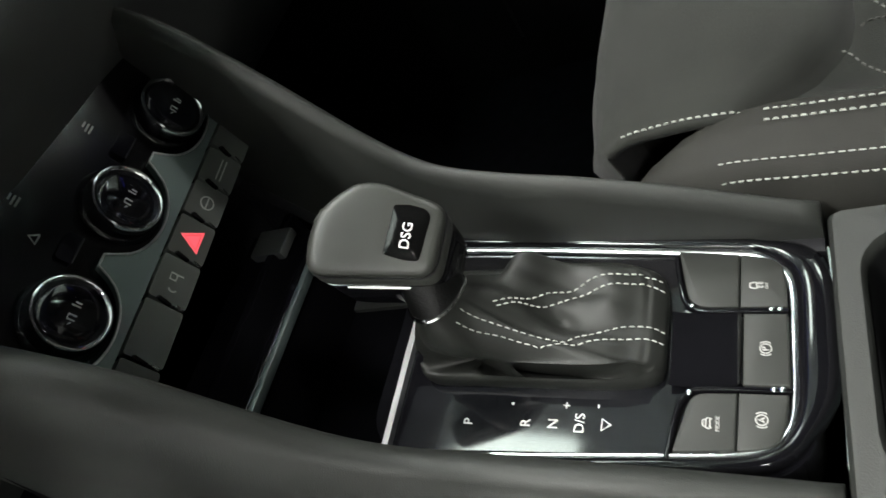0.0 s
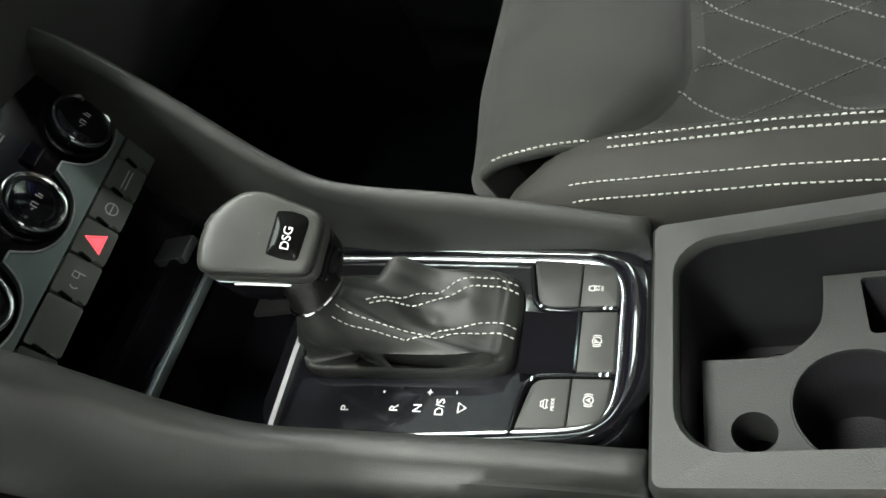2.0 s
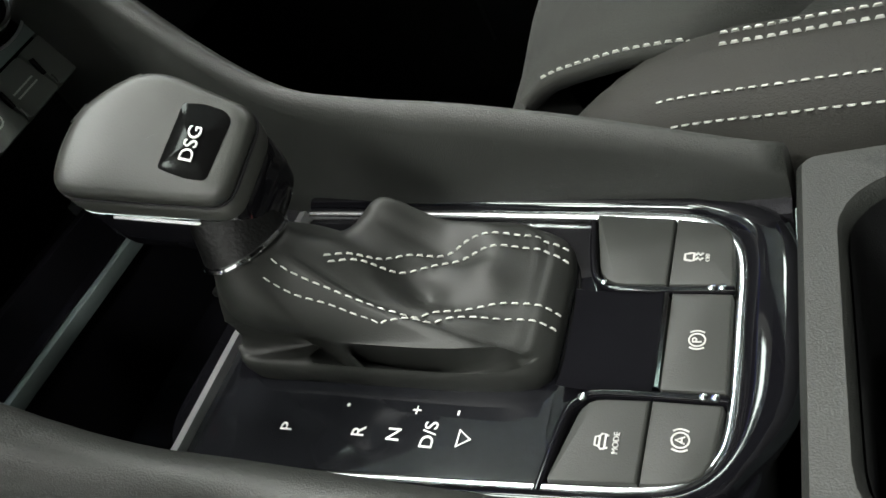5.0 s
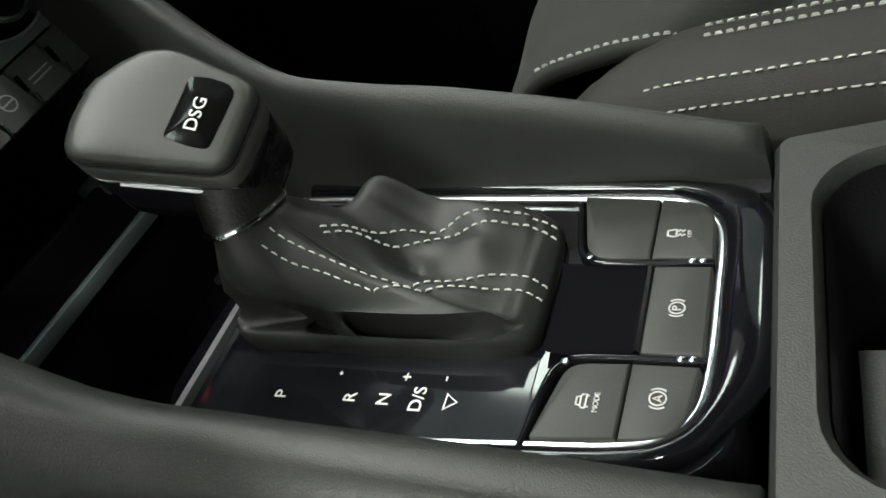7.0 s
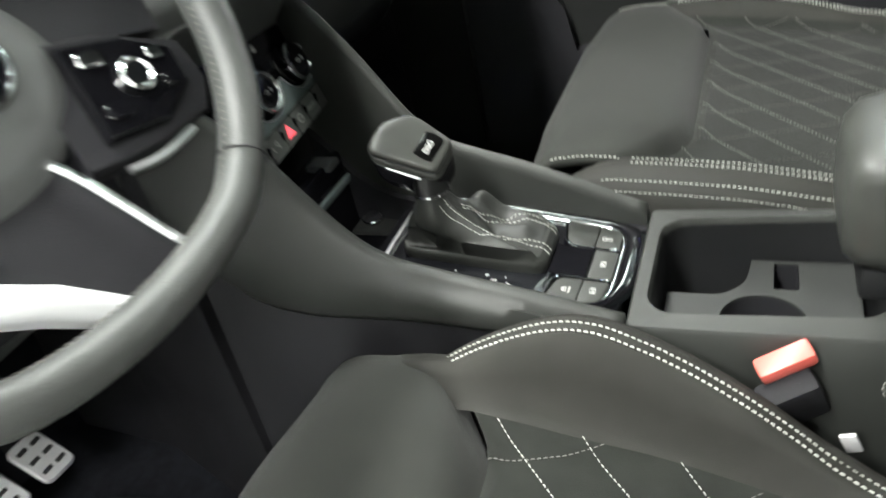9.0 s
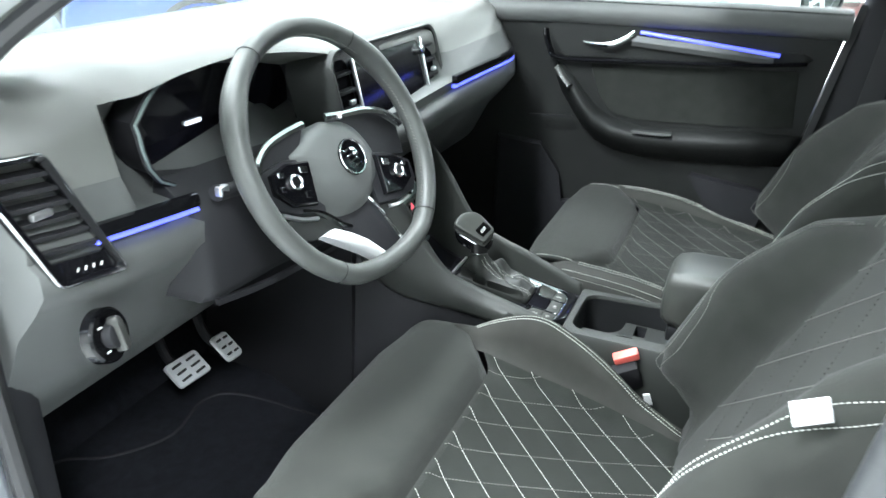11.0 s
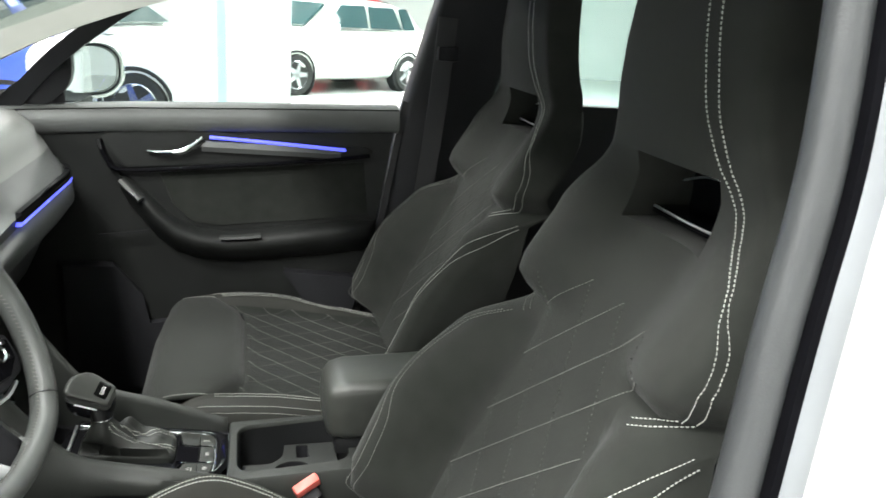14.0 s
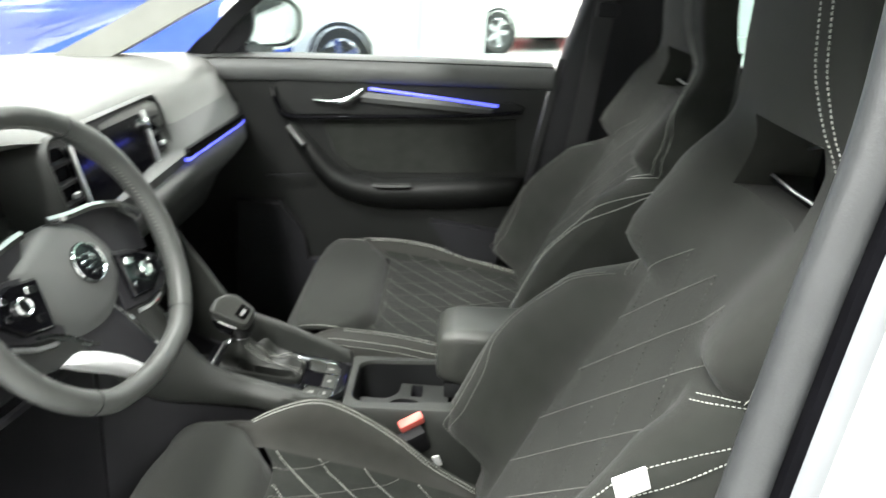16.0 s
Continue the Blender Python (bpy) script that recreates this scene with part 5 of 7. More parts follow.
bm = bmesh.new()
loft(bm, [collar_ring(t) for t in (0.0, 0.12, 0.3, 0.5, 0.7, 0.88, 1.0)])
part("knob_collar", bm, BLACKLEATHER, shifter, "black leather collar", smooth=60)
bm = bmesh.new()
sweep(bm, collar_ring(0.02), round_shape(0.0012, 6), wrap=True)
part("collar_ring", bm, CHROME, shifter, "thin chrome collar")
# Badge plate, wider to the front, following the lean of the grip.
CAPO, CAPU, CAPV, CAPN = kp(0, 0, 0.0014), KU, KV, KW
badge = [(-0.0125, -0.0150), (0.0100, -0.0128), (0.0118, 0.0128), (0.0085, 0.0160), (-0.0090, 0.0178), (-0.0108, 0.0165)]
badge = bent([(p, 0.0024) for p in badge], 3)
bm = bmesh.new()
dome = lambda x, y, k: CAPO + CAPU * x * k + CAPV * y * k + CAPN * (0.0026 * (1 - k * k))
loft(bm, [[CAPO + CAPU * x + CAPV * y - CAPN * 0.003 for x, y in badge]] + [[dome(x, y, k) for x, y in badge] for k in (1.0, 0.97, 0.92, 0.85, 0.76, 0.65, 0.5, 0.35, 0.2, 0.08)])
part("knob_badge", bm, BADGE, shifter, "glossy black badge plate", smooth=60)
lettering("DSG", 0.0078, (CAPO + CAPN * 0.0029 + CAPU * 0.0012 - CAPV * 0.0005, CAPV, -CAPU), PRINT, shifter, "knob_letters", 0.0002)

# ---- dashboard ----
dash = thing("dashboard", (-0.55, 0, 0.62), "dark grey dashboard with a soft top and satin trim", "dashboard")
YL, YR = -0.735, 0.700


FACE_X = [(-0.74, -0.428), (-0.69, -0.402), (-0.64, -0.384), (-0.53, -0.370), (-0.30, -0.345), (0.0, -0.306), (0.165, -0.300), (0.40, -0.290), (0.50, -0.288), (0.58, -0.302), (0.70, -0.345)]
FACE_Z = [(-0.74, 0.984), (-0.53, 0.982), (-0.20, 0.995), (0.0, 1.005), (0.165, 1.016), (0.50, 1.022), (0.70, 1.016)]
CREST = [(-0.74, 1.118), (-0.68, 1.135), (-0.60, 1.158), (-0.50, 1.180), (-0.40, 1.190), (-0.27, 1.178), (-0.17, 1.158), (-0.08, 1.150), (0.5, 1.152), (0.70, 1.142)]


def dash_section(y):
    """Outline of the dash in x and z at y, from the windscreen over the top to the knees."""
    xs, zs, zc = soft_table(FACE_X, y, 0.03), soft_table(FACE_Z, y, 0.05), soft_table(CREST, y, 0.03)
    cut = 0.085 * ease(-0.60, -0.565, y) * (1 - ease(-0.165, -0.13, y))
    mid = 0.030 * ease(-0.26, -0.21, y) * (1 - ease(0.17, 0.22, y))
    return [(-1.10, 1.085), (-0.90, 1.110), (-0.74, 1.128), (-0.60, zc - 0.010), (xs - 0.135, zc), (xs - 0.085 + cut * 0.35, zc - 0.008), (xs - 0.055 + cut * 0.3, zc - 0.030), (xs - 0.050 - cut, zc - 0.050 - cut * 0.1), (xs - 0.034 - cut - mid, zs + 0.06),
            (xs - 0.012 - cut * 0.85 - mid, zs + 0.018), (xs - 0.002 - cut * 0.3, zs + 0.010), (xs - 0.004, zs - 0.008), (xs + 0.010, zs - 0.018), (xs + 0.012, zs - 0.045), (xs - 0.010, zs - 0.075), (xs - 0.05, zs - 0.12),
            (xs - 0.09, zs - 0.20), (-0.53, 0.70), (-0.62, 0.66), (-1.10, 0.66)]


ys = [YL, -0.725, -0.70, -0.66, -0.62, -0.60, -0.585, -0.565, -0.54, -0.50, -0.45, -0.40, -0.34, -0.28, -0.24, -0.21, -0.18, -0.165, -0.145, -0.13, -0.10, -0.06, 0, 0.06, 0.12, 0.17, 0.20, 0.23, 0.28, 0.36, 0.44, 0.50, 0.56, 0.61, 0.65, 0.68, YR]
bm = bmesh.new()
rows = [[Vector((x, y, z)) for x, z in dash_section(y)] for y in ys]
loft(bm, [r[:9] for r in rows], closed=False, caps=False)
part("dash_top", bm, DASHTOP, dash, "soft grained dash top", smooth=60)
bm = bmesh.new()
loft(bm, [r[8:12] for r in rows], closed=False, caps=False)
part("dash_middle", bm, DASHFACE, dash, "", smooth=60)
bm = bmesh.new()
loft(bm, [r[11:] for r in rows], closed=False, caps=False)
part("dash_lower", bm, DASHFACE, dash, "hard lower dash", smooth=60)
for r in (rows[0], rows[-1]):
    bm = bmesh.new()
    bm.faces.new([bm.verts.new(p) for p in r])
    part("dash_end_panel", bm, DASHFACE, dash, "", 0)

# Ambient strips with a satin bar above each.
for name, pts in (("left", [(-0.392, -0.668, 0.986), (-0.380, -0.60, 0.984), (-0.366, -0.525, 0.983)]), ("right", [(-0.297, 0.185, 1.016), (-0.288, 0.36, 1.020), (-0.284, 0.49, 1.021), (-0.293, 0.545, 1.021), (-0.304, 0.575, 1.020)])):
    line = smooth_line(pts, 6)
    bm = bmesh.new()
    sweep(bm, line, [(0.002, -0.003), (0.006, 0.0), (0.002, 0.003), (-0.006, 0.003), (-0.006, -0.003)])
    part("ambient_strip", bm, BLUE, dash, "thin glowing blue light strip", 0)
    bm = bmesh.new()
    sweep(bm, [p + Vector((0.003, 0, 0.013)) for p in line], [(0.002, -0.008), (0.004, 0.0), (0.001, 0.009), (-0.008, 0.009), (-0.008, -0.008)])
    part("dash_trim", bm, PIANO, dash, "glossy black dash trim")

# Driver's side vent.
def vent(name, o, u, v, w, h, slats, label):
    """An air vent on the plane with origin o (middle), u across and v up."""
    t = thing(name, o, label, "air vent", "dash vents")
    u, v = Vector(u).normalized(), Vector(v).normalized()
    n = u.cross(v).normalized()
    if n.x < 0:
        n = -n
    o = Vector(o)
    P = lambda a, b, c: o + u * (a + 0.30 * b) + v * b + n * c
    bm = bmesh.new()
    out, inn = rrect(w, h, min(w, h) * 0.10, 4), rrect(w - 0.020, h - 0.016, min(w, h) * 0.07, 4)
    loft(bm, [[P(a, b, -0.015) for a, b in out], [P(a, b, 0.006) for a, b in out], [P(a * 0.97, b * 0.98, 0.010) for a, b in out], [P(a, b, 0.008) for a, b in inn], [P(a, b, -0.035) for a, b in inn]], caps=False)
    part("vent_frame", bm, PIANO, t, "glossy black frame")
    bm = bmesh.new()
    loft(bm, [[P(a, b, -0.034) for a, b in inn], [P(a, b, -0.036) for a, b in inn]])
    part("vent_back", bm, BLACK, t)
    bm = bmesh.new()
    edge = [P(a, b, 0.0085) for a, b in rrect(w - 0.004, h - 0.004, min(w, h) * 0.09, 4)]
    sweep(bm, edge, round_shape(0.0016, 6), up=n, wrap=True)
    part("vent_rim", bm, CHROME, t, "satin chrome rim")
    for k in range(slats):
        bm = bmesh.new()
        b = -h / 2 + 0.034 + (h - 0.048) * (k + 0.5) / slats
        c = [P(-w / 2 + 0.008, b - 0.0035, 0.0), P(-w / 2 + 0.008, b + 0.0015, 0.002), P(-w / 2 + 0.008, b + 0.006, -0.022), P(-w / 2 + 0.008, b + 0.001, -0.022)]
        loft(bm, [c, [p + u * (w - 0.016) for p in c]])
        part("slat", bm, BLACKTRIM, t)
    bm = bmesh.new()
    foot = [(-w / 2 + 0.008, -h / 2 + 0.006), (w / 2 - 0.008, -h / 2 + 0.006), (w / 2 - 0.008, -h / 2 + 0.030), (-w / 2 + 0.008, -h / 2 + 0.030)]
    loft(bm, [[P(a, b, -0.010) for a, b in foot], [P(a, b, 0.004) for a, b in foot]])
    part("vent_foot", bm, PIANO, t, "glossy black foot of the vent")
    for k in range(4):
        bm = bmesh.new()
        sweep(bm, [P(0.012 - 0.009 * k, -h / 2 + 0.014, 0.0044), P(0.008 - 0.009 * k, -h / 2 + 0.019, 0.0044)], [(0.0012, 0), (0.0012, 0.0004), (-0.0012, 0.0004), (-0.0012, 0)], up=n)
        part("vent_mark", bm, PRINTDIM, t, "", 0)
    bm = bmesh.new()
    box(bm, P(0.004, 0.010, 0.004), (0.008, 0.026, 0.008), 0.002)
    part("vent_tab", bm, SATIN, t, "small bright adjuster tab")
    return t


vent("air_vent", (-0.414, -0.706, 1.022), (-0.35, -1, 0), (-0.27, 0, 1), 0.082, 0.154, 6, "tall black air vent at the end of the dash")
bm = bmesh.new()
for k in range(5):
    box(bm, (-0.53 - 0.010 * k, -0.655, 1.139 - 0.001 * k), (0.004, 0.055, 0.004), 0.001, m=Euler((0, 0, radians(14))).to_matrix())
part("demister_vent", bm, BLACKTRIM, dash, "slotted side window demister")

# Light switch and knee panel.
switch = thing("light_switch", (-0.375, -0.680, 0.868), "round black headlight switch on the dash", "switch")
f3 = (Vector((-0.388, -0.680, 0.868)), Vector((0.18, -1, 0.0)).normalized(), Vector((-0.3, 0, 1)).normalized())
bm = bmesh.new()
lathe(bm, [(0.034, -0.01), (0.034, 0.004), (0.031, 0.007), (0.0005, 0.006)], (f3[0], f3[2], f3[1]), 36)
part("switch_plate", bm, PIANO, switch)
bm = bmesh.new()
nrm = f3[2].cross(f3[1]).normalized()
lathe(bm, [(0.017, 0.004), (0.016, 0.018), (0.013, 0.020), (0.0005, 0.020)], (f3[0], f3[2], f3[1]), 28)
part("switch_knob", bm, BLACKTRIM, switch)
bm = bmesh.new()
grip = rrect(0.011, 0.046, 0.005, 3)
loft(bm, [[f3[0] + f3[1] * a * k + f3[2] * b * k + nrm * c for a, b in grip] for k, c in ((1.0, 0.012), (1.0, 0.024), (0.85, 0.027))])
part("switch_grip", bm, SOFTGREY, switch, "smooth grey grip of the switch", smooth=50)
for k in range(4):
    bm = bmesh.new()
    box(bm, f3[0] + f3[1] * (0.014 - 0.028 * (k % 2)) + f3[2] * (0.016 - 0.032 * (k // 2)) + nrm * 0.0076, (0.001, 0.006, 0.0025), 0.0003)
    part("switch_mark", bm, PRINT, switch, "", 0)

# Instrument cluster in its hood.
cluster = thing("instrument_cluster", (-0.45, -0.36, 1.0), "dark digital instrument cluster behind the steering wheel", "instrument cluster")
bm = bmesh.new()
CL = [(-0.572, 1.100), (-0.520, 1.004), (-0.195, 0.998), (-0.148, 1.055), (-0.185, 1.128), (-0.300, 1.156), (-0.420, 1.162), (-0.520, 1.140)]
ring = [Vector((0, a, b)) for a, b in CL]
ring = smooth_line(ring + [ring[0]], 5)[:-1]
loft(bm, [[Vector((-0.412 - 0.10 * (p.z - 1.07), p.y, p.z)) for p in ring], [Vector((-0.405 - 0.10 * (p.z - 1.07), -0.36 + (p.y + 0.36) * 0.97, 1.07 + (p.z - 1.07) * 0.95)) for p in ring], [Vector((-0.475, -0.36 + (p.y + 0.36) * 0.90, 1.07 + (p.z - 1.07) * 0.85)) for p in ring]], caps=False)
part("cluster_bezel", bm, BLACKTRIM, cluster, "black bezel")
bm = bmesh.new()
loft(bm, [[Vector((-0.464, -0.36 + (p.y + 0.36) * 0.90, 1.07 + (p.z - 1.07) * 0.86)) for p in ring], [Vector((-0.474, -0.36 + (p.y + 0.36) * 0.90, 1.07 + (p.z - 1.07) * 0.86)) for p in ring]])
part("cluster_screen", bm, SCREEN, cluster, "switched-off glossy screen")
bm = bmesh.new()
sweep(bm, [Vector((-0.407 - 0.10 * (p.z - 1.07), -0.36 + (p.y + 0.36) * 0.985, 1.07 + (p.z - 1.07) * 0.975)) for p in ring], round_shape(0.002, 6), up=(1, 0, 0), wrap=True)
part("cluster_rim", bm, TEAL, cluster, "thin satin rim")

bm = bmesh.new()
box(bm, (-0.4615, -0.409, 1.059), (0.002, 0.034, 0.006), 0.0005)
part("display_text", bm, DISPLAYTEXT, cluster, "small lit line on the screen", 0)

# Central display flanked by vents.
display = thing("infotainment_unit", (-0.37, 0.05, 0.93), "central touchscreen unit with air vents on both sides", "touchscreen")
DU, DV = Vector((0, 1, 0)), Vector((-0.28, 0, 1)).normalized()
DN = Vector((1, 0, 0.28)).normalized()
D0 = Vector((-0.338, -0.004, 1.042))
dp = lambda a, b, c=0.0: D0 + DU * a + DV * b + DN * c
bm = bmesh.new()
o1 = rrect(0.415, 0.198, 0.030, 5)
loft(bm, [[dp(a, b, -0.08) for a, b in o1], [dp(a, b, 0.004) for a, b in o1], [dp(a * 0.985, b * 0.975, 0.010) for a, b in o1], [dp(a * 0.955, b * 0.93, 0.008) for a, b in o1], [dp(a * 0.95, b * 0.92, -0.004) for a, b in o1]])
part("unit_housing", bm, SOFT, display, "grey housing with rounded corners")
bm = bmesh.new()
plate(bm, rrect(0.262, 0.150, 0.010, 3, -0.005, 0), (dp(0, 0, -0.003), DU, DV), 0.006, 0.001)
part("touchscreen", bm, SCREEN, display, "glossy black touchscreen")
for cx in (-0.166, 0.162):
    bm = bmesh.new()
    plate(bm, rrect(0.052, 0.160, 0.014, 3, cx, 0), (dp(0, 0, -0.006), DU, DV), 0.003)
    part("vent_recess", bm, BLACK, display)
    for k in range(5):
        bm = bmesh.new()
        b = -0.058 + 0.029 * k
        c = [dp(cx - 0.024, b - 0.004, 0.004), dp(cx - 0.024, b + 0.001, 0.006), dp(cx - 0.024, b + 0.005, -0.003), dp(cx - 0.024, b, -0.003)]
        loft(bm, [c, [p + DU * 0.048 for p in c]])
        part("slat", bm, BLACKTRIM, display)
    bm = bmesh.new()
    box(bm, dp(cx + (0.031 if cx < 0 else -0.031), 0, 0.005), (0.006, 0.006, 0.155), 0.002, m=Euler((0, radians(-15), 0)).to_matrix())
    part("vent_divider", bm, SATIN, display, "satin divider")
    bm = bmesh.new()
    box(bm, dp(cx, 0.010, 0.008), (0.006, 0.016, 0.008), 0.002)
    part("vent_tab", bm, SATIN, display)
for b in (-0.055, 0.055):
    bm = bmesh.new()
    lathe(bm, [(0.011, 0.0), (0.0105, 0.010), (0.009, 0.011), (0.0005, 0.011)], (dp(0.122, b, 0.002), DU, DV), 20)
    part("display_knob", bm, CHROME, display, "small chrome knob")

# ---- steering wheel ----
WC = Vector((-0.263, -0.335, 1.026))
TILT, TURN = radians(28.6), radians(-8)
WN = Vector((math.cos(TILT) * math.cos(TURN), math.cos(TILT) * math.sin(TURN), math.sin(TILT)))
WU = Vector((0, 1, 0)) - WN * WN.y
WU.normalize()
WV = WN.cross(WU).normalized()
if WV.z < 0:
    WV = -WV
R = 0.188
wp = lambda a, b, c=0.0: WC + WU * a + WV * b + WN * c
rp = lambda a, b, c=0.0: wp(a + 0.011, b, c - 0.003)
wheel = thing("steering_wheel", WC, "flat-bottomed leather steering wheel with chrome trim", "steering wheel")
facing = lambda a, b, c: (wp(a, b, c), WU, WV) if WU.cross(WV).dot(WN) > 0 else (wp(a, b, c), WV, WU)


def rim_point(ang):
    a, b = R * math.sin(ang), R * math.cos(ang)
    if b < -0.165:
        b = -0.165 - (abs(b) - 0.165) * 0.62
    return rp(a, b)


bm = bmesh.new()
pts = [rim_point(2 * math.pi * k / 96) for k in range(96)]


def rim_shape(t):
    """Thicker where the thumbs rest."""
    ang = 360 * t
    fat = 0.0025 * (math.exp(-((ang - 55) / 12) ** 2) + math.exp(-((ang - 305) / 12) ** 2))
    return [((0.0150 + fat) * math.cos(2 * math.pi * k / 14), (0.0175 + fat) * math.sin(2 * math.pi * k / 14)) for k in range(14)]


sweep(bm, pts, rim_shape, up=WN, wrap=True)
part("wheel_rim", bm, RIMLEATHER, wheel, "perforated grey leather rim", smooth=70)
for a0 in (38, 142, 218, 331):
    bm = bmesh.new()
    r2 = [rp((R + 0.0158 * math.cos(t)) * math.sin(radians(a0)), (R + 0.0158 * math.cos(t)) * math.cos(radians(a0)), 0.0185 * math.sin(t)) for t in [2 * math.pi * k / 16 for k in range(16)]]
    if a0 in (142, 218):
        shift = rim_point(radians(a0)) - rp(R * math.sin(radians(a0)), R * math.cos(radians(a0)))
        r2 = [p + shift for p in r2]
    sweep(bm, r2, round_shape(0.0007, 4), up=WV, wrap=True)
    part("rim_seam", bm, BLACKTRIM, wheel)
bm = bmesh.new()
for k in range(190):
    a = 2 * math.pi * k / 190
    p, q = rim_point(a), rim_point(a + 0.02)
    d = (q - p).normalized()
    inw = (WC - p).normalized()
    s = p + inw * 0.0148 + WN * 0.004
    stitches(bm, [s - d * 0.002 - WN * 0.003, s + d * 0.002 + WN * 0.003], lambda x: inw, 0.0055, 0.001, 0.0011)
part("rim_stitching", bm, THREADG, wheel, "fine grey rim stitching", 0, "stuff")
# Hub cushion.
bm = bmesh.new()
HUB = [(-0.088, 0.028), (-0.060, 0.036), (-0.020, 0.046), (0.020, 0.051), (0.052, 0.044), (0.078, 0.024), (0.095, -0.012), (0.094, -0.044), (0.076, -0.070), (0.024, -0.094), (-0.030, -0.093), (-0.062, -0.080), (-0.088, -0.050), (-0.094, -0.010)]
hub = smooth_line([Vector((a, b, 0)) for a, b in HUB + HUB[:1]], 5)[:-1]
loft(bm, [[wp(0.010 + (p.x - 0.010) * s, -0.018 + (p.y + 0.018) * s, c) for p in hub] for s, c in ((0.94, -0.075), (1.0, -0.052), (1.0, -0.036), (0.975, -0.026), (0.90, -0.017), (0.70, -0.012), (0.35, -0.009), (0.1, -0.0085))])
part("airbag_cover", bm, DASHFACE, wheel, "soft grey airbag cover", smooth=60)
EA, EB, EC = 0.030, -0.016, -0.012
bm = bmesh.new()
lathe(bm, [(0.0285, -0.012), (0.0285, 0.005), (0.0275, 0.0062), (0.0005, 0.0062)], facing(EA, EB, EC), 32)
part("emblem_disc", bm, PIANO, wheel, "black emblem disc")
bm = bmesh.new()
ringp = [wp(EA + 0.0262 * math.cos(2 * math.pi * k / 32), EB + 0.0262 * math.sin(2 * math.pi * k / 32), EC + 0.0062) for k in range(32)]
sweep(bm, ringp, round_shape(0.0013, 6), up=WN, wrap=True)
for k in range(4):
    x0, y0 = -0.016 + 0.004 * k, 0.011 - 0.0085 * k
    sweep(bm, smooth_line([wp(EA + x0, EB + y0, EC + 0.0064), wp(EA + x0 + 0.010, EB + y0 + 0.002, EC + 0.0078), wp(EA + x0 + 0.022 - 0.003 * k, EB + y0 - 0.001, EC + 0.0064)], 4), lambda t: [(0.0024 * (1 - 0.7 * t), 0), (0.0012, 0.0022), (-0.0012, 0.0022), (-0.0024 * (1 - 0.7 * t), 0)], up=WN)
lathe(bm, [(0.0052, 0.0060), (0.0046, 0.0085), (0.0028, 0.0096), (0.0005, 0.0098)], facing(EA + 0.006, EB + 0.004, EC), 16)
part("emblem_shape", bm, CHROME, wheel, "plain chrome emblem shapes")
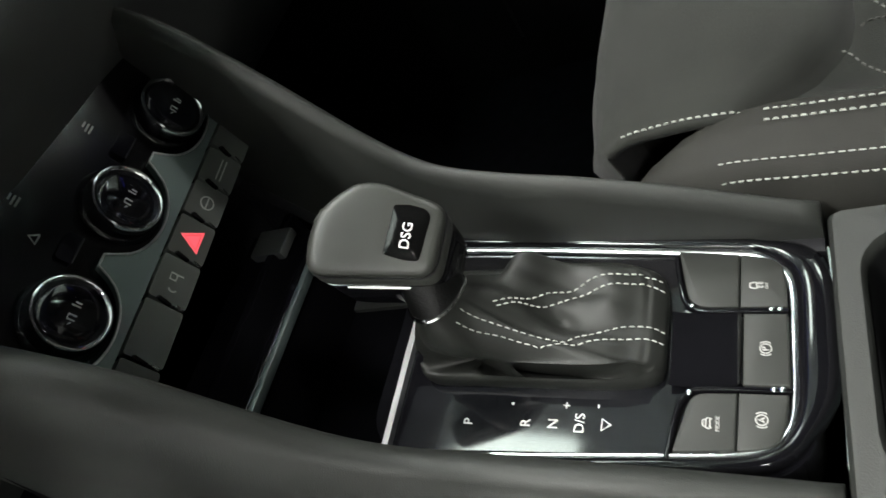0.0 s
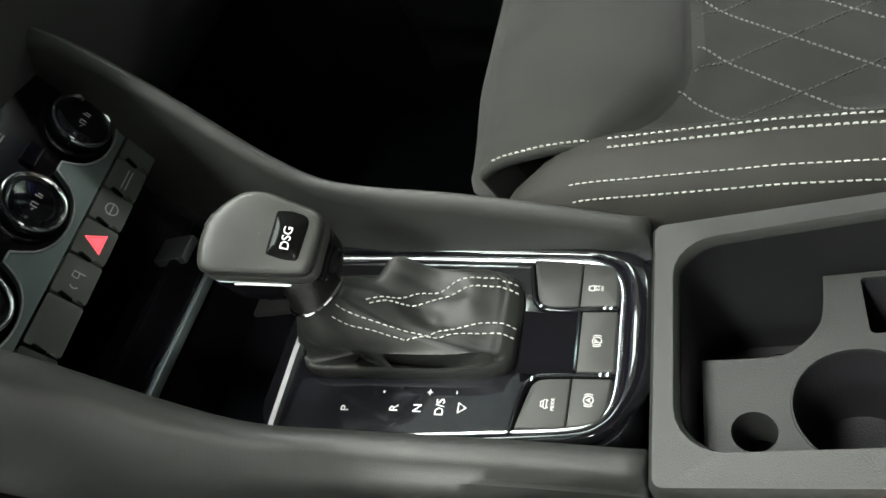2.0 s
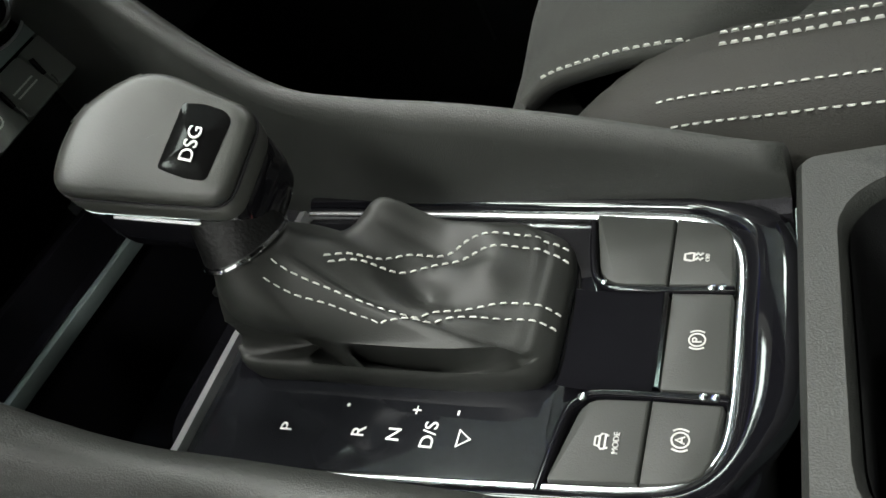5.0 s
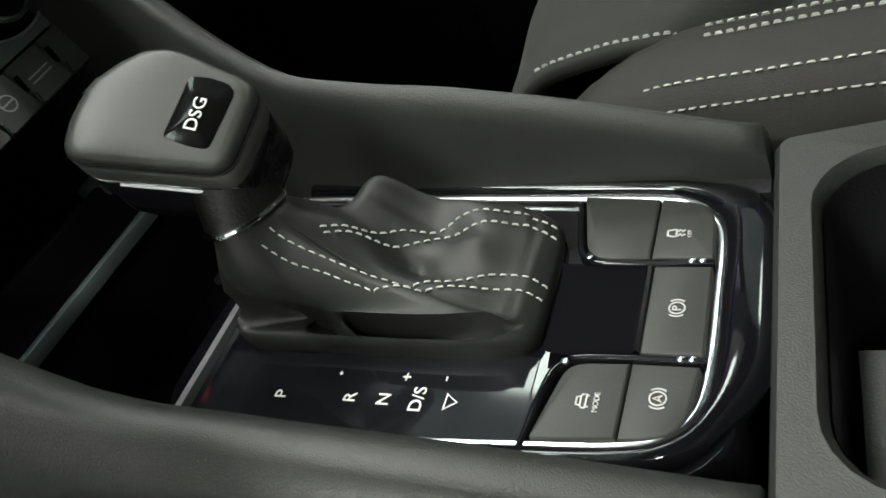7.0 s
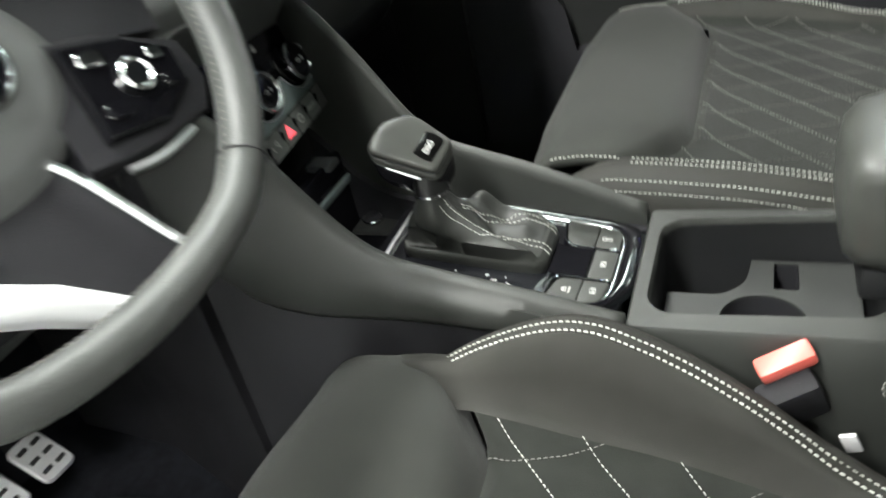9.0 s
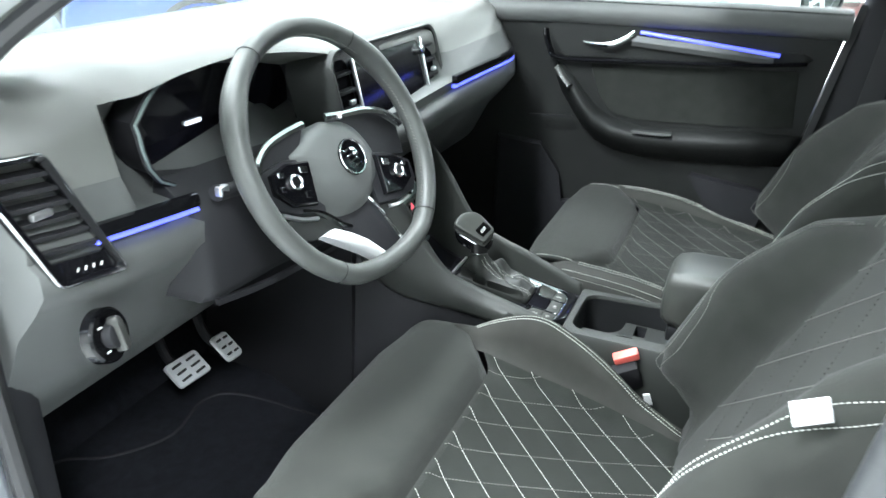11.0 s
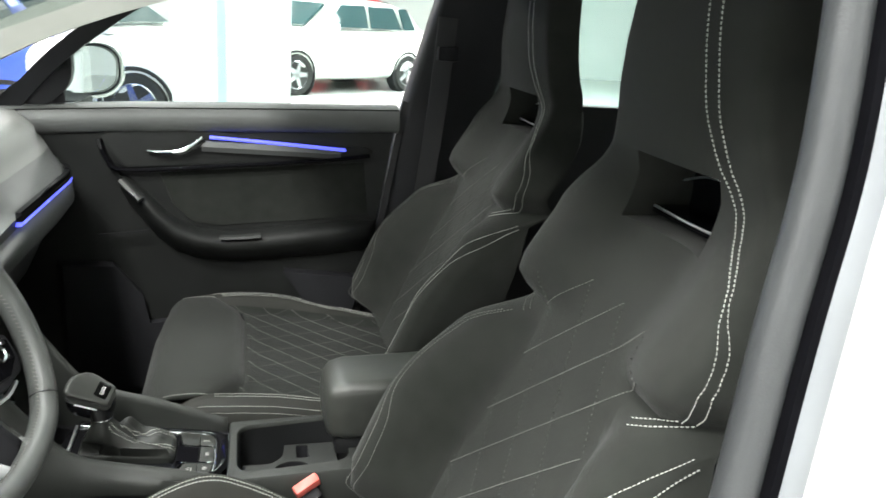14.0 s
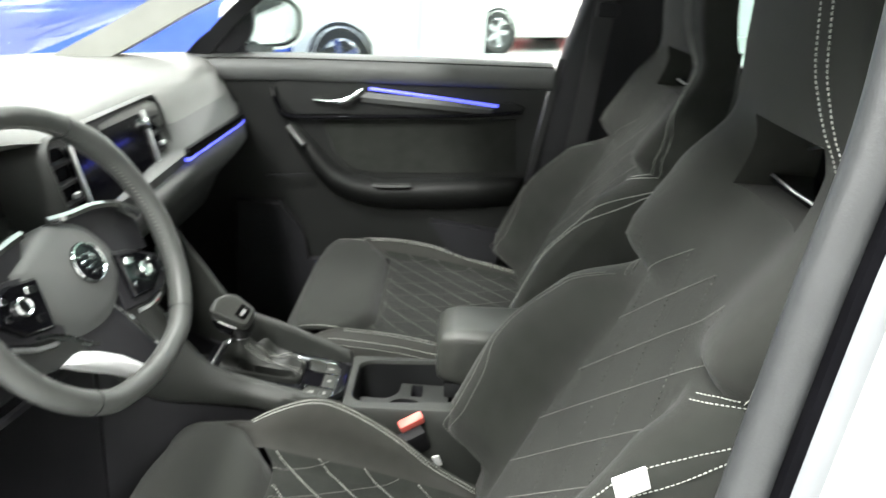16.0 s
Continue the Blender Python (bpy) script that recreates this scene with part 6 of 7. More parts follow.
# Side spokes with button pods, the wheel being turned a little.
sp = lambda a, b, c=0.0: wp(0.004 + a * 0.966 + b * 0.259, -0.040 - a * 0.259 + b * 0.966, c - 0.012)
sfacing = lambda a, b, c: (sp(a, b, c), sp(1, 0) - sp(0, 0), sp(0, 1) - sp(0, 0)) if WU.cross(WV).dot(WN) > 0 else (sp(a, b, c), sp(0, 1) - sp(0, 0), sp(1, 0) - sp(0, 0))
for s in (-1, 1):
    bm = bmesh.new()
    out = [(s * 0.050, 0.038), (s * 0.110, 0.036), (s * 0.160, 0.020), (s * 0.166, -0.012), (s * 0.155, -0.032), (s * 0.115, -0.044), (s * 0.058, -0.048)]
    loft(bm, [[sp(a, b, -0.030) for a, b in out], [sp(a, b, -0.008) for a, b in out], [sp(a * 0.985, b * 0.93, -0.003) for a, b in out]])
    part("side_spoke", bm, BLACKTRIM, wheel)
    bm = bmesh.new()
    out = [(s * 0.072, 0.030), (s * 0.115, 0.028), (s * 0.146, 0.014), (s * 0.146, -0.012), (s * 0.118, -0.032), (s * 0.074, -0.034)]
    loft(bm, [[sp(a, b, -0.006) for a, b in out], [sp(a, b, 0.002) for a, b in out], [sp(s * 0.108 + (a - s * 0.108) * 0.93, -0.002 + (b + 0.002) * 0.90, 0.006) for a, b in out]])
    part("button_pod", bm, PIANO, wheel, "glossy black button pod")
    bm = bmesh.new()
    lathe(bm, [(0.0115, 0.0), (0.0115, 0.008), (0.0095, 0.010), (0.0078, 0.008), (0.0005, 0.008)], sfacing(s * 0.110, 0.000, 0.003), 24)
    part("roller_ring", bm, CHROME, wheel, "chrome thumb roller")
    for a, b, w2, h2 in ((0.088, 0.017, 0.016, 0.010), (0.088, -0.018, 0.015, 0.010), (0.131, 0.012, 0.011, 0.008), (0.132, -0.008, 0.009, 0.008)):
        bm = bmesh.new()
        plate(bm, rrect(w2, h2, 0.002, 2), sfacing(s * a, b, 0.004), 0.004, 0.0012)
        part("pod_button", bm, CHROME if b > 0 else PIANO, wheel, "small bright pod button" if b > 0 else "")
    bm = bmesh.new()
    if s > 0:
        line = smooth_line([wp(0.020, 0.053, -0.014), wp(0.055, 0.046, -0.010), wp(0.100, 0.040, -0.009), wp(0.145, 0.024, -0.009), wp(0.176, -0.004, -0.009)], 6)
    else:
        line = smooth_line([wp(-0.030, 0.056, -0.014), wp(-0.070, 0.054, -0.010), wp(-0.112, 0.048, -0.009), wp(-0.142, 0.032, -0.009), wp(-0.160, 0.006, -0.009)], 6)
    sweep(bm, line, [(0.0065, -0.004), (0.005, 0.001), (0.0, 0.003), (-0.005, 0.001), (-0.0065, -0.004)], up=WN)
    part("upper_spoke_trim", bm, CHROME, wheel, "chrome upper spoke edge")
    bm = bmesh.new()
    line = smooth_line([sp(s * 0.078, -0.052, 0.0), sp(s * 0.105, -0.050, -0.002), sp(s * 0.136, -0.040, -0.005)], 6)
    sweep(bm, line, [(0.003, -0.003), (0.002, 0.002), (-0.002, 0.002), (-0.003, -0.003)], up=WN)
    part("pod_edge", bm, SATIN, wheel, "thin satin edge below the buttons")
for out in ([(0.020, 0.050), (0.055, 0.043), (0.100, 0.037), (0.145, 0.021), (0.172, -0.006), (0.160, -0.050), (0.090, -0.030), (0.060, 0.0)], [(-0.030, 0.053), (-0.070, 0.051), (-0.112, 0.045), (-0.140, 0.029), (-0.157, 0.004), (-0.140, -0.020), (-0.080, 0.0)]):
    bm = bmesh.new()
    loft(bm, [[wp(a, b, -0.036) for a, b in out], [wp(a, b, -0.018) for a, b in out]])
    part("upper_spoke", bm, BLACKTRIM, wheel)
# Lower spoke: a dark panel in a chrome frame and beside it a plate with lamp glare put into its pale silver.
bm = bmesh.new()
out = [(-0.050, -0.080), (0.040, -0.085), (0.056, -0.168), (0.046, -0.180), (0.010, -0.180), (-0.040, -0.108)]
loft(bm, [[wp(a, b, -0.040) for a, b in out], [wp(a, b, -0.020) for a, b in out]])
part("lower_spoke", bm, BLACKTRIM, wheel)
bm = bmesh.new()
line = smooth_line([wp(0.034, -0.082, -0.016), wp(0.040, -0.100, -0.013), wp(0.050, -0.138, -0.011), wp(0.058, -0.172, -0.010), wp(0.050, -0.182, -0.010), wp(0.032, -0.186, -0.010), wp(0.006, -0.180, -0.010)], 6)
sweep(bm, line, [(0.0042, -0.008), (0.004, 0.001), (0.0015, 0.003), (-0.0025, 0.001), (-0.0042, -0.008)], up=WN)
part("lower_spoke_trim", bm, CHROME, wheel, "chrome lower spoke frame")
bm = bmesh.new()
out = [(-0.092, -0.096), (-0.066, -0.095), (-0.040, -0.112), (-0.016, -0.134), (0.012, -0.172), (0.006, -0.184), (-0.010, -0.170), (-0.034, -0.146), (-0.070, -0.116)]
loft(bm, [[wp(-0.036 + (a + 0.036) * g, -0.135 + (b + 0.135) * h, c) for a, b in out] for g, h, c in ((1, 1, -0.026), (1, 1, -0.011), (0.94, 0.90, -0.0075), (0.70, 0.60, -0.004), (0.35, 0.28, -0.002))])
part("lower_plate", bm, GLARESILVER, wheel, "lower spoke plate, lamp glare put into its silver", smooth=70)
bm = bmesh.new()
line = smooth_line([wp(-0.122, -0.046, -0.020), wp(-0.095, -0.054, -0.016), wp(-0.070, -0.068, -0.014), wp(-0.045, -0.094, -0.014), wp(-0.030, -0.106, -0.014)], 6)
sweep(bm, line, [(0.003, -0.006), (0.002, 0.002), (-0.002, 0.002), (-0.003, -0.006)], up=WN)
part("hub_edge", bm, CHROME, wheel, "chrome edge under the airbag cover")
bm = bmesh.new()
out = [(-0.126, -0.048), (-0.090, -0.060), (-0.060, -0.080), (-0.036, -0.108), (-0.066, -0.100), (-0.100, -0.096), (-0.138, -0.080)]
loft(bm, [[wp(a, b, -0.040) for a, b in out], [wp(a, b, -0.022) for a, b in out]])
part("lower_arm", bm, SOFT, wheel, "grey lower arm of the spoke")
# Column, shroud and stalks.
column = thing("steering_column", wp(0, 0, -0.12), "dark steering column shroud with two stalks", "steering column")
bm = bmesh.new()
rings = []
for c, w, h in ((-0.035, 0.055, 0.05), (-0.06, 0.062, 0.055), (-0.14, 0.066, 0.06), (-0.24, 0.07, 0.065)):
    rings.append([wp(a, b, c) for a, b in rrect(2 * w, 2 * h, 0.03, 4, 0, -0.01)])
loft(bm, rings)
part("shroud", bm, DARKPL, column)
bm = bmesh.new()
rings = []
for y, x0 in ((-0.535, -0.375), (-0.52, -0.362), (-0.40, -0.350), (-0.28, -0.330), (-0.21, -0.318)):
    rings.append([Vector((x0 - 0.05, y, 1.02)), Vector((x0, y, 0.985)), Vector((x0 + 0.012, y, 0.93)), Vector((x0 + 0.020, y, 0.865)), Vector((x0 + 0.006, y, 0.845)), Vector((x0 - 0.09, y, 0.84))])
loft(bm, rings)
part("column_cover", bm, BLACKTRIM, column, "black cover under the instruments", smooth=50)
bm = bmesh.new()
sweep(bm, smooth_line([(-0.345, -0.53, 0.850), (-0.325, -0.42, 0.842), (-0.305, -0.26, 0.842)]), [(0.004, -0.004), (0.003, 0.004), (-0.004, 0.004), (-0.004, -0.004)])
part("cover_edge", bm, BLACKTRIM, column, "glossy lower edge")
for s in (-1, 1):
    bm = bmesh.new()
    line = smooth_line([wp(s * 0.05, 0.0, -0.075), wp(s * 0.13, 0.012, -0.07), wp(s * 0.185, 0.02, -0.06)])
    sweep(bm, line, lambda t: [(a * (0.8 + 0.5 * t), b * (0.8 + 0.3 * t)) for a, b in round_shape(0.010, 10)])
    part("stalk", bm, BLACKTRIM, column)
    bm = bmesh.new()
    box(bm, wp(s * 0.178, 0.02, -0.055), (0.012, 0.018, 0.014), 0.003)
    part("stalk_switch", bm, SATIN, column, "bright stalk switch")

# ---- pedals ----
for name, c, w, h, label in (("brake_pedal", (-0.642, -0.293, 0.507), 0.080, 0.055, "wide steel brake pedal with rubber strips"), ("accelerator_pedal", (-0.592, -0.234, 0.540), 0.040, 0.060, "steel accelerator pedal with rubber studs")):
    p = thing(name, c, label, "pedal")
    o = Vector(c)
    u, v = Vector((0.10, 1, 0)).normalized(), Vector((-0.75, 0, 0.66)).normalized()
    n = u.cross(v).normalized()
    n = n if n.x > 0 else -n
    bm = bmesh.new()
    out = rrect(w, h, 0.008, 3)
    loft(bm, [[o + u * a + v * b - n * 0.006 for a, b in out], [o + u * a + v * b for a, b in out], [o + u * a * 0.95 + v * b * 0.93 + n * 0.003 for a, b in out]])
    plate_part = part("pedal_plate", bm, STEEL, p, "brushed steel plate")
    for k in range(3):
        for j in (-1, 1):
            bm = bmesh.new()
            box(bm, o + u * (j * w * 0.22) + v * ((k - 1) * h * 0.28) + n * 0.0035, (0.004, w * 0.30, 0.005), 0.001, m=Euler((0, radians(-48), 0)).to_matrix())
            part("rubber_strip", bm, RUBBERSTUD, p)
    bm = bmesh.new()
    tube(bm, smooth_line([o - n * 0.006, o - n * 0.05 + Vector((-0.03, 0, 0.06)), o + Vector((-0.10, 0, 0.22))]), 0.010, 8, up=(0, 1, 0))
    part("pedal_arm", bm, BLACKTRIM, p)

# ---- passenger door ----
DY = 0.705
door = thing("passenger_door", (0.05, DY, 0.45), "closed passenger door panel with a blue light strip", "car door")


def relief(bm, outline, y0, depth, bevel=0.004, inset=0.985):
    """A panel on the door's inside: outline in x and z, standing proud towards the cabin."""
    cx, cz = sum(p[0] for p in outline) / len(outline), sum(p[1] for p in outline) / len(outline)
    loft(bm, [[Vector((x, y0, z)) for x, z in outline], [Vector((x, y0 - depth + bevel, z)) for x, z in outline],
              [Vector((cx + (x - cx) * inset, y0 - depth, cz + (z - cz) * inset)) for x, z in outline]])


bm = bmesh.new()
sill_line = [(-0.80, 1.105), (-0.40, 1.138), (-0.20, 1.150), (0.10, 1.160), (0.30, 1.166), (0.445, 1.170)]
low_line = [(0.385, 0.80), (0.335, 0.60), (0.29, 0.34), (-0.80, 0.34)]
relief(bm, sill_line + low_line, DY + 0.05, 0.052, 0.004, 0.998)
part("door_panel", bm, DOORPL, door, "dark grey soft door panel")
bm = bmesh.new()
rings = []
for k in range(25):
    x = -0.80 + 1.245 * k / 24
    z = lerp_table(sill_line, x)
    rings.append([Vector((x, DY + a, z + b)) for a, b in ((0.060, 0.006), (0.030, 0.008), (0.006, 0.003), (-0.010, -0.010), (-0.016, -0.030), (-0.012, -0.052), (0.002, -0.060), (0.03, -0.060), (0.06, -0.02))])
loft(bm, rings)
part("window_ledge", bm, DASHFACE, door, "grained ledge below the window", smooth=60)
# Recess with the handle and the light strip.
bm = bmesh.new()
rec = [(-0.250, 1.080), (-0.225, 1.018), (-0.20, 1.010), (0.30, 1.043), (0.372, 1.052), (0.385, 1.064), (0.36, 1.075), (0.28, 1.072), (0.0, 1.100), (-0.10, 1.108), (-0.22, 1.112)]
relief(bm, rec, DY, 0.006, 0.002)
part("recess_trim", bm, DOORPL, door, "dark decor panel")
bm = bmesh.new()
sweep(bm, smooth_line([(-0.255, DY - 0.004, 1.075), (-0.24, DY - 0.010, 1.030), (-0.20, DY - 0.016, 1.006), (0.0, DY - 0.020, 1.020), (0.25, DY - 0.020, 1.040), (0.372, DY - 0.012, 1.054)], 8), [(0.008, -0.004), (0.010, 0.0), (0.006, 0.004), (-0.008, 0.004), (-0.008, -0.004)])
part("recess_lip", bm, PIANO, door, "glossy black lip")
bm = bmesh.new()
sweep(bm, smooth_line([(-0.012, DY - 0.012, 1.088), (0.15, DY - 0.013, 1.078), (0.312, DY - 0.012, 1.066)], 8), [(0.004, -0.0035), (0.006, 0.0), (0.004, 0.0035), (-0.004, 0.0035), (-0.004, -0.0035)])
part("light_strip", bm, BLUE, door, "thin glowing blue light strip", 0)
bm = bmesh.new()
sweep(bm, smooth_line([(-0.03, DY - 0.010, 1.066), (0.12, DY - 0.013, 1.062), (0.30, DY - 0.010, 1.056)], 6), [(0.004, -0.012), (0.009, 0.0), (0.004, 0.013), (-0.006, 0.013), (-0.006, -0.012)])
part("decor_blade", bm, DASHFACE, door, "grey decor blade")
bm = bmesh.new()
sweep(bm, smooth_line([(-0.150, DY - 0.012, 1.052), (-0.11, DY - 0.026, 1.052), (-0.075, DY - 0.028, 1.055), (-0.045, DY - 0.020, 1.068), (-0.025, DY - 0.012, 1.082)], 6), lambda t: [(a, b * (0.7 + 1.2 * t)) for a, b in round_shape(0.0055, 10)])
part("door_handle", bm, CHROME, door, "chrome inner door handle")
# Armrest with its pull.
bm = bmesh.new()
rings = []
for x, z, out, h in ((-0.215, 0.985, 0.010, 0.020), (-0.195, 0.968, 0.030, 0.030), (-0.165, 0.940, 0.050, 0.036), (-0.135, 0.905, 0.060, 0.038), (-0.095, 0.868, 0.066, 0.036), (-0.045, 0.846, 0.070, 0.034), (0.03, 0.836, 0.072, 0.034), (0.15, 0.846, 0.070, 0.036), (0.28, 0.858, 0.064, 0.036), (0.37, 0.866, 0.050, 0.034), (0.395, 0.868, 0.020, 0.030)):
    rings.append([Vector((x, DY + a * out, z + b * h)) for a, b in ((0.1, 0.5), (-0.5, 0.55), (-0.9, 0.35), (-1.0, 0.0), (-0.9, -0.5), (-0.5, -1.3), (0.1, -2.0))])
loft(bm, rings)
part("door_armrest", bm, DOORPL, door, "padded armrest with a sloping pull", smooth=60)
bm = bmesh.new()
sweep(bm, smooth_line([(-0.210, DY - 0.024, 0.982), (-0.190, DY - 0.042, 0.966), (-0.165, DY - 0.054, 0.944)], 8), round_shape(0.011, 8, 0.7))
part("pull_cap", bm, SOFTGREY, door, "smooth grey top of the pull", smooth=60)
bm = bmesh.new()
insert_o = [(-0.13, 1.00), (0.36, 1.035), (0.375, 0.90), (0.25, 0.885), (0.0, 0.868), (-0.06, 0.878), (-0.10, 0.92)]
relief(bm, insert_o, DY, 0.005, 0.003, 0.985)
part("door_insert", bm, SEATMID, door, "dark fabric door insert")
# Paler strip added to stand for the armrest's soft highlight.
bm = bmesh.new()
sweep(bm, smooth_line([(0.010, DY - 0.066, 0.856), (0.06, DY - 0.068, 0.858), (0.105, DY - 0.066, 0.862)], 6), [(0.012, -0.003), (0.009, 0.003), (-0.009, 0.003), (-0.012, -0.003)])
part("armrest_highlight", bm, SOFT, door, "paler strip added as a highlight on the armrest", smooth=60)
# Map pocket and speaker.
bm = bmesh.new()
pk = [(-0.36, 0.78), (-0.24, 0.775), (-0.18, 0.70), (-0.165, 0.62), (0.230, 0.66), (0.165, 0.755), (0.375, 0.735), (0.34, 0.60), (0.30, 0.44), (-0.36, 0.44)]
relief(bm, pk, DY, 0.030, 0.012, 0.97)
part("map_pocket", bm, BLACKTRIM, door, "hard plastic map pocket")
bm = bmesh.new()
sweep(bm, smooth_line([(-0.27, DY - 0.03, 0.85), (-0.20, DY - 0.035, 0.858), (-0.155, DY - 0.03, 0.862)], 6), [(0.004, -0.003), (0.004, 0.003), (-0.004, 0.003), (-0.004, -0.003)])
part("speaker_line", bm, DARKPL, door)
bm = bmesh.new()
loft(bm, [[Vector((x, y, z)) for x, y, z in ((-0.40, 0.745, 1.14), (0.45, 0.745, 1.182), (0.525, 0.66, 1.50), (-0.02, 0.66, 1.50), (-0.30, 0.70, 1.285))], [Vector((x, y + 0.004, z)) for x, y, z in ((-0.40, 0.745, 1.14), (0.45, 0.745, 1.182), (0.525, 0.66, 1.50), (-0.02, 0.66, 1.50), (-0.30, 0.70, 1.285))]])
pane = part("window_pane", bm, GLASS, door, "clear side window", 0)
pane.visible_shadow = False

# ---- cabin shell ----
shell = thing("car_shell", (0.3, 0.0, 0.2), "white car body with dark pillars round the cabin", "car body")


def strip(name, pts, shape, material, label="", up=(0, 1, 0), steps=8):
    bm = bmesh.new()
    sweep(bm, smooth_line(pts, steps), shape, up=up)
    return part(name, bm, material, shell, label)


bar = lambda w, h: [(w, -h), (w * 0.95, h * 0.6), (w * 0.6, h), (-w * 0.6, h), (-w * 0.95, h * 0.6), (-w, -h)]
for s in (-1, 1):
    strip("front_pillar_trim", [(-0.90, s * 0.70, 1.02), (-0.62, s * 0.655, 1.170), (-0.36, s * 0.635, 1.318), (-0.10, s * 0.615, 1.42), (0.05, s * 0.60, 1.455)], bar(0.032, 0.045), PILLARTRIM, "pale grey front pillar trim")
    strip("roof_rail", [(-0.05, s * 0.64, 1.470), (0.3, s * 0.64, 1.520), (0.9, s * 0.63, 1.53), (1.7, s * 0.60, 1.48)], bar(0.03, 0.05), BLACKTRIM)
# Passenger door frame and window corner.
strip("window_frame", [(-0.46, 0.75, 1.12), (-0.33, 0.72, 1.258), (-0.15, 0.69, 1.392), (0.02, 0.67, 1.47), (0.30, 0.66, 1.51), (0.56, 0.66, 1.52)], bar(0.018, 0.022), BLACKTRIM, "black window frame")
strip("window_corner", [(-0.40, 0.75, 1.14), (-0.335, 0.745, 1.20), (-0.325, 0.735, 1.262)], bar(0.02, 0.022), BLACKTRIM)
bm = bmesh.new()
loft(bm, [[Vector(p) for p in ((-0.52, 0.735, 1.10), (-0.33, 0.735, 1.14), (-0.325, 0.72, 1.27), (-0.44, 0.72, 1.18))], [Vector((p[0], p[1] + 0.012, p[2])) for p in ((-0.52, 0.735, 1.10), (-0.33, 0.735, 1.14), (-0.325, 0.72, 1.27), (-0.44, 0.72, 1.18))]])
part("mirror_triangle", bm, BLACKTRIM, shell, "black mirror corner")
# Passenger centre pillar.
bm = bmesh.new()
rings = []
for z, x, w, y in ((0.42, 0.335, 0.240, 0.70), (0.60, 0.345, 0.250, 0.715), (0.80, 0.385, 0.250, 0.725), (1.0, 0.425, 0.245, 0.725), (1.18, 0.460, 0.235, 0.715), (1.35, 0.500, 0.230, 0.69), (1.52, 0.54, 0.230, 0.66)):
    rings.append([Vector((x, y + 0.05, z)), Vector((x + 0.002, y + 0.004, z)), Vector((x + 0.018, y - 0.012, z)), Vector((x + w - 0.02, y - 0.012, z)), Vector((x + w, y + 0.01, z)), Vector((x + w, y + 0.05, z))])
loft(bm, rings)
part("centre_pillar", bm, BLACKTRIM, shell, "black passenger side centre pillar", smooth=60)
strip("door_seal", [(0.318, 0.70, 0.44), (0.350, 0.705, 0.60), (0.395, 0.708, 0.80), (0.430, 0.712, 1.0), (0.462, 0.722, 1.19)], bar(0.008, 0.008), RUBBER, "black door seal")
# Rear doors, rear bench wall and roof.
for s in (-1, 1):
    bm = bmesh.new()
    box(bm, (1.02, s * 0.74 if s > 0 else -0.695, 0.80), (1.05, 0.05, 0.80), 0.01)
    part("rear_door_panel", bm, DARKPL, shell)
    strip("rear_pillar", [(1.45, s * 0.70, 1.18), (1.62, s * 0.64, 1.36), (1.72, s * 0.60, 1.50)], bar(0.05, 0.12), BLACKTRIM)
    bm = bmesh.new()
    q = [Vector(p) for p in ((0.56, s * 0.742, 1.17), (1.42, s * 0.735, 1.20), (1.60, s * 0.66, 1.40), (1.45, s * 0.63, 1.50), (0.62, s * 0.655, 1.51))]
    loft(bm, [q, [p + Vector((0, s * 0.004, 0)) for p in q]])
    pane = part("rear_window", bm, GREENGLASS, shell, "green tinted rear side window", 0)
    pane.visible_shadow = False
bm = bmesh.new()
box(bm, (1.95, 0, 0.80), (0.06, 1.44, 0.86), 0.01)
part("tail_panel", bm, DARKPL, shell)
bm = bmesh.new()
rings = []
for x, z in ((0.02, 1.475), (0.15, 1.515), (0.45, 1.545), (0.95, 1.555), (1.5, 1.53), (1.85, 1.48)):
    rings.append([Vector((x, y, z - 0.35 * (abs(y) - 0.4) ** 2 * (abs(y) > 0.4))) for y in (-0.67, -0.6, -0.5, -0.3, 0, 0.3, 0.5, 0.6, 0.67)] + [Vector((x, y, z + 0.05)) for y in (0.67, 0.3, 0, -0.3, -0.67)])
loft(bm, rings)
part("roof", bm, HEADLINER, shell, "dark roof lining")
bm = bmesh.new()
loft(bm, [[p + Vector((0, 0, 0.035)) for p in ring] for ring in rings])
part("roof_skin", bm, PAINT, shell, "white painted roof", smooth=60)
bm = bmesh.new()
rings = []
for y in (-0.74, -0.5, -0.25, 0, 0.25, 0.5, 0.74):
    b = 0.10 * (y / 0.74) ** 2
    rings.append([Vector((-1.06 + b, y * 0.98, 1.075)), Vector((0.02 + b * 0.4, y * 0.84, 1.50)), Vector((0.024 + b * 0.4, y * 0.84, 1.503)), Vector((-1.056 + b, y * 0.98, 1.079))])
loft(bm, rings)
ws = part("windscreen", bm, GLASS, shell, "clear windscreen", 60)
ws.visible_shadow = False
# Firewall, sills and front end.
bm = bmesh.new()
box(bm, (-1.05, 0, 0.70), (0.05, 1.46, 0.78), 0.01)
part("firewall", bm, CARPET, shell)
bm = bmesh.new()
loft(bm, [[Vector((-1.02, y, 0.62)), Vector((-0.80, y, 0.37)), Vector((-0.84, y, 0.355)), Vector((-1.04, y, 0.58))] for y in (-0.69, 0.69)])
part("toe_board", bm, CARPET, shell, "black sloping footwell carpet")
for s in (-1, 1):
    bm = bmesh.new()
    box(bm, (-0.78, s * 0.72, 0.62), (0.54, 0.05, 0.66), 0.012)
    part("kick_panel", bm, BLACKTRIM, shell, "dark footwell side panel")
bm = bmesh.new()
rings = []
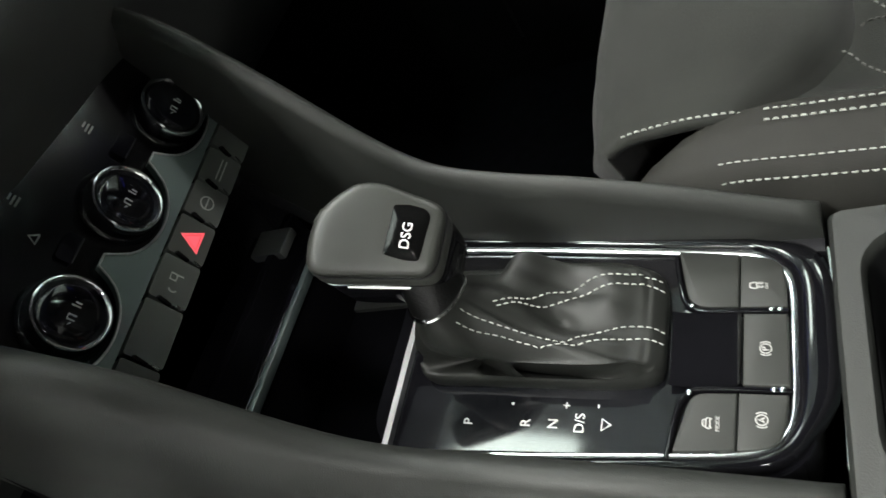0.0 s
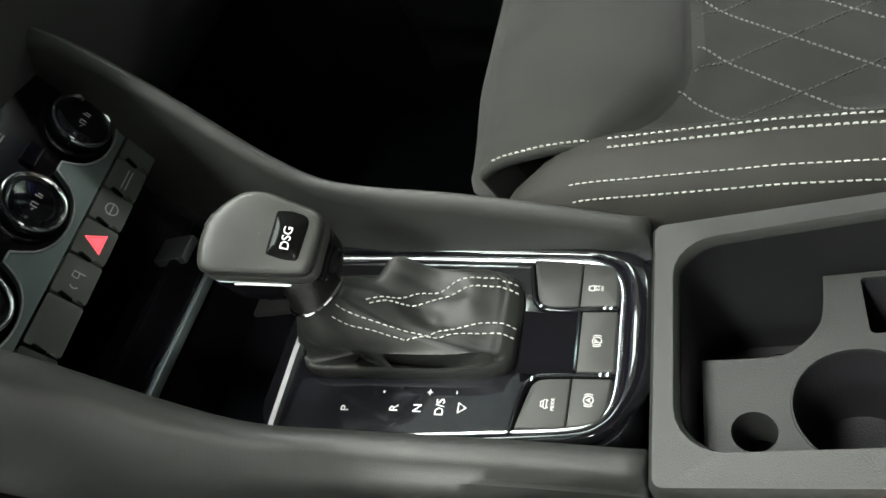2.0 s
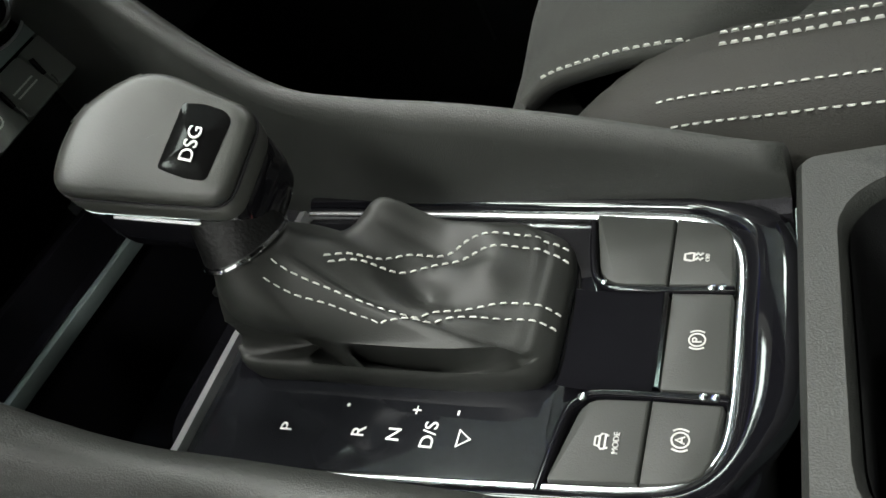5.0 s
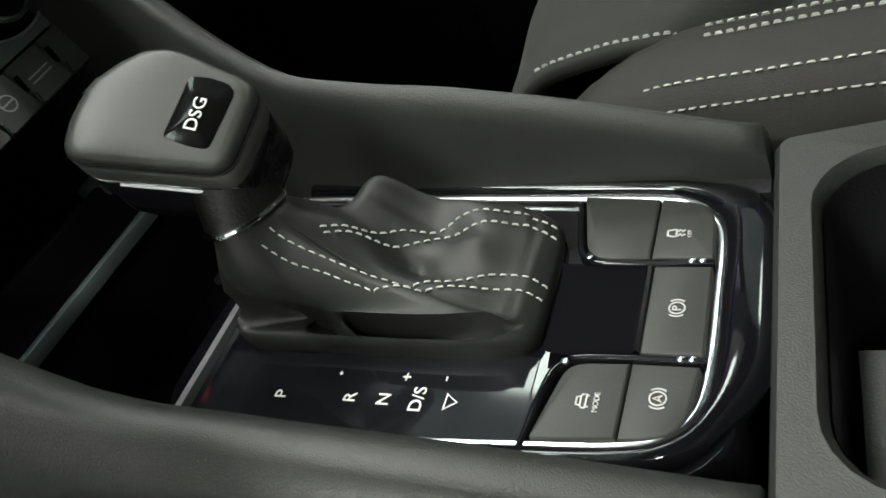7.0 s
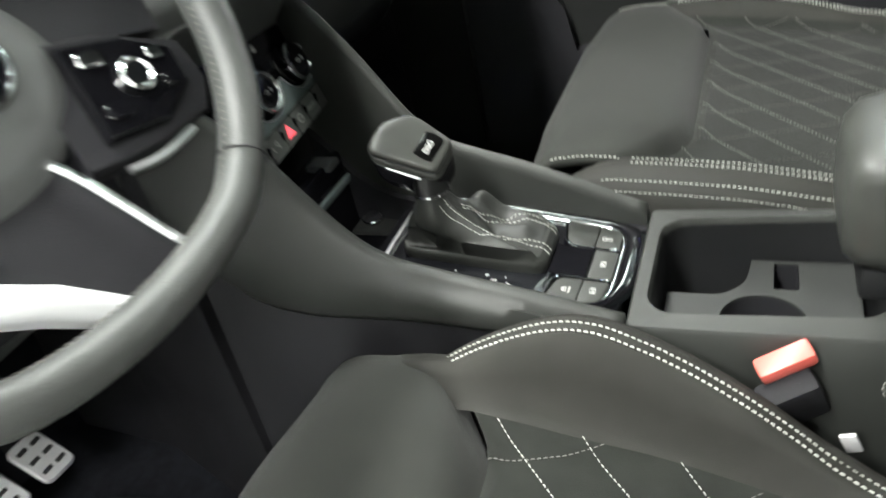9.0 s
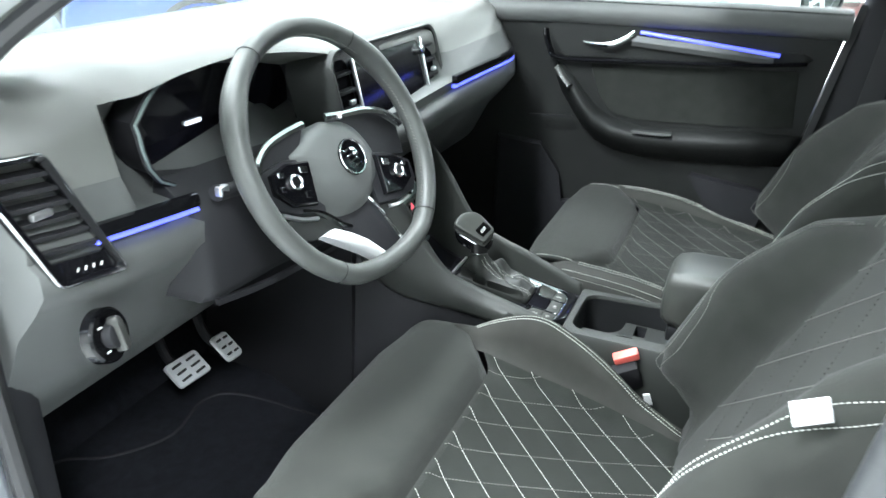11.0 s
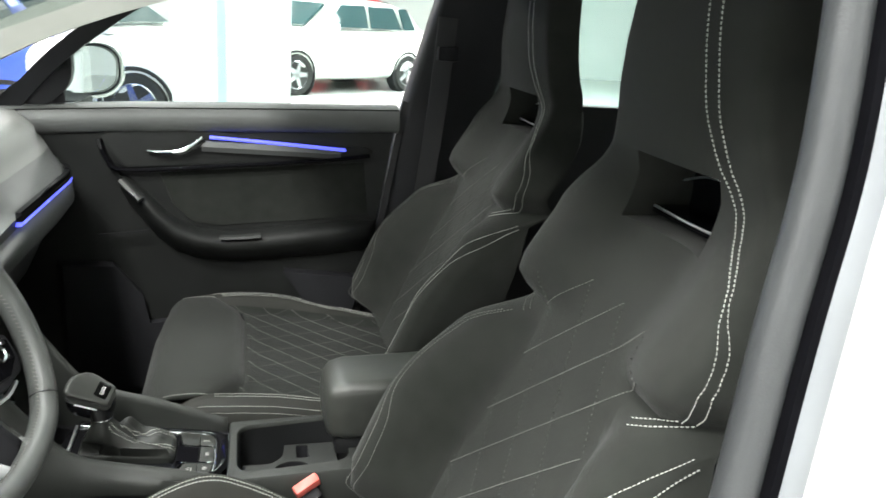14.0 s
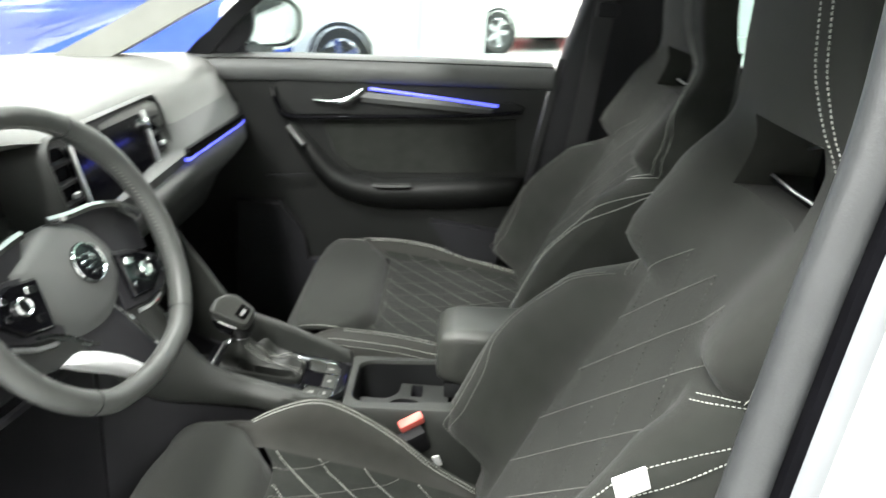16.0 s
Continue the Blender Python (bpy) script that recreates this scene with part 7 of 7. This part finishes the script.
for x in (-1.0, -0.4, 0.3, 1.5):
    rings.append([Vector((x, -0.66, 0.36)), Vector((x, -0.68, 0.405)), Vector((x, -0.72, 0.415)), Vector((x, -0.82, 0.405)), Vector((x, -0.86, 0.36)), Vector((x, -0.86, 0.20)), Vector((x, -0.66, 0.20))])
loft(bm, rings)
part("door_sill", bm, SILVER, shell, "painted door sill")
bm = bmesh.new()
box(bm, (0.45, 0.80, 0.50), (2.9, 0.10, 0.60), 0.02)
part("far_side_panel", bm, PAINT, shell)
bm = bmesh.new()
box(bm, (1.02, 0.805, 0.975), (1.05, 0.05, 0.34), 0.015)
part("far_rear_door", bm, PAINT, shell, "white painted rear door")
# Bonnet ahead of the windscreen.
bm = bmesh.new()
rings = []
for x, z in ((-1.07, 1.02), (-1.15, 0.99), (-1.5, 0.95), (-1.85, 0.90), (-2.0, 0.80), (-2.02, 0.40)):
    rings.append([Vector((x, y, z - 0.10 * (y / 0.85) ** 2)) for y in (-0.85, -0.6, -0.3, 0, 0.3, 0.6, 0.85)] + [Vector((x, y, z - 0.35)) for y in (0.85, 0, -0.85)])
loft(bm, rings)
part("bonnet", bm, PAINT, shell, "white bonnet", smooth=60)
# Open driver's doorway: front post, centre post and seals.
strip("front_post", [(-0.50, -0.80, 0.40), (-0.535, -0.80, 0.72), (-0.560, -0.785, 1.00), (-0.560, -0.765, 1.12), (-0.49, -0.74, 1.225), (-0.36, -0.715, 1.312), (-0.15, -0.69, 1.42), (0.05, -0.675, 1.485), (0.30, -0.67, 1.505)], bar(0.030, 0.035), SILVER, "painted front door post")
strip("front_post_seal", [(-0.455, -0.765, 0.40), (-0.485, -0.765, 0.72), (-0.512, -0.755, 1.00), (-0.512, -0.74, 1.11), (-0.445, -0.72, 1.198), (-0.33, -0.695, 1.280), (-0.13, -0.672, 1.385), (0.06, -0.655, 1.44), (0.30, -0.65, 1.475)], round_shape(0.012, 8), RUBBER, "black door seal")
POST = [(0.375, -0.782, 0.40), (0.385, -0.785, 0.70), (0.412, -0.779, 1.00), (0.445, -0.752, 1.20), (0.468, -0.734, 1.32), (0.476, -0.716, 1.44), (0.480, -0.70, 1.54)]
along = lambda dx, dy: [(x + dx, y + dy, z) for x, y, z in POST]
strip("centre_post_seal", along(-0.006, 0.016), round_shape(0.0175, 18, 0.9), LITSEAL, "door seal, greyed by light put into its colour")
strip("centre_post_gap", along(0.008, 0.004), bar(0.004, 0.010), BLACK, "dark groove")
strip("centre_post_flange", along(0.026, 0.002), round_shape(0.0170, 18, 0.85), GREYPAINT, "grey painted door post flange")
strip("centre_post", along(0.433, -0.030), [(0.403, -0.032), (0.403, 0.022), (0.398, 0.032), (-0.398, 0.032), (-0.403, 0.022), (-0.403, -0.032)], PAINT, "white painted centre post")
strip("centre_post_trim", along(0.085, 0.062), bar(0.055, 0.022), BLACKTRIM)

# ---- small things by the seats ----
buckle = thing("seat_belt_buckle", (0.165, -0.118, 0.655), "black seat belt buckle with a red button", "seat belt buckle")
bm = bmesh.new()
bt = Euler((radians(18), radians(-22), radians(20))).to_matrix()
box(bm, (0.163, -0.110, 0.666), (0.044, 0.017, 0.018), 0.004, m=bt)
part("release_button", bm, RED, buckle, "red release button")
bm = bmesh.new()
box(bm, (0.170, -0.112, 0.628), (0.046, 0.022, 0.056), 0.006, m=bt)
box(bm, (0.20, -0.120, 0.52), (0.03, 0.012, 0.20), 0.004, m=bt)
part("buckle_body", bm, BLACKTRIM, buckle)
tag = thing("buckle_label", (0.212, -0.128, 0.604), "small white label on the buckle strap", "label")
bm = bmesh.new()
box(bm, (0.212, -0.128, 0.604), (0.012, 0.003, 0.026), 0.0008, m=Euler((radians(15), radians(-18), 0)).to_matrix())
part("label_strip", bm, LABEL, tag)
belt = thing("seat_belt", (0.50, 0.67, 0.62), "black passenger seat belt on the centre pillar", "seat belt")
bm = bmesh.new()
sweep(bm, smooth_line([(0.545, 0.665, 1.40), (0.535, 0.672, 1.20), (0.52, 0.685, 1.0), (0.50, 0.69, 0.80), (0.49, 0.69, 0.62)]), [(0.0012, -0.024), (0.0012, 0.024), (-0.0012, 0.024), (-0.0012, -0.024)], up=(1, 0, 0))
part("belt_webbing", bm, BELT, belt)
bm = bmesh.new()
box(bm, (0.548, 0.662, 1.315), (0.05, 0.02, 0.035), 0.006)
part("belt_guide", bm, BLACKTRIM, belt)
seat_tag = thing("airbag_label", (0.372, -0.650, 0.978), "small white airbag label on the seat side", "label")
bm = bmesh.new()
box(bm, (0.372, -0.650, 0.990), (0.032, 0.004, 0.024), 0.0008, m=Euler((0, radians(-20), radians(12))).to_matrix())
part("label_cloth", bm, LABEL, seat_tag)

# ---- passenger side mirror ----
mirror = thing("door_mirror", (-0.30, 0.93, 1.14), "white door mirror outside the passenger window", "door mirror")
bm = bmesh.new()
cxm, czm = -0.325, 1.205
out = rrect(0.170, 0.150, 0.058, 6, cxm, czm)
skew = lambda x, k, back, h: [Vector((cxm + (a - cxm) * k - back * 0.75, x + back + 1.1 * (a - cxm) * k, czm + (b - czm) * h)) for a, b in out]
loft(bm, [skew(0.965, 0.80, 0.012, 0.78), skew(0.965, 0.90, -0.002, 0.90), skew(0.965, 1.0, 0.006, 1.0), skew(0.965, 1.03, 0.030, 1.03), skew(0.965, 0.98, 0.060, 0.96), skew(0.965, 0.80, 0.090, 0.76), skew(0.965, 0.45, 0.105, 0.40)])
part("mirror_shell", bm, PAINT, mirror, "rounded white mirror shell", smooth=60)
bm = bmesh.new()
loft(bm, [skew(0.963, 0.80, 0.010, 0.78), skew(0.963, 0.79, 0.006, 0.77)])
part("mirror_glass", bm, MIRROR, mirror, "mirror glass", 0)
bm = bmesh.new()
sweep(bm, skew(0.964, 0.845, 0.002, 0.835), round_shape(0.003, 6), up=(0, 1, 0), wrap=True)
part("mirror_edge", bm, BLACKTRIM, mirror, "dark edge round the mirror glass")
bm = bmesh.new()
box(bm, (-0.34, 0.86, 1.135), (0.07, 0.16, 0.03), 0.01)
part("mirror_foot", bm, BLACKTRIM, mirror)

# ---- showroom ----
def setting(name, bm, material, label, category, smooth=0):
    return tagged(part(name, bm, material, None, label, smooth, "structure"), category=category)


bm = bmesh.new()
box(bm, (0, 6, -0.05), (30, 30, 0.1))
setting("ground", bm, TILE, "pale polished showroom floor", "floor")
bm = bmesh.new()
box(bm, (0, 6, 4.05), (30, 30, 0.1))
setting("ceiling", bm, WALL, "white showroom ceiling", "ceiling")
for name, c, s in (("wall_north", (-12.0, 6, 2), (0.2, 28, 4)), ("wall_south", (12.0, 6, 2), (0.2, 28, 4)), ("wall_east", (0, 19.0, 2), (24, 0.2, 4)), ("wall_west", (0, -7.0, 2), (24, 0.2, 4))):
    bm = bmesh.new()
    box(bm, c, s)
    setting(name, bm, WALL, "white showroom wall", "wall")
bm = bmesh.new()
box(bm, (-0.04, 6.15, 2.0), (1.02, 0.60, 4.0), 0.02)
setting("column", bm, WALL, "white square showroom column", "column")
bm = bmesh.new()
box(bm, (-0.13, 5.845, 2.0), (0.07, 0.012, 4.0), 0.002)
setting("trim", bm, mat("pale_teal_strip", (0.45, 0.78, 0.80), 0.5), "pale teal strip on the column", "trim")


def wheel_parts(parent, x, y, side, r=0.33):
    f = ((x, y, r), (1, 0, 0), (0, 0, -side)) 
    bm = bmesh.new()
    lathe(bm, [(r * 0.66, -0.10), (r * 0.96, -0.10), (r, -0.06), (r, 0.08), (r * 0.95, 0.11), (r * 0.70, 0.11), (r * 0.66, 0.08)], f, 36)
    tyre = part("tyre", bm, TYRE, parent)
    bm = bmesh.new()
    lathe(bm, [(r * 0.68, 0.02), (r * 0.70, 0.10), (r * 0.66, 0.105), (r * 0.62, 0.06), (r * 0.62, 0.0)], f, 36)
    for k in range(5):
        a = 2 * math.pi * k / 5
        d, e = Vector((math.cos(a), 0, math.sin(a))), Vector((-math.sin(a), 0, math.cos(a)))
        o = Vector((x, y + side * 0.085, r))
        ring = [o + e * 0.045, o + d * r * 0.64 + e * 0.03, o + d * r * 0.64 - e * 0.03, o - e * 0.045]
        loft(bm, [ring, [p - Vector((0, side * 0.04, 0)) for p in ring]])
    part("wheel_rim", bm, RIM, parent)


def show_car(label, paint, m, long=4.35, high=1.60):
    """A parked car of the showroom: nose towards -x, built about the origin, then set by m."""
    car = thing("parked_car", (0, 0, 0), label, "car", "showroom cars")
    k, hz = long / 4.35, high / 1.60
    prof = [(-2.17, 0.30, 0.55, 0.70), (-2.12, 0.26, 0.80, 0.80), (-1.9, 0.22, 0.92, 0.88), (-1.2, 0.20, 1.02, 0.91), (-0.6, 0.20, 1.06, 0.92), (0.2, 0.20, 1.08, 0.92), (1.2, 0.20, 1.10, 0.92), (1.9, 0.22, 1.08, 0.90), (2.12, 0.28, 1.0, 0.84), (2.17, 0.35, 0.85, 0.74)]
    bm = bmesh.new()
    rings = []
    for x, z0, z1, w in prof:
        ring = []
        for a in range(20):
            t = 2 * math.pi * a / 20
            ca, sa = math.cos(t), math.sin(t)
            ring.append(Vector((x * k, w * math.copysign(abs(ca) ** 0.35, ca), ((z0 + z1) / 2 + (z1 - z0) / 2 * math.copysign(abs(sa) ** 0.45, sa)) * hz)))
        rings.append(ring)
    loft(bm, rings)
    part("body", bm, paint, car, smooth=50)
    bm = bmesh.new()
    rings = []
    for x, z, w in ((-1.05, 1.03, 0.80), (-0.55, 1.33, 0.72), (-0.20, 1.50, 0.66), (0.3, 1.57, 0.64), (1.1, 1.56, 0.63), (1.65, 1.45, 0.62), (2.0, 1.10, 0.70)):
        rings.append([Vector((x * k, y, zz * hz)) for y, zz in ((-w - 0.10 * (z - 1.0), 1.0), (-w, (1.0 + z) / 2 + 0.03), (-w + 0.06, z - 0.02), (-w + 0.16, z), (0, z + 0.02), (w - 0.16, z), (w - 0.06, z - 0.02), (w, (1.0 + z) / 2 + 0.03), (w + 0.10 * (z - 1.0), 1.0))])
    loft(bm, rings)
    part("roof", bm, paint, car, smooth=50)
    for s in (-1, 1):
        for x0, x1, x2, x3 in ((-0.62, -0.20, 0.36, 0.36), (0.44, 0.44, 1.10, 1.22), (1.30, 1.22, 1.45, 1.62)):
            bm = bmesh.new()
            q = [Vector((x0 * k, s * 0.800, 1.10 * hz)), Vector((x1 * k, s * 0.690, 1.46 * hz)), Vector((x2 * k, s * 0.690, 1.47 * hz)), Vector((x3 * k, s * 0.800, 1.10 * hz))]
            loft(bm, [q, [p + Vector((0, s * 0.012, 0.004)) for p in q]])
            part("side_window", bm, TINTED, car, "dark tinted window", 0)
        bm = bmesh.new()
        box(bm, (-0.62 * k, s * 0.99, 1.10 * hz), (0.12, 0.20, 0.13), 0.03)
        part("mirror", bm, paint, car)
        bm = bmesh.new()
        q = [(-2.10, 0.74), (-1.86, 0.80), (-1.80, 0.88), (-2.02, 0.86)]
        loft(bm, [[Vector((x * k, s * 0.80, z * hz)) for x, z in q], [Vector((x * k, s * 0.93, z * hz)) for x, z in q]])
        part("headlight", bm, TINTED, car)
        for wx in (-1.32, 1.34):
            bm = bmesh.new()
            lathe(bm, [(0.38, -0.20), (0.39, 0.0), (0.36, 0.012), (0.33, -0.06), (0.0005, -0.06)], ((wx * k, s * 0.915, 0.33), (1, 0, 0), (0, 0, -s)), 32)
            part("wheel_arch", bm, BLACKTRIM, car)
            wheel_parts(car, wx * k, s * 0.82, s)
    bm = bmesh.new()
    q = [Vector((-1.0 * k, y, 1.08 * hz)) for y in (-0.66, 0.66)] + [Vector((-0.46 * k, y, 1.44 * hz)) for y in (0.58, -0.58)]
    loft(bm, [q, [p + Vector((-0.03, 0, 0.03)) for p in q]])
    part("windscreen", bm, TINTED, car, "dark windscreen", 0)
    bm = bmesh.new()
    box(bm, (-2.13 * k, 0, 0.62 * hz), (0.10, 1.0, 0.26), 0.03)
    part("grille", bm, BLACKTRIM, car)
    car.matrix_basis = m
    return car


show_car("white sport utility car parked in the showroom", PAINT, pose(1.40, 12.86, 0, 0, 0, 36.6))
show_car("white car parked facing the aisle", PAINT, pose(-1.96, 8.05, 0, 0, 0, 162.5))
show_car("blue car parked ahead in the showroom", BLUEPAINT, pose(-3.2, 4.55, 0, 0, 0, 53.4))
show_car("silver car parked beside the blue car", SILVER, pose(-5.83, 3.33, 0, 0, 0, 42.4))
show_car("red car parked at the back of the showroom", REDPAINT, pose(1.6, 16.6, 0, 0, 0, 20), high=1.75)
